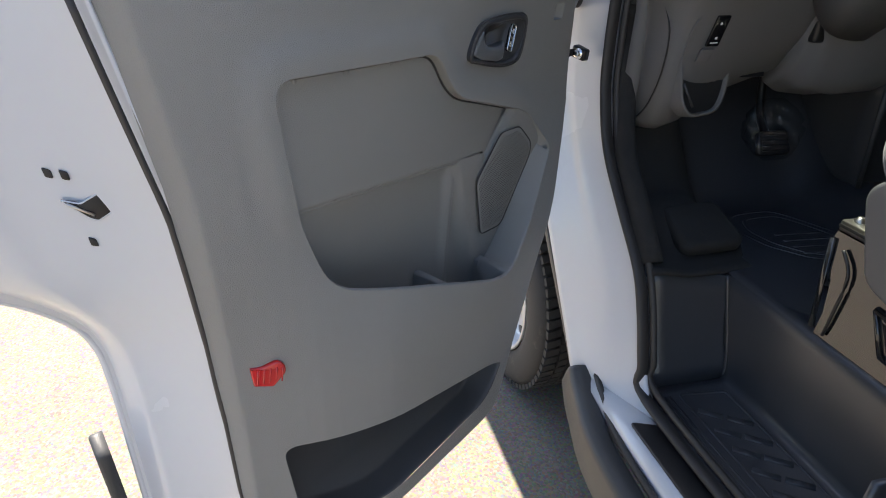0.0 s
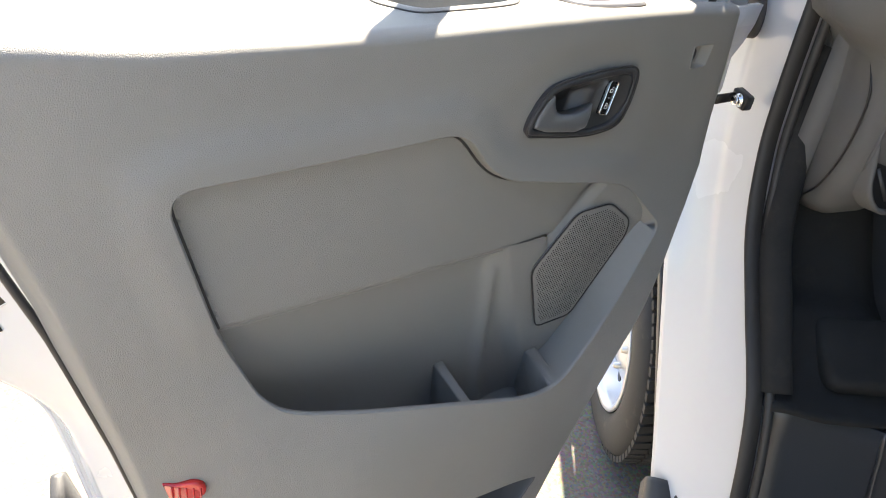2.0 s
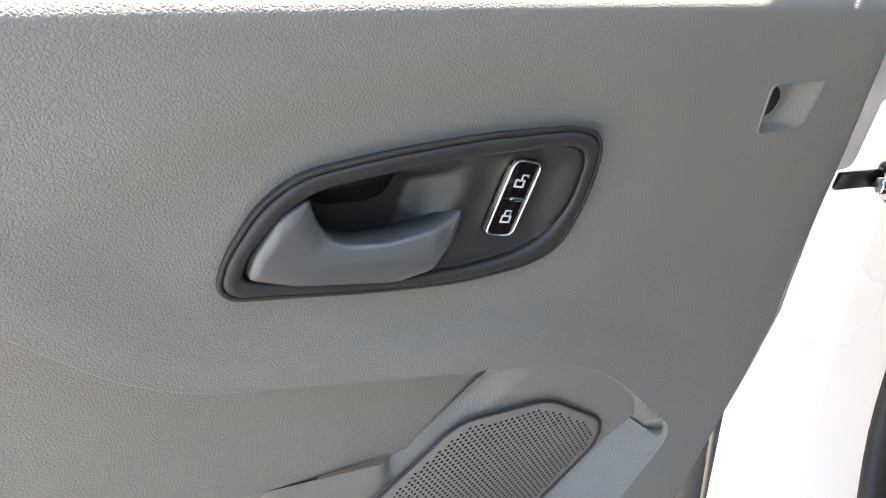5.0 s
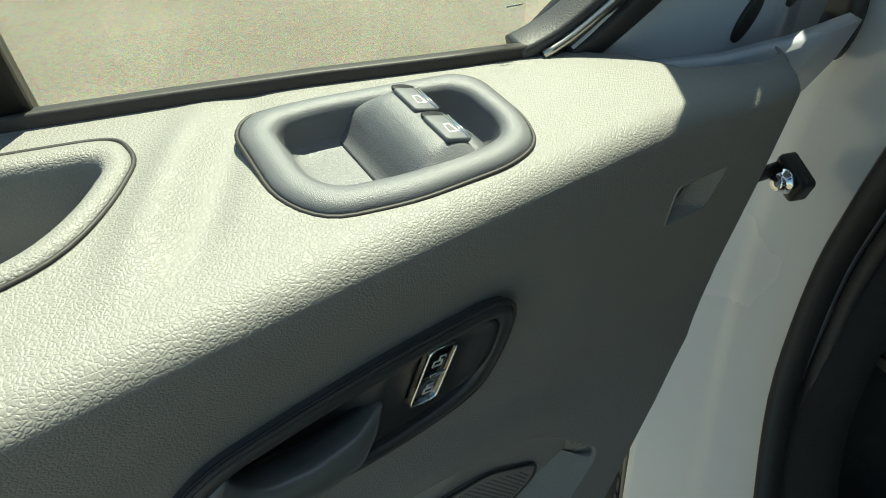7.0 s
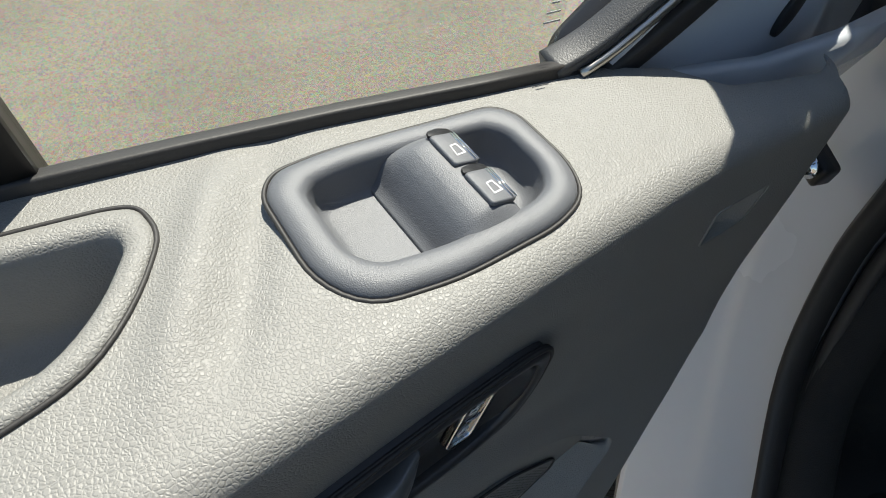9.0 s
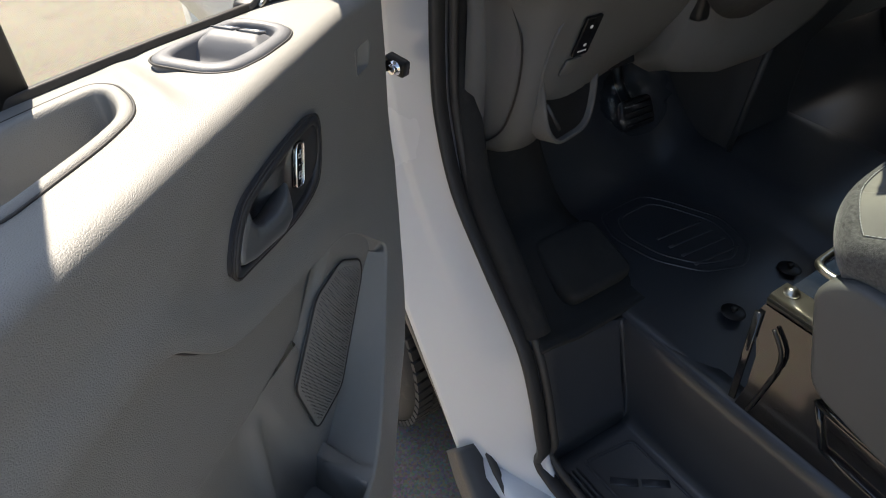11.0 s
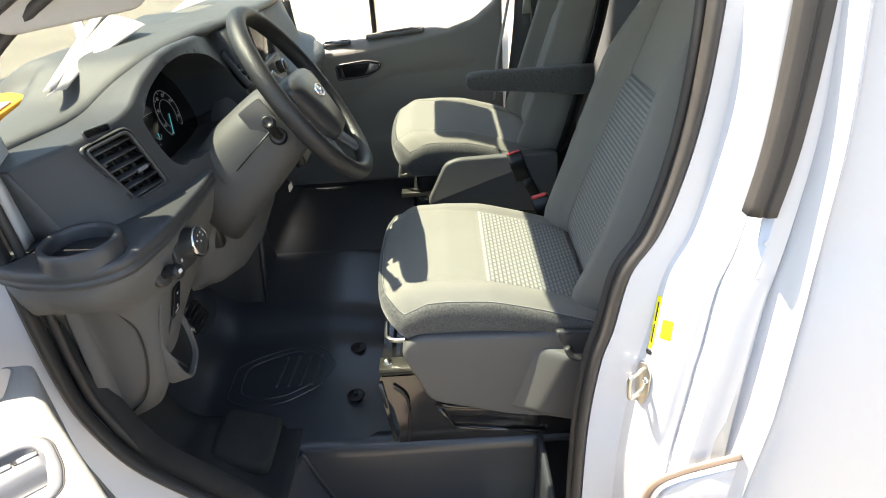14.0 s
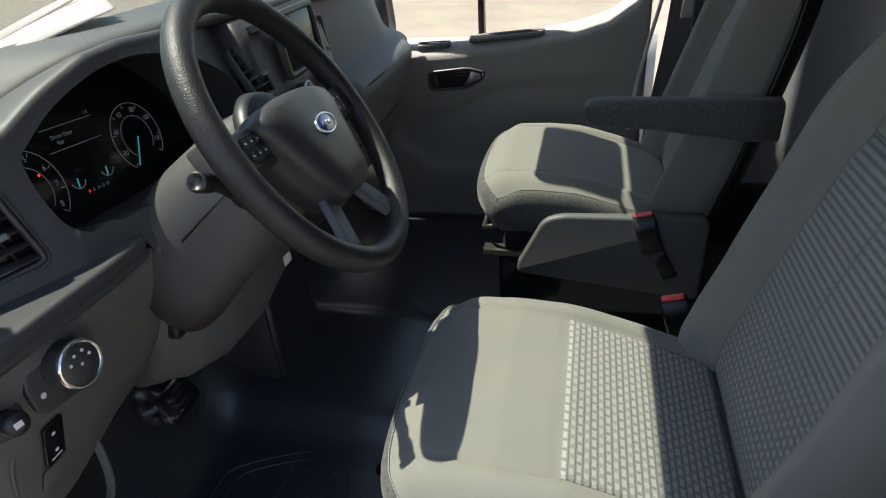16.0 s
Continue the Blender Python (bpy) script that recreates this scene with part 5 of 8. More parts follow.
for y in (0.0125, -0.0155):
    RK = WM @ Matrix.Translation((0.0225 - 0.06 * y, y, 0.0085)) @ pose(0, 0, 0, 0, 17, 3)
    b = part("rocker", slab(rounded([(-0.0085, -0.0105), (0.0075, -0.0105), (0.0075, 0.0115), (-0.0085, 0.0115)], 0.002, 2), RK, 0.0026, 0.001), M_SATIN, pod)
    part("window_mark", frame_ring([(-0.0035, -0.004), (0.0035, -0.004), (0.0035, 0.0035), (-0.001, 0.0035)], [(-0.0026, -0.0031), (0.0026, -0.0031), (0.0026, 0.0027), (-0.0008, 0.0027)], RK @ Matrix.Translation((-0.001, -0.001, 0.0026)) @ pose(0, 0, 0, 0, 0, 10), 0.0003, 0.0001), M_MARK, b)
    part("rocker_gap", slab(rounded([(-0.0085, 0.0), (0.008, 0.0), (0.0065, 0.0038), (0.0, 0.0052), (-0.007, 0.0038)], 0.001, 2), RK @ Matrix.Translation((0, 0.0115, 0.0004)), 0.0015, 0.0003), M_BLACK, b)
    for dx in (0.0068, 0.0046):
        part("rocker_ridge", bar(RK @ Vector((dx, -0.0098, 0.0027)), RK @ Vector((dx, 0.0108, 0.0027)), 0.0009, 0.0008, 0.0003), M_CHROME, b)


# long pull cup sunk into the ledge
def cring(poly, dz):
    return [Vector((u, v, ledge_z(u, v) + dz)) for u, v in poly]


cup = dpart("pull_cup", loft([cring(CUP, -0.02), cring(CUP, 0.0002), cring(mid(CUP, CUP_IN, 0.12), 0.0022), cring(mid(CUP, CUP_IN, 0.35), 0.0034), cring(mid(CUP, CUP_IN, 0.7), 0.003), cring(mid(CUP, CUP_IN, 0.9), 0.0008), cring(CUP_IN, -0.004), cring(mid(CUP, CUP_IN, 1.12), -0.045), cring(mid(CUP, CUP_IN, 1.3), -0.052), cring(mid(CUP, CUP_IN, 1.8), -0.053)], True, "end"), M_TRIM, None, "grey moulded pull cup in the door ledge")
part("groove", tube(cring(mid(CUP, CUP_IN, -0.04), 0.0006), 0.0013, 6, True), M_RUBBER, cup)


HEM = [(0.42, 1.182), (0.55, 1.186), (0.75, 1.189), (0.86, 1.191), (0.94, 1.195), (0.985, 1.209), (1.02, 1.234), (1.06, 1.272), (1.1, 1.325), (1.2, 1.375), (1.35, 1.405), (1.5, 1.42)]


# white shell behind the trim: end flange with the latch, outer skin
def end_flange():
    prof = [(0.40, 1.165, 1.182), (0.55, 1.169, 1.186), (0.75, 1.172, 1.189), (0.86, 1.174, 1.191), (0.94, 1.178, 1.195), (0.985, 1.188, 1.209), (1.02, 1.205, 1.234), (1.06, 1.228, 1.272), (1.1, 1.245, 1.325), (1.2, 1.275, 1.375), (1.35, 1.315, 1.405), (1.5, 1.33, 1.42), (1.7, 1.32, 1.40), (2.0, 1.27, 1.33)]

    def f(w, t):
        u0 = along(TRIM_REAR, min(w, 1.45)) - 0.012
        u1 = soft_along([(p[0], p[1]) for p in prof], w, 0.02)
        u2 = soft_along([(p[0], p[2]) for p in prof], w, 0.02)
        v0 = base_v(u0, w) * 0.75
        if t < 0.7:
            s = t / 0.7
            return (lerp(u0, u1, s ** 3.0), lerp(v0, -0.07, s) + 0.012 * math.sin(math.pi * s), w)
        s = (t - 0.7) / 0.3
        return (lerp(u1, u2, s), lerp(-0.07, -0.119, sstep(0, 1, s)), w)
    return sheet(f, span(0.42, 1.52, 50), span(0, 1, 30), 0.004)


dpart("end_flange", end_flange(), M_WHITE, None, "glossy white door edge with a latch slot")
LM = plane_m((1.2015, -0.027, 1.188), (-0.90, 0.44, 0), (0, 0.02, 1))
LATCH = rounded([(-0.027, 0.013), (-0.009, 0.006), (0.022, 0.021), (0.026, -0.005), (0.0045, -0.017), (-0.004, -0.012)], 0.002, 2)
latch = dpart("latch", slab(LATCH, LM @ Matrix.Translation((0, 0, -0.002)), 0.005, 0.0008), M_BLACK, None, "dark latch opening")
part("latch_rim", tube([LM @ Vector((x, y, 0.0022)) for x, y in LATCH], 0.0012, 6, True), M_WHITE, latch)
part("latch_claw", tube([LM @ Vector(q) for q in ((-0.022, 0.009, 0.004), (-0.010, 0.0, 0.005), (0.002, -0.009, 0.0045))], 0.0016, 8), M_STEEL, latch)
for u, v, w in ((1.230, -0.041, 1.234), (1.2175, -0.0325, 1.230), (1.2037, -0.0368, 1.143)):
    dpart("drain_hole", slab(rounded([(-0.0045, 0.006), (0.0035, 0.002), (0.0045, -0.008), (-0.003, -0.005)], 0.002, 2), plane_m((u, v, w), (-0.90, 0.44, 0), (0, 0.02, 1)) @ Matrix.Translation((0, 0, -0.001)), 0.0035, 0.0008), M_BLACK)
dpart("hem", tube([(soft_along(HEM, w, 0.02), -0.120, w) for w in span(0.44, 1.48, 60)], 0.0065, 8), M_WHITE, None, "rolled white door hem")
dpart("trim_edge_seal", tube([(along(TRIM_REAR, w) - 0.002, base_v(along(TRIM_REAR, w), w) - 0.022, w) for w in span(0.55, 1.42, 40)], 0.004, 6), M_RUBBER)


def outer_skin():
    def f(w, s):
        u0 = along([(0.42, 0.62), (0.55, 0.55), (0.7, 0.42), (0.85, 0.26), (0.98, 0.10), (1.1, 0.02), (1.5, 0.0)], w)
        u1 = along(HEM, w)
        u = lerp(u0, u1, s)
        return (u, lerp(glass_v(u) - 0.045, -0.124, sstep(1.375, 1.08, w)), w)
    return sheet(f, span(0.42, 1.375, 30), span(0, 1, 20), -0.012)


dpart("outer_skin", outer_skin(), M_WHITE, None, "white painted outer door skin")
dpart("front_edge", sheet(lambda w, t: (along(TRIM_FRONT, w) - 0.004 - 0.03 * t, lerp(base_v(along(TRIM_FRONT, w), w) - 0.016, -0.11, t), w), span(0.56, 1.30, 30), span(0, 1, 8), 0.004), M_WHITE)
dpart("lower_flap", slab(rounded([(0, 0), (0.05, 0.0), (0.06, 0.2), (0.02, 0.22)], 0.01, 3), plane_m((1.196, -0.168, 0.575), (0.3, 1, 0), (0.05, 0, 1)), 0.02, 0.004), M_TRIMD)
# glass, weather strip, divider bar and frame
dpart("belt_strip", sweep([(u, glass_v(u) - 0.004, belt(u) + 0.002) for u in span(0.285, 1.28, 14)], rounded([(-0.006, -0.012), (0.006, -0.012), (0.006, 0.004), (-0.004, 0.006)], 0.002, 2)), M_RUBBER, None, "black rubber window strip")
pane = dpart("window_pane", sheet(lambda u, w: (u, glass_v(u) - 0.024 + 0.05 * (w - 1.4), w), span(0.30, 1.30, 8), span(1.36, 1.98, 6), 0.004), M_GLASS)
pane.visible_shadow = False
dpart("divider_bar", sweep([(0.602, -0.118, 1.38), (0.604, -0.105, 1.99)], rounded([(-0.025, -0.018), (0.025, -0.018), (0.025, 0.018), (-0.025, 0.018)], 0.004, 2), up=(0, 1, 0)), M_BLACK, None, "black window divider bar")
FRAME_LINE = smooth_line([(0.31, -0.060, 1.398), (0.275, -0.056, 1.412), (0.215, -0.050, 1.455), (0.150, -0.046, 1.515), (0.155, -0.045, 1.62), (0.20, -0.045, 1.70), (0.40, -0.055, 1.90), (0.62, -0.08, 2.0), (1.15, -0.14, 2.03), (1.30, -0.16, 1.97), (1.36, -0.18, 1.7), (1.36, -0.20, 1.48)], 6)
dpart("window_frame", sweep(FRAME_LINE, rounded([(-0.010, -0.012), (0.010, -0.012), (0.010, 0.010), (-0.010, 0.010)], 0.003, 2), up=(0, 1, 0)), M_TRIMD, None, "dark window frame lining")
dpart("frame_rubber", sweep([(p.x - 0.012, p.y + 0.010, p.z - 0.014) for p in FRAME_LINE[3:24]], rounded([(-0.009, -0.006), (0.009, -0.006), (0.009, 0.006), (-0.009, 0.006)], 0.003, 2), up=(0, 1, 0)), M_RUBBER, None, "black rubber frame seal")
dpart("frame_bead", tube([(p.x + 0.003, p.y + 0.012, p.z + 0.0) for p in FRAME_LINE[3:24]], 0.003, 8, up=(0, 1, 0)), M_STEEL)
SAIL = rounded([(0.30, 1.33), (0.285, 1.395), (0.105, 1.525), (0.100, 1.57), (0.102, 1.76), (0.05, 1.66), (0.06, 1.52), (0.05, 1.46), (0.0, 1.42), (-0.012, 1.38), (-0.012, 1.2), (0.22, 1.2)], 0.012, 3)
dpart("mirror_sail", slab(SAIL, plane_m((0, -0.058, 0), (1, 0, 0), (0, 0, 1)) @ pose(0, 0, -0.014), 0.012, 0.005), M_WHITE, None, "white painted door shell by the mirror mount")
dpart("sail_cover", slab(inset(SAIL, 0.012), plane_m((0, -0.105, 0), (1, 0, 0), (0, 0, 1)) @ pose(0, 0, -0.03), 0.03, 0.008), M_BLACK, None, "black plastic mirror mount")
for u, w, a, b in ((0.043, 1.398, 0.007, 0.021), (0.100, 1.381, 0.009, 0.020)):
    dpart("rubber_plug", slab([(a * math.cos(k), b * math.sin(k)) for k in span(0, 6.0, 20)], plane_m((u, -0.044, w), (-1, 0, 0), (0, 0, 1)) @ pose(0, 0, 0, 0, 0, -22), 0.004, 0.0015), M_RUBBER)


# door mirror
def door_mirror(m, flip, parent_name, label):
    """Local x runs outwards along the glass from its lower inner corner, y up, z out of the glass."""
    t = thing(parent_name, label, "mirror", m=m)
    out = rounded([(-0.034 * flip, -0.034), (0.20 * flip, -0.028), (0.21 * flip, 0.27), (0.15 * flip, 0.33), (-0.01 * flip, 0.33), (-0.036 * flip, 0.26)], 0.03, 4)
    rings = [[Vector((c_x + (x - c_x) * k, 0.14 + (y - 0.14) * k, z)) for x, y in out] for c_x in (0.09 * flip,) for k, z in ((0.80, 0.0), (0.90, 0.004), (0.97, 0.010), (1.0, 0.004), (0.99, -0.05), (0.86, -0.09), (0.55, -0.115))]
    part("housing", loft(rings, True, "end"), M_BLACK, t, m=Matrix())
    gl = rounded([(0.0, 0.0), (0.168 * flip, 0.004), (0.172 * flip, 0.25), (0.13 * flip, 0.29), (0.02 * flip, 0.285), (0.0, 0.24)], 0.016, 4)
    part("mirror_glass", loft([[Vector((x, y, z)) for x, y in r] for r, z in ((gl, -0.006), (gl, 0.001), (inset(gl, 0.001), 0.002))]), M_MIRROR, t, "silvered mirror glass", m=Matrix())
    part("arm", loft([[Vector(p) for p in r] for r in ([(0.0, 0.0, -0.01), (0.0, 0.16, -0.01), (0.0, 0.16, -0.08), (0.0, 0.0, -0.08)], [(-0.07 * flip, 0.0, -0.0), (-0.07 * flip, 0.15, 0.0), (-0.07 * flip, 0.15, -0.07), (-0.07 * flip, 0.0, -0.07)], [(-0.15 * flip, 0.03, 0.05), (-0.15 * flip, 0.17, 0.05), (-0.15 * flip, 0.17, -0.02), (-0.15 * flip, 0.03, -0.02)])]), M_BLACK, t, m=Matrix())
    return t


# stands out past the glass at the hinge end and looks to the rear
MIR = plane_m((-1.306, -0.199, 1.355), (0.618, 0.776, 0), (-0.093, 0.0745, 1))
door_mirror(MIR, -1, "door_mirror", "black door mirror with silvered glass beside the window")

# ---- dashboard ----
dash = thing("dashboard", "dark grey moulded van dashboard with tray, vents and instrument hood", "dashboard")
LIPX = [(0.16, -1.16), (0.22, -1.12), (0.30, -1.085), (0.37, -1.052), (0.43, -1.037), (0.48, -1.028), (0.52, -1.0), (0.56, -0.968), (0.60, -0.951), (0.68, -0.94), (0.80, -0.916), (0.93, -0.905), (1.0, -0.90), (1.25, -0.885), (1.5, -0.90), (1.92, -0.94)]
LIPZ = [(0.22, 1.640), (0.37, 1.646), (0.43, 1.651), (0.48, 1.663), (0.52, 1.686), (0.56, 1.705), (0.60, 1.712), (0.68, 1.716), (0.80, 1.718), (0.93, 1.712), (1.0, 1.705), (1.25, 1.697), (1.5, 1.68), (1.92, 1.655)]


def dash_top():
    def f(y, t):
        x1, z1 = soft_along(LIPX, y, 0.03), soft_along(LIPZ, y, 0.03)
        if t < 0.7:
            s = t / 0.7
            x = lerp(-1.47, x1 - 0.028, s)
            z = lerp(1.60, z1 + 0.004, sstep(0, 0.55, s)) - 0.012 * math.sin(math.pi * s) * sstep(0.5, 0.8, y)
            # open bin under the papers
            q = sstep(0.30, 0.36, y) * sstep(0.62, 0.56, y) * sstep(-1.42, -1.38, x) * sstep(-1.18, -1.22, x)
            q2 = sstep(1.05, 1.1, y) * sstep(1.6, 1.55, y) * sstep(-1.36, -1.33, x) * sstep(-1.12, -1.16, x)
            return (x, y, z - 0.045 * q - 0.04 * q2)
        a = (t - 0.7) / 0.3 * math.pi
        r = 0.014
        return (x1 - 0.028 + 0.028 * math.sin(min(a, math.pi / 2)) - (0.020 * (1 - math.sin(a)) if a > math.pi / 2 else 0), y, z1 + 0.004 - r * (1 - math.cos(a)))
    ts = span(0, 0.7, 22) + span(0.7, 1.0, 10)[1:]
    return sheet(f, span(0.165, 1.95, 150), ts, -0.012)


part("dash_top", dash_top(), M_DASHTOP, dash, "soft grained dashboard top")


# fascia: one dark panel from the shelf to the dashboard's lip, with the vent and the opening of the instruments
FASCIA_X = [(0.16, -1.0), (0.22, -0.965), (0.273, -0.925), (0.31, -0.912), (0.37, -0.886), (0.41, -0.868), (0.47, -0.862), (0.55, -0.84), (0.63, -0.82), (0.75, -0.815), (0.9, -0.845)]
FASCIA_TOP = [(0.16, 1.622), (0.30, 1.632), (0.37, 1.640), (0.414, 1.651), (0.50, 1.683), (0.577, 1.707), (0.64, 1.713), (0.77, 1.706), (0.87, 1.694), (0.91, 1.690)]


def fascia_at(y, z):
    return Vector((soft_along(FASCIA_X, y, 0.03) - 0.48 * (z - 1.5), y, z))


OPENING = densify(rounded([(0.414, 1.624), (0.50, 1.666), (0.577, 1.690), (0.65, 1.696), (0.767, 1.668), (0.862, 1.604), (0.878, 1.546), (0.855, 1.514), (0.573, 1.513), (0.470, 1.512), (0.455, 1.520), (0.427, 1.514), (0.405, 1.534), (0.403, 1.580)], [0.012, 0.03, 0.03, 0.04, 0.05, 0.03, 0.03, 0.02, 0.02, 0.01, 0.01, 0.014, 0.014, 0.03], 4), 0.008)
VENT = rounded([(0.290, 1.505), (0.367, 1.509), (0.366, 1.620), (0.274, 1.615)], 0.012, 4)
edge_top = [(y, along(FASCIA_TOP, y)) for y in span(0.17, 0.90, 60)]
fascia = part("fascia", patch([(0.17, 1.482), (0.478, 1.482), (0.488, 1.44), (0.90, 1.44)] + edge_top[::-1], fascia_at, 0.006, (OPENING, VENT)), M_TRIMD, dash, "dark grey fascia round vent and instruments")


def fascia_brow():
    def f(y, t):
        top = along(FASCIA_TOP, y)
        line = [fascia_at(y, top - 0.007) + Vector((0.0026, 0, 0)), fascia_at(y, top) + Vector((0.0026, 0, 0)), fascia_at(y, top + 0.004) + Vector((-0.001, 0, 0)), fascia_at(y, top + 0.0045) + Vector((-0.010, 0, 0)),
                Vector((soft_along(LIPX, y, 0.03) - 0.03, y, soft_along(LIPZ, y, 0.03) - 0.010))]
        k = min(int(t), 3)
        return line[k].lerp(line[k + 1], t - k)
    return sheet(f, span(0.17, 0.90, 60), [0, 0.5, 1, 1.5, 2, 2.5, 3, 3.5, 4], 0.0)


part("fascia_end", sheet(lambda t, z: tuple(fascia_at(0.172, z).lerp(Vector((-1.115, 0.205, z)), t)), span(0, 1, 4), span(1.478, 1.625, 5), 0.006), M_TRIMD, fascia)
part("brow", fascia_brow(), M_TRIMD, fascia, "")


def opening_walls():
    rings = []
    for k, back in ((0.0, 0.0), (0.0016, 0.003), (0.003, 0.009), (0.006, 0.06), (0.012, 0.15), (0.014, 0.24)):
        rings.append([fascia_at(y, z) + Vector((-back, 0, -0.42 * back * sstep(1.66, 1.52, z) + 0.02 * back)) for y, z in inset(OPENING, k)])
    return loft(rings, True, False)


part("instrument_hood", opening_walls(), M_TRIMD, fascia, "deep dark hood round the instruments")


# vents: frame, slats, blades
def vent(m, o, slats, parent, blades=4):
    """Louvred vent in an outline of four corners: lower left, lower right, upper right, upper left."""
    (ax, ay), (bx, by), (cx, cy), (dx, dy) = o
    ring = rounded(o, 0.016, 4)
    fr = part("air_vent", frame_ring(ring, inset(ring, 0.007), m @ Matrix.Translation((0, 0, -0.008)), 0.014, 0.003), M_BEZEL, parent, "black air vent with slats")
    part("duct", slab(inset(ring, 0.005), m @ Matrix.Translation((0, 0, -0.020)), 0.002, 0.0005), M_GLOSS, fr)
    up = m.to_3x3() @ Vector((0, 0.85, 0.5))
    for k in range(slats):
        t = (k + 0.7) / (slats + 0.4)
        a, b = Vector((lerp(ax, dx, t) + 0.008, lerp(ay, dy, t), -0.003)), Vector((lerp(bx, cx, t) - 0.008, lerp(by, cy, t), -0.003))
        part("slat", bar(m @ a, m @ b, 0.015, 0.0034, 0.0012, up=up), M_BEZEL, fr)
    for k in range(blades):
        t = (k + 1) / (blades + 1)
        part("blade", bar(m @ Vector((lerp(ax, bx, t), lerp(ay, by, t) + 0.010, -0.011)), m @ Vector((lerp(dx, cx, t), lerp(dy, cy, t) - 0.010, -0.011)), 0.002, 0.010, 0.0006, up=m.to_3x3() @ Vector((0, 0, 1))), M_BEZEL, fr)
    part("tab", slab(rounded([(-0.012, -0.004), (0.012, -0.004), (0.012, 0.004), (-0.012, 0.004)], 0.002, 2), m @ Matrix.Translation(((ax + bx + cx + dx) / 4 + 0.016, -0.012, 0.002)), 0.009, 0.002), M_SATIN, fr)
    return fr


VM = plane_m((-0.934, 0.331, 1.561), (0.0365, 0.079, 0.0085), (-0.05, -0.02, 0.1115))
corner = [VM.inverted() @ fascia_at(y, z) for y, z in ((0.289, 1.5035), (0.368, 1.5075), (0.367, 1.6215), (0.272, 1.6165))]
VM = VM @ Matrix.Translation((0, 0, sum(c.z for c in corner) / 4 + 0.001))
vent(VM, [(c.x, c.y) for c in corner], 6, fascia, 2)
part("vent_rim", frame_ring(rounded([(c.x * 1.13, c.y * 1.11) for c in corner], 0.02, 4), rounded([(c.x * 1.01, c.y * 1.01) for c in corner], 0.016, 4), VM @ Matrix.Translation((0, 0, -0.010)), 0.013, 0.004), M_TRIMD, fascia)
SLOTM = plane_m(fascia_at(0.321, 1.6355), fascia_at(0.346, 1.6345) - fascia_at(0.296, 1.6365), fascia_at(0.321, 1.65) - fascia_at(0.321, 1.63)) @ Matrix.Translation((0, 0, 0.001))
slot = part("dash_slot", frame_ring(rounded([(-0.030, -0.0085), (0.030, -0.0085), (0.030, 0.0085), (-0.030, 0.0085)], 0.0065, 4), rounded([(-0.027, -0.0055), (0.027, -0.0055), (0.027, 0.0055), (-0.027, 0.0055)], 0.005, 4), SLOTM, 0.004, 0.0012), M_TRIMD, fascia)
part("slot_cover", slab(rounded([(-0.027, -0.0055), (0.027, -0.0055), (0.027, 0.0055), (-0.027, 0.0055)], 0.005, 4), SLOTM, 0.0015, 0.0005), M_GLOSS, slot)

# shelf with the cup holder
TRAY = rounded([(-1.10, 0.10), (-1.045, 0.075), (-0.945, 0.058), (-0.872, 0.092), (-0.845, 0.20), (-0.836, 0.40), (-0.84, 0.478), (-0.90, 0.482), (-0.95, 0.36), (-1.10, 0.26)], [0.01, 0.03, 0.04, 0.05, 0.06, 0.03, 0.01, 0.01, 0.03, 0.01], 5)


def tray_mesh():
    rings = [[Vector((x, y, z)) for x, y in inset(TRAY, k)] for k, z in ((0.010, 1.452), (0.003, 1.455), (0.0, 1.462), (0.001, 1.467), (0.004, 1.469), (0.0015, 1.472), (0.001, 1.480), (0.003, 1.486), (0.008, 1.488), (0.022, 1.487))]
    return loft(rings, True, True)


tray = part("shelf", tray_mesh(), M_TRIMD, dash, "dark grey dashboard shelf with a cup holder")
part("cup_ring", lathe([(0.052, 1.47), (0.0525, 1.506), (0.055, 1.512), (0.060, 1.514), (0.0645, 1.510), (0.066, 1.500), (0.069, 1.480)], Matrix.Translation((-0.955, 0.13, 0.004)) , 44), M_BEZEL, tray)
part("cup_floor", disc(Matrix.Translation((-0.955, 0.13, 1.489)), 0.0525, 0.002, 0.0005), M_BLACK, tray)


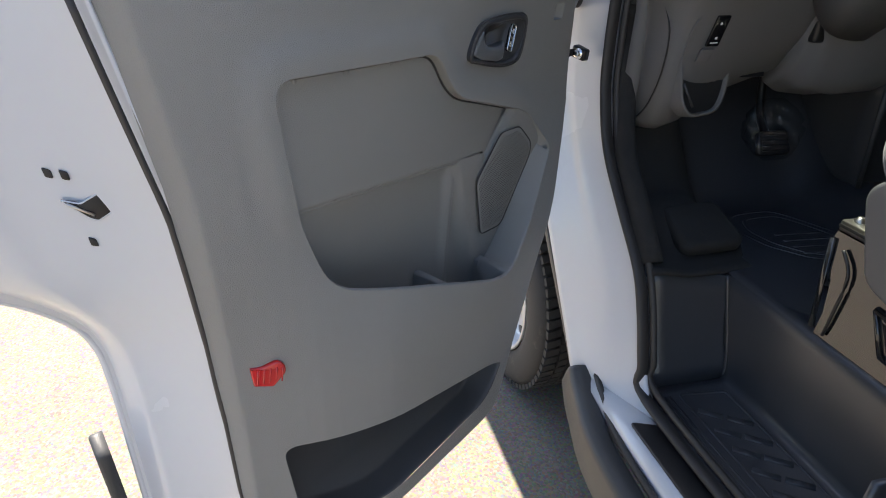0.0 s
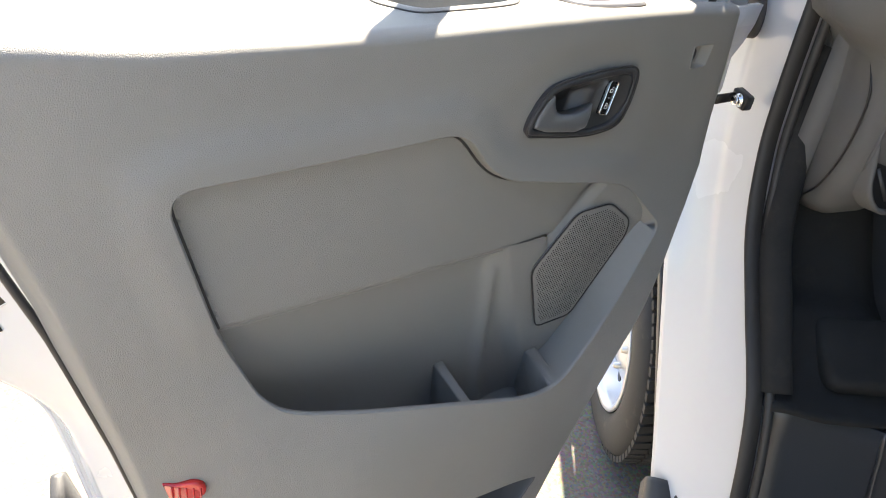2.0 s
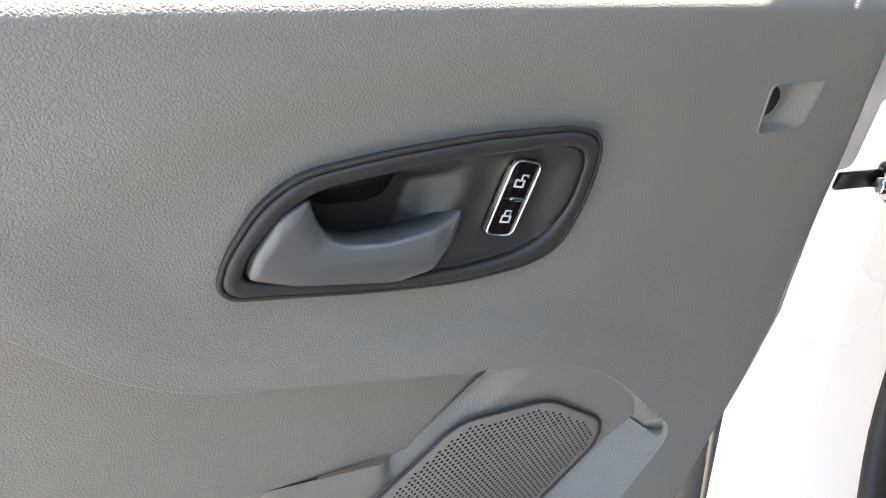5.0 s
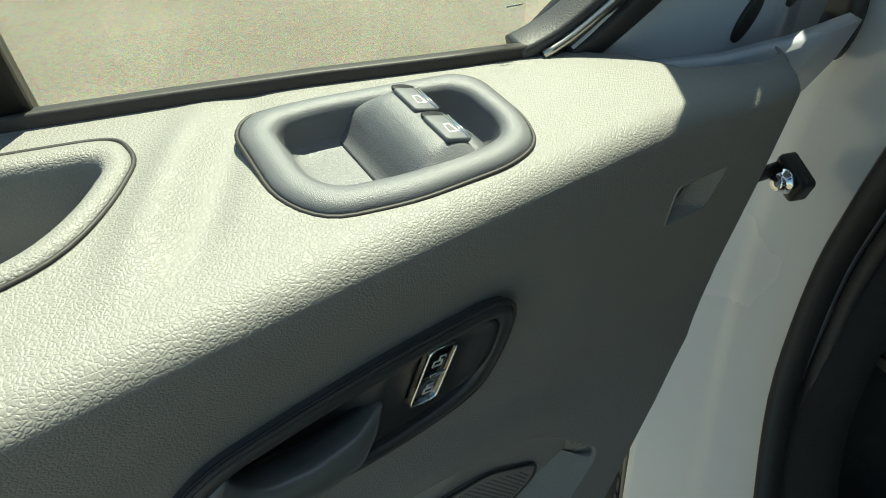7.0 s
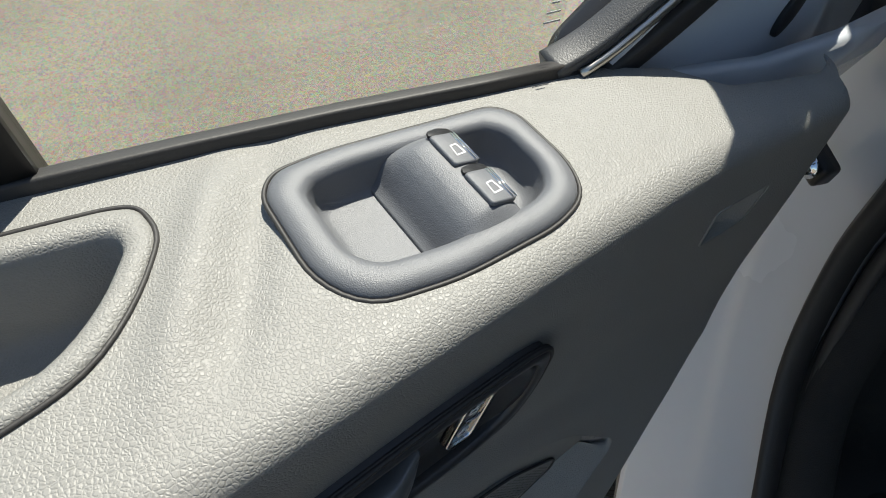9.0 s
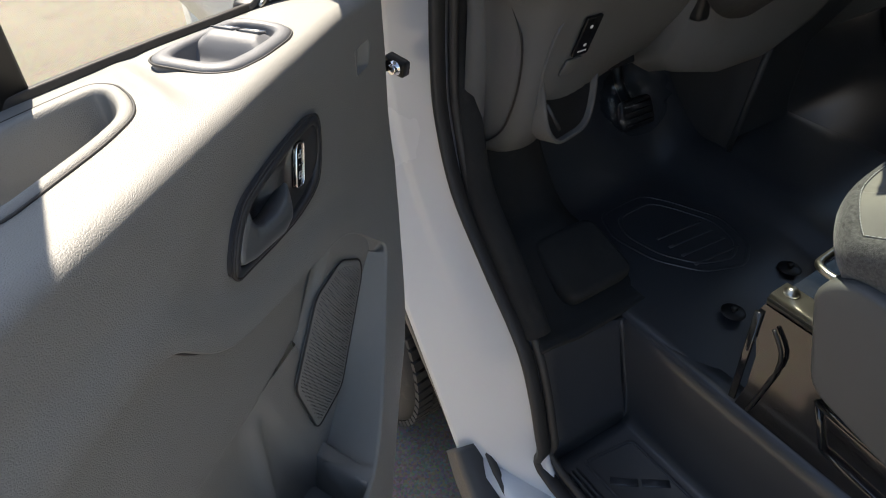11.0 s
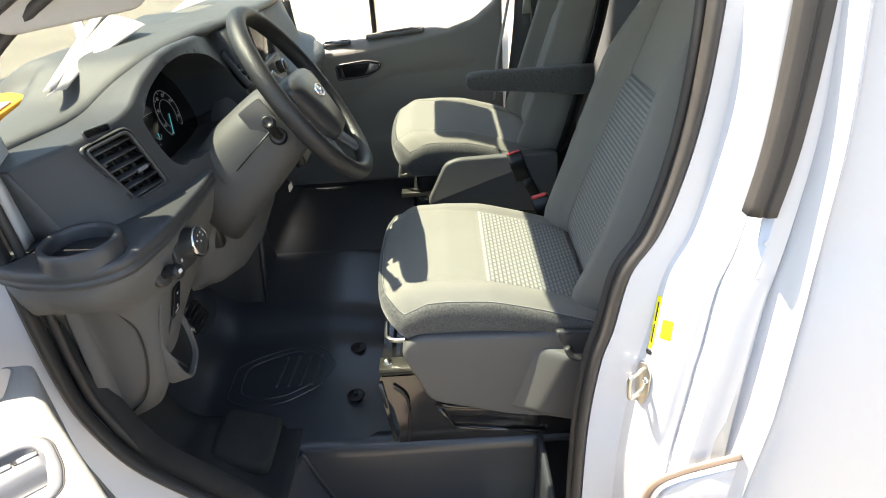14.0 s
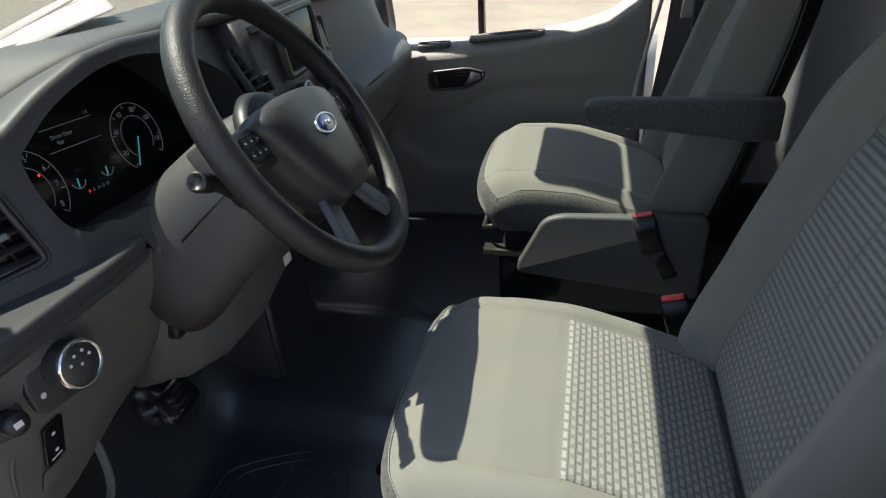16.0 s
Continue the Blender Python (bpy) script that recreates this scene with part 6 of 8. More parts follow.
# rounded body under the shelf and the lower panel
def under_body():
    P = {
        1.458: [(-1.08, 0.105), (-1.03, 0.092), (-0.955, 0.082), (-0.893, 0.112), (-0.866, 0.20), (-0.858, 0.33), (-0.857, 0.45), (-0.862, 0.515), (-1.0, 0.52), (-1.08, 0.40)],
        1.42: [(-1.08, 0.115), (-1.03, 0.10), (-0.958, 0.09), (-0.902, 0.122), (-0.872, 0.205), (-0.864, 0.33), (-0.864, 0.45), (-0.868, 0.523), (-1.0, 0.53), (-1.08, 0.40)],
        1.385: [(-1.08, 0.13), (-1.03, 0.116), (-0.968, 0.108), (-0.915, 0.14), (-0.882, 0.21), (-0.872, 0.33), (-0.873, 0.45), (-0.878, 0.53), (-1.0, 0.535), (-1.08, 0.40)],
        1.358: [(-1.085, 0.165), (-1.03, 0.155), (-0.975, 0.152), (-0.928, 0.172), (-0.896, 0.218), (-0.884, 0.33), (-0.886, 0.45), (-0.89, 0.533), (-1.0, 0.538), (-1.08, 0.40)],
        1.335: [(-1.085, 0.180), (-1.03, 0.176), (-0.982, 0.177), (-0.938, 0.19), (-0.907, 0.228), (-0.893, 0.33), (-0.894, 0.45), (-0.90, 0.535), (-1.0, 0.54), (-1.08, 0.40)],
        1.27: [(-1.082, 0.183), (-1.03, 0.182), (-0.99, 0.184), (-0.952, 0.194), (-0.926, 0.228), (-0.915, 0.33), (-0.918, 0.45), (-0.93, 0.538), (-1.0, 0.55), (-1.08, 0.40)],
        1.19: [(-1.08, 0.186), (-1.035, 0.185), (-1.0, 0.187), (-0.962, 0.196), (-0.940, 0.228), (-0.945, 0.33), (-0.965, 0.45), (-0.985, 0.55), (-1.03, 0.56), (-1.08, 0.40)],
        1.12: [(-1.08, 0.19), (-1.045, 0.19), (-1.01, 0.192), (-0.975, 0.20), (-0.953, 0.228), (-0.963, 0.30), (-1.0, 0.36), (-1.03, 0.40), (-1.06, 0.40), (-1.08, 0.35)],
        1.06: [(-1.08, 0.195), (-1.06, 0.195), (-1.035, 0.197), (-0.995, 0.21), (-0.985, 0.24), (-0.995, 0.28), (-1.03, 0.32), (-1.06, 0.33), (-1.075, 0.33), (-1.08, 0.30)],
        1.035: [(-1.08, 0.2), (-1.065, 0.2), (-1.05, 0.205), (-1.03, 0.22), (-1.02, 0.24), (-1.03, 0.26), (-1.05, 0.28), (-1.06, 0.29), (-1.075, 0.29), (-1.08, 0.27)],
    }
    zs = sorted(P, reverse=True)
    rings = []
    for z in zs:
        rings.append([Vector(p) for p in smooth_line([(x, y, z) for x, y in P[z]], 5, closed=True)])
    return loft(rings, True, True)


lower = part("lower_panel", under_body(), M_DASH, dash, "mid grey lower dashboard panel")
part("seam", tube(smooth_line([(-0.985, 0.178, 1.345), (-0.955, 0.188, 1.28), (-0.962, 0.192, 1.19), (-0.99, 0.19, 1.11), (-1.04, 0.195, 1.06)], 5), 0.0022, 6), M_BLACK, lower)
part("seam_edge", tube(smooth_line([(-0.905, 0.232, 1.345), (-0.912, 0.244, 1.332), (-0.917, 0.225, 1.30), (-0.933, 0.222, 1.24), (-0.945, 0.225, 1.16)], 5), 0.003, 6), M_DASH, lower)
# light switch, adjuster and the two-button plate
FX = (0.06, 1, -0.02)
LSM = plane_m((-0.8695, 0.29, 1.402), FX, (-0.14, 0, 1)) @ Matrix.Scale(1.28, 4)
plate = part("light_switch", slab(rounded([(-0.034, -0.030), (0.02, -0.036), (0.033, -0.008), (0.030, 0.034), (-0.012, 0.032), (-0.035, 0.008)], 0.014, 4), LSM, 0.006, 0.002), M_BEZEL, lower)
part("dial", lathe([(0, 0.026), (0.019, 0.026), (0.022, 0.023), (0.023, 0.010), (0.024, 0.0)], LSM @ Matrix.Translation((0.008, 0.001, 0.004)), 30), M_BEZEL, plate)
part("dial_ring", lathe([(0.0205, 0.0255), (0.0225, 0.027), (0.0245, 0.0245), (0.0245, 0.021), (0.0215, 0.021)], LSM @ Matrix.Translation((0.008, 0.001, 0.004)), 30), M_CHROME, plate, "chrome dial ring")
for a, r in ((0.4, 0.012), (1.1, 0.013), (1.9, 0.012), (2.7, 0.012), (0.2, 0.0)):
    part("dial_mark", disc(LSM @ Matrix.Translation((0.008 + r * math.cos(a), 0.001 + r * math.sin(a), 0.030)), 0.0018, 0.0004, 0.0001, 8), M_MARK, plate)
part("fog_mark", disc(LSM @ Matrix.Translation((-0.023, -0.012, 0.006)), 0.003, 0.0005, 0.0001, 10), M_MARK, plate)
ADM = plane_m((-0.884, 0.2155, 1.388), (0.25, 1, 0), (-0.2, 0, 1)) @ Matrix.Scale(1.2, 4)
adj = part("mirror_adjuster", disc(ADM @ Matrix.Translation((0, 0, -0.004)), 0.022, 0.010, 0.004), M_BEZEL, lower)
part("stick", lathe([(0, 0.03), (0.010, 0.03), (0.0125, 0.026), (0.012, 0.016), (0.009, 0.008), (0.012, 0.0)], ADM @ Matrix.Translation((0.002, 0, 0.004)), 20), M_BLACK, adj)
for a in (0.6, 1.5, 2.4):
    part("adjuster_mark", disc(ADM @ Matrix.Translation((0.017 * math.cos(a), 0.017 * math.sin(a), 0.006)), 0.0018, 0.0005, 0.0001, 8), M_MARK, adj)
part("adjuster_mark", slab([(-0.004, -0.003), (0.004, -0.003), (0.004, 0.003), (-0.004, 0.003)], ADM @ Matrix.Translation((0.002, 0, 0.034)), 0.0004, 0.0001), M_MARK, adj)
BPM = plane_m((-0.9105, 0.278, 1.287), (0.03, 1, 0.04), (0.30, 0.06, 1))
btn = part("button_plate", slab(rounded([(-0.019, -0.035), (0.013, -0.035), (0.019, 0.035), (-0.013, 0.035)], 0.003, 2), BPM, 0.005, 0.0015), M_GLOSS, lower)
for y in (-0.015, 0.018):
    part("button_mark", disc(BPM @ Matrix.Translation((0.0, y, 0.005)), 0.0032, 0.0005, 0.0001, 10), M_MARK, btn)
part("button_mark", slab([(-0.010, -0.0015), (0.008, -0.0015), (0.008, 0.0015), (-0.010, 0.0015)], BPM @ Matrix.Translation((-0.001, -0.026, 0.005)), 0.0004, 0.0001), M_MARK, btn)
part("blank_cap", slab(rounded([(-0.020, -0.015), (0.012, -0.016), (0.018, 0.015), (-0.015, 0.015)], 0.003, 2), plane_m((-0.9285, 0.272, 1.232), (0.03, 1, 0.04), (0.32, 0.06, 1)), 0.004, 0.0015), M_DASH, lower)
# open cubby with a thick rim
CBM = plane_m((-0.945, 0.292, 1.145), (-0.16, 1, 0), (-0.22, 0, 1))
CB = rounded([(-0.066, 0.066), (-0.060, -0.020), (-0.035, -0.055), (0.05, -0.050), (0.074, 0.0), (0.084, 0.076)], [0.005, 0.03, 0.03, 0.04, 0.03, 0.005], 4)
cub = part("cubby", loft([[CBM @ Vector((x, y, z)) for x, y in inset(CB, k)] for k, z in ((-0.005, -0.03), (-0.005, 0.006), (-0.003, 0.011), (0.001, 0.012), (0.0035, 0.009), (0.005, -0.004))], True, False), M_DASH, lower, "open grey storage cubby")
# black sheet near the mouth imitates the shade of the cubby's depth
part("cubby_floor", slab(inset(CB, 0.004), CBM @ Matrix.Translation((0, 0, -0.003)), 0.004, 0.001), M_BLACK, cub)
part("cubby_divider", bar(CBM @ Vector((-0.05, 0.02, 0.002)), CBM @ Vector((-0.02, -0.035, 0.002)), 0.004, 0.006, 0.001), M_TRIMD, cub)
part("obd_port", slab(rounded([(-0.04, -0.012), (0.03, -0.012), (0.04, 0.012), (-0.03, 0.012)], 0.003, 2), plane_m((-0.985, 0.46, 1.175), (0, 1, 0), (-0.7, 0, 0.7)), 0.004, 0.001), M_BLACK, lower)


# knee bolster below the column, sweeping to the middle
def bolster():
    secs = []
    for y, xb, zb, xf, zf, xt, zt in ((0.52, -1.02, 1.17, -0.935, 1.20, -0.885, 1.40), (0.56, -1.02, 1.145, -0.91, 1.165, -0.87, 1.36), (0.64, -1.02, 1.135, -0.885, 1.15, -0.845, 1.34), (0.74, -1.03, 1.14, -0.865, 1.165, -0.82, 1.36), (0.82, -1.03, 1.17, -0.845, 1.22, -0.80, 1.42), (0.88, -1.03, 1.24, -0.84, 1.30, -0.80, 1.47), (0.92, -1.03, 1.33, -0.86, 1.38, -0.82, 1.5)):
        secs.append([Vector(p) for p in smooth_line([(xb, y, zb), (lerp(xb, xf, 0.6), y, zb - 0.004), (xf, y, zf), (lerp(xf, xt, 0.5) + 0.012, y, lerp(zf, zt, 0.5)), (xt, y, zt), (xt - 0.15, y, zt + 0.06)], 4, closed=True)])
    out = []
    for k in range(len(secs) - 1):
        for s in range(4):
            out.append([secs[k][i].lerp(secs[k + 1][i], s / 4) for i in range(len(secs[0]))])
    return loft(out + [secs[-1]], True, True)


part("knee_bolster", bolster(), M_DASH, dash, "grey knee bolster under the column")
part("console_side", sheet(lambda t, d: (lerp(-0.962, -0.885, t) - 0.30 * d, lerp(0.905, 0.785, t) + 0.02 * d, lerp(0.785, 1.16, t)), span(0, 1, 10), span(0, 1, 6), 0.012), M_TRIMD, dash)
part("console_edge", tube([(-0.960, 0.902, 0.79), (-0.921, 0.843, 0.98), (-0.885, 0.786, 1.155)], 0.007, 8), M_TRIMD, dash)
# solid black block stands in for the shade of the slot beside the column
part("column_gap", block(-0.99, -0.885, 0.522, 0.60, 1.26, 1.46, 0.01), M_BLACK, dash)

# instrument cluster
CLM = plane_m((-1.018, 0.640, 1.531), (0, 1, -0.08), (-0.25, 0, 1))
cluster = thing("instrument_cluster", "lit instrument cluster behind a clear lens", "instruments")
part("face", slab(rounded([(-0.25, -0.12), (0.26, -0.12), (0.25, 0.15), (-0.04, 0.15), (-0.15, 0.10), (-0.25, 0.065)], 0.03, 5), CLM, 0.006, 0.002), M_GLOSS, cluster)


def dial(cx, cy, r, a0, a1, needle, nums):
    c = CLM @ Matrix.Translation((cx, cy, 0.0066))
    arc = [c @ Vector((r * math.cos(a), r * math.sin(a), 0.0005)) for a in span(a0, a1, 30)]
    d = part("dial_arc", tube(arc, 0.0006, 5), M_DIAL, cluster)
    for k in range(9):
        a = lerp(a0, a1, k / 8)
        part("tick", tube([c @ Vector((0.86 * r * math.cos(a), 0.86 * r * math.sin(a), 0.0005)), c @ Vector((0.95 * r * math.cos(a), 0.95 * r * math.sin(a), 0.0005))], 0.0007, 4), M_DIAL, d)
    part("inner_ring", tube([c @ Vector((0.62 * r * math.cos(a), 0.62 * r * math.sin(a), 0.0004)) for a in span(a0, a1, 24)], 0.0005, 4), M_DIAL, d)
    part("needle", tube([c @ Vector((0, 0, 0.001)), c @ Vector((0.9 * r * math.cos(needle), 0.9 * r * math.sin(needle), 0.001))], 0.0012, 5), M_NEEDLE, d)
    for txt, a, q in nums:
        cu = bpy.data.curves.new("num", "FONT")
        cu.body, cu.size, cu.align_x, cu.align_y = txt, 0.012, "CENTER", "CENTER"
        me = bpy.data.meshes.new_from_object(bpy.data.objects.new("tmp", cu))
        o = part("numeral", me, M_DIAL, d)
        o.matrix_world = c @ Matrix.Translation((q * r * math.cos(a), q * r * math.sin(a), 0.0006))


def words(txt, size, m, material, parent, name="lettering"):
    cu = bpy.data.curves.new("txt", "FONT")
    cu.body, cu.size, cu.align_x, cu.align_y = txt, size, "CENTER", "CENTER"
    me = bpy.data.meshes.new_from_object(bpy.data.objects.new("tmp", cu))
    return part(name, me, material, parent, m=parent.matrix_world.inverted() @ m)


dial(0.085, 0.013, 0.058, 4.1, -0.75, 4.2, [("20", 3.55, 0.8), ("40", 2.75, 0.8), ("60", 2.0, 0.8), ("80", 1.25, 0.8), ("100", 0.55, 0.8), ("120", -0.35, 0.8)])
dial(-0.163, -0.005, 0.064, 4.1, -0.75, 4.0, [("5", 1.15, 0.8), ("6", 0.55, 0.8), ("7", 0.0, 0.8), ("8", -0.6, 0.8)])
part("red_lamp", disc(CLM @ Matrix.Translation((-0.133, 0.015, 0.0066)), 0.0022, 0.0008, 0.0002, 10), M_REDLAMP, cluster)
for x in (-0.075, -0.012):
    part("fuel_arc", tube([CLM @ Vector((x + 0.014 * math.cos(a), -0.012 + 0.014 * math.sin(a), 0.007)) for a in span(3.4, 6.0, 10)], 0.0007, 4), M_DIAL, cluster)
    part("fuel_needle", tube([CLM @ Vector((x, -0.010, 0.0072)), CLM @ Vector((x - 0.003, -0.024, 0.0072))], 0.001, 4), M_NEEDLE, cluster)
words("P", 0.0085, CLM @ Matrix.Translation((-0.064, -0.036, 0.0068)), M_REDLAMP, cluster)
for k, ch in enumerate("RNDM"):
    words(ch, 0.008, CLM @ Matrix.Translation((-0.054 + 0.010 * k, -0.036, 0.0068)), M_DIAL, cluster)
words("Driver Door", 0.0085, CLM @ Matrix.Translation((-0.062, 0.056, 0.0068)), M_DIAL, cluster)
words("Ajar", 0.0085, CLM @ Matrix.Translation((-0.070, 0.047, 0.0068)), M_DIAL, cluster)
for y in (0.070, 0.036):
    part("rule", slab([(-0.098, -0.0004), (0.010, -0.0004), (0.010, 0.0004), (-0.098, 0.0004)], CLM @ Matrix.Translation((0, y, 0.0066)), 0.0003, 0.0001), M_DIAL, cluster)
words("110", 0.007, CLM @ Matrix.Translation((0.0, 0.077, 0.0068)), M_DIAL, cluster)

# ---- steering column and wheel ----
AX = Vector((math.cos(0.56) * math.cos(0.113), math.cos(0.56) * math.sin(0.113), math.sin(0.56)))
WC = Vector((-0.647, 0.622, 1.592))
column = thing("steering_column", "dark grey steering column shroud with a stalk", "steering column")
SW_X = Vector((0, 0, 1)).cross(AX).normalized()
SW_Y = AX.cross(SW_X)
SW_X, SW_Y = SW_X * math.cos(0.14) - SW_Y * math.sin(0.14), SW_Y * math.cos(0.14) + SW_X * math.sin(0.14)


def at_wheel(a, b, c):
    """x to the right rim, y to the top rim, z to the driver."""
    return WC + SW_X * a + SW_Y * b + AX * c


def shroud():
    rings = []
    for c, w, h, dy in ((-0.045, 0.060, 0.062, -0.005), (-0.055, 0.085, 0.080, -0.008), (-0.09, 0.098, 0.088, -0.012), (-0.14, 0.104, 0.094, -0.02), (-0.20, 0.108, 0.10, -0.03), (-0.27, 0.108, 0.10, -0.045), (-0.34, 0.10, 0.095, -0.07)):
        rings.append([at_wheel(w * math.copysign(abs(math.cos(a)) ** 0.75, math.cos(a)), dy + h * math.copysign(abs(math.sin(a)) ** 0.75, math.sin(a)), c) for a in span(0, 2 * math.pi * 31 / 32, 32)])
    return loft(rings, True, True)


part("shroud", shroud(), M_DASHTOP, column)
part("shroud_seam", tube([at_wheel(-0.106, -0.005, -0.06), at_wheel(-0.116, -0.03, -0.20)], 0.002, 6), M_BLACK, column)
part("collar", lathe([(0.055, -0.02), (0.08, -0.03), (0.088, -0.045), (0.08, -0.058)], plane_m(WC, SW_X, SW_Y), 36), M_BLACK, column)
part("lever_cover", slab(rounded([(-0.03, -0.03), (0.03, -0.034), (0.03, 0.03), (-0.03, 0.03)], 0.008, 3), plane_m(at_wheel(-0.095, 0.03, -0.09), AX, SW_Y), 0.004, 0.001), M_DASH, column)
stalk = part("stalk", tube(smooth_line([at_wheel(-0.085, -0.03, -0.085), at_wheel(-0.125, -0.020, -0.075), at_wheel(-0.165, -0.002, -0.06), at_wheel(-0.212, 0.010, -0.045)], 5), 0.0095, 12), M_BLACK, column, "black indicator stalk with a grey tip")
part("boss", lathe([(0, 0.02), (0.012, 0.018), (0.018, 0.01), (0.02, 0)], plane_m(at_wheel(-0.106, -0.028, -0.080), SW_Y, AX), 18), M_BEZEL, stalk)
part("tip", lathe([(0, 0.022), (0.008, 0.022), (0.0085, 0.024), (0.011, 0.024), (0.0128, 0.021), (0.0130, 0.012), (0.0122, 0.010), (0.0130, 0.008), (0.0130, -0.006), (0.010, -0.02)], look(at_wheel(-0.202, 0.008, -0.047), at_wheel(-0.3, 0.03, -0.02)) @ pose(0, 0, 0, 180), 20), M_BLACK, stalk)
part("stalk_mark", bar(at_wheel(-0.15, -0.001, -0.055), at_wheel(-0.175, 0.008, -0.048), 0.004, 0.0006, 0.0002), M_MARK, stalk)
part("key_tag", slab(rounded([(-0.008, -0.012), (0.010, -0.010), (0.008, 0.012), (-0.009, 0.010)], 0.002, 2), plane_m((-0.73, 0.64, 1.36), (0.3, 1, 0.2), (0.2, 0, 1)), 0.002, 0.0005), M_PAPER, column)

wheel = thing("steering_wheel", "black grained steering wheel with a blue oval badge", "steering wheel")
RIMR, GRIP = 0.2105, 0.0182
rim_line = [at_wheel(RIMR * math.cos(a), RIMR * math.sin(a), 0.0) for a in span(0, 2 * math.pi * 79 / 80, 80)]
part("rim", sweep(rim_line, circle(GRIP, 16, 1.12), True, up=AX), mat("wheel_leather", (0.02, 0.02, 0.021), 0.42, var=0.08, scale=10, bump=0.3, bump_scale=330, kind="grain"), wheel, "grained black rim")
HUB = rounded([(-0.128, 0.034), (-0.098, 0.049), (-0.04, 0.055), (0.04, 0.055), (0.098, 0.049), (0.128, 0.034), (0.104, -0.020), (0.078, -0.080), (0.052, -0.115), (-0.052, -0.115), (-0.078, -0.080), (-0.104, -0.020)], 0.025, 5)


def hub_mesh():
    m = plane_m(WC, SW_X, SW_Y)
    rings = [[m @ Vector((x * k, lerp(-0.02, y, k), z - 0.10 * max(0, abs(x * k) - 0.05) * (z > 0))) for x, y in HUB] for k, z in ((0.94, -0.045), (1.0, -0.015), (1.0, 0.004), (0.975, 0.015), (0.91, 0.0235), (0.80, 0.0285), (0.6, 0.0303), (0.35, 0.031), (0.1, 0.031))]
    return loft(rings, True, True)


hub = part("airbag_cover", hub_mesh(), M_BEZEL, wheel, "dark grained airbag cover")
BM = plane_m(at_wheel(0.0, -0.010, 0.0305), SW_X, SW_Y)
badge = part("badge", slab([(0.031 * math.cos(a), 0.0145 * math.sin(a)) for a in span(0, 2 * math.pi * 31 / 32, 32)], BM, 0.003, 0.0012), M_BLUE, hub, "blue oval badge with a bright rim")
part("badge_rim", frame_ring([(0.033 * math.cos(a), 0.016 * math.sin(a)) for a in span(0, 2 * math.pi * 31 / 32, 32)], [(0.0295 * math.cos(a), 0.013 * math.sin(a)) for a in span(0, 2 * math.pi * 31 / 32, 32)], BM, 0.0038, 0.0006), M_CHROME, badge)
part("badge_mark", tube(smooth_line([BM @ Vector((x, y, 0.0034)) for x, y in ((-0.016, -0.002), (-0.010, 0.004), (-0.004, -0.003), (0.002, 0.003), (0.008, -0.003), (0.015, 0.003))], 4), 0.0011, 5), M_CHROME, badge)


def spoke(pts, w0, w1, t):
    rings = []
    n = len(pts)
    for k, p in enumerate(pts):
        q = Vector(pts[min(k + 1, n - 1)]) - Vector(pts[max(k - 1, 0)])
        d = q.normalized()
        s = d.cross(Vector((0, 0, 1))).normalized()
        w = lerp(w0, w1, k / (n - 1))
        rings.append([at_wheel(*(Vector(p) + s * x + Vector((0, 0, z)))) for x, z in rounded([(-w, -t), (w, -t), (w, t), (-w, t)], t * 0.8, 3)])
    return loft(rings, True, True)


for sx in (-1, 1):
    part("spoke", spoke([(sx * 0.075, 0.010, -0.012), (sx * 0.12, 0.010, -0.016), (sx * 0.165, 0.010, -0.01), (sx * 0.205, 0.010, 0.0)], 0.030, 0.026, 0.010), M_BEZEL, wheel)
    pad = part("button_pad", slab(rounded([(-0.028, -0.018), (0.028, -0.02), (0.026, 0.02), (-0.024, 0.018)], 0.006, 3), plane_m(at_wheel(sx * 0.148, 0.010, -0.006), SW_X, SW_Y), 0.007, 0.002), M_BLACK, wheel)
    for i in (-1, 0, 1):
        for j in (-1, 1):
            part("button", slab(rounded([(-0.006, -0.0055), (0.006, -0.0055), (0.006, 0.0055), (-0.006, 0.0055)], 0.0015, 2), plane_m(at_wheel(sx * 0.148 + 0.016 * i, 0.010 + 0.0085 * j, 0.001), SW_X, SW_Y), 0.003, 0.0008), M_BEZEL, pad)
            part("button_mark", slab([(-0.002, -0.0012), (0.002, -0.0012), (0.002, 0.0012), (-0.002, 0.0012)], plane_m(at_wheel(sx * 0.148 + 0.016 * i, 0.010 + 0.0085 * j, 0.004), SW_X, SW_Y), 0.0003, 0.0001), M_MARK, pad)
    part("lower_spoke", spoke([(sx * 0.045, -0.08, -0.015), (sx * 0.06, -0.12, -0.012), (sx * 0.085, -0.165, -0.006), (sx * 0.10, -0.188, 0.0)], 0.016, 0.020, 0.007), M_SATIN, wheel, "satin grey lower spoke")

# ---- centre of the dashboard ----
stack = thing("centre_stack", "dark centre stack with screen, vents, knobs and gear lever", "centre console")


def stack_body():
    rings = []
    for z, x, y0, y1 in ((1.69, -0.885, 0.90, 1.25), (1.62, -0.862, 0.895, 1.255), (1.50, -0.835, 0.90, 1.25), (1.40, -0.80, 0.905, 1.24), (1.33, -0.80, 0.91, 1.22), (1.24, -0.90, 0.90, 1.2), (1.05, -0.99, 0.89, 1.18), (0.90, -0.985, 0.885, 1.18), (0.80, -0.965, 0.882, 1.19)):
        rings.append([Vector((px, py, z)) for px, py in rounded([(x, y0), (x, y1), (-1.25, y1 + 0.03), (-1.25, y0 - 0.0)], 0.02, 4)])
    return loft(rings, True, True)


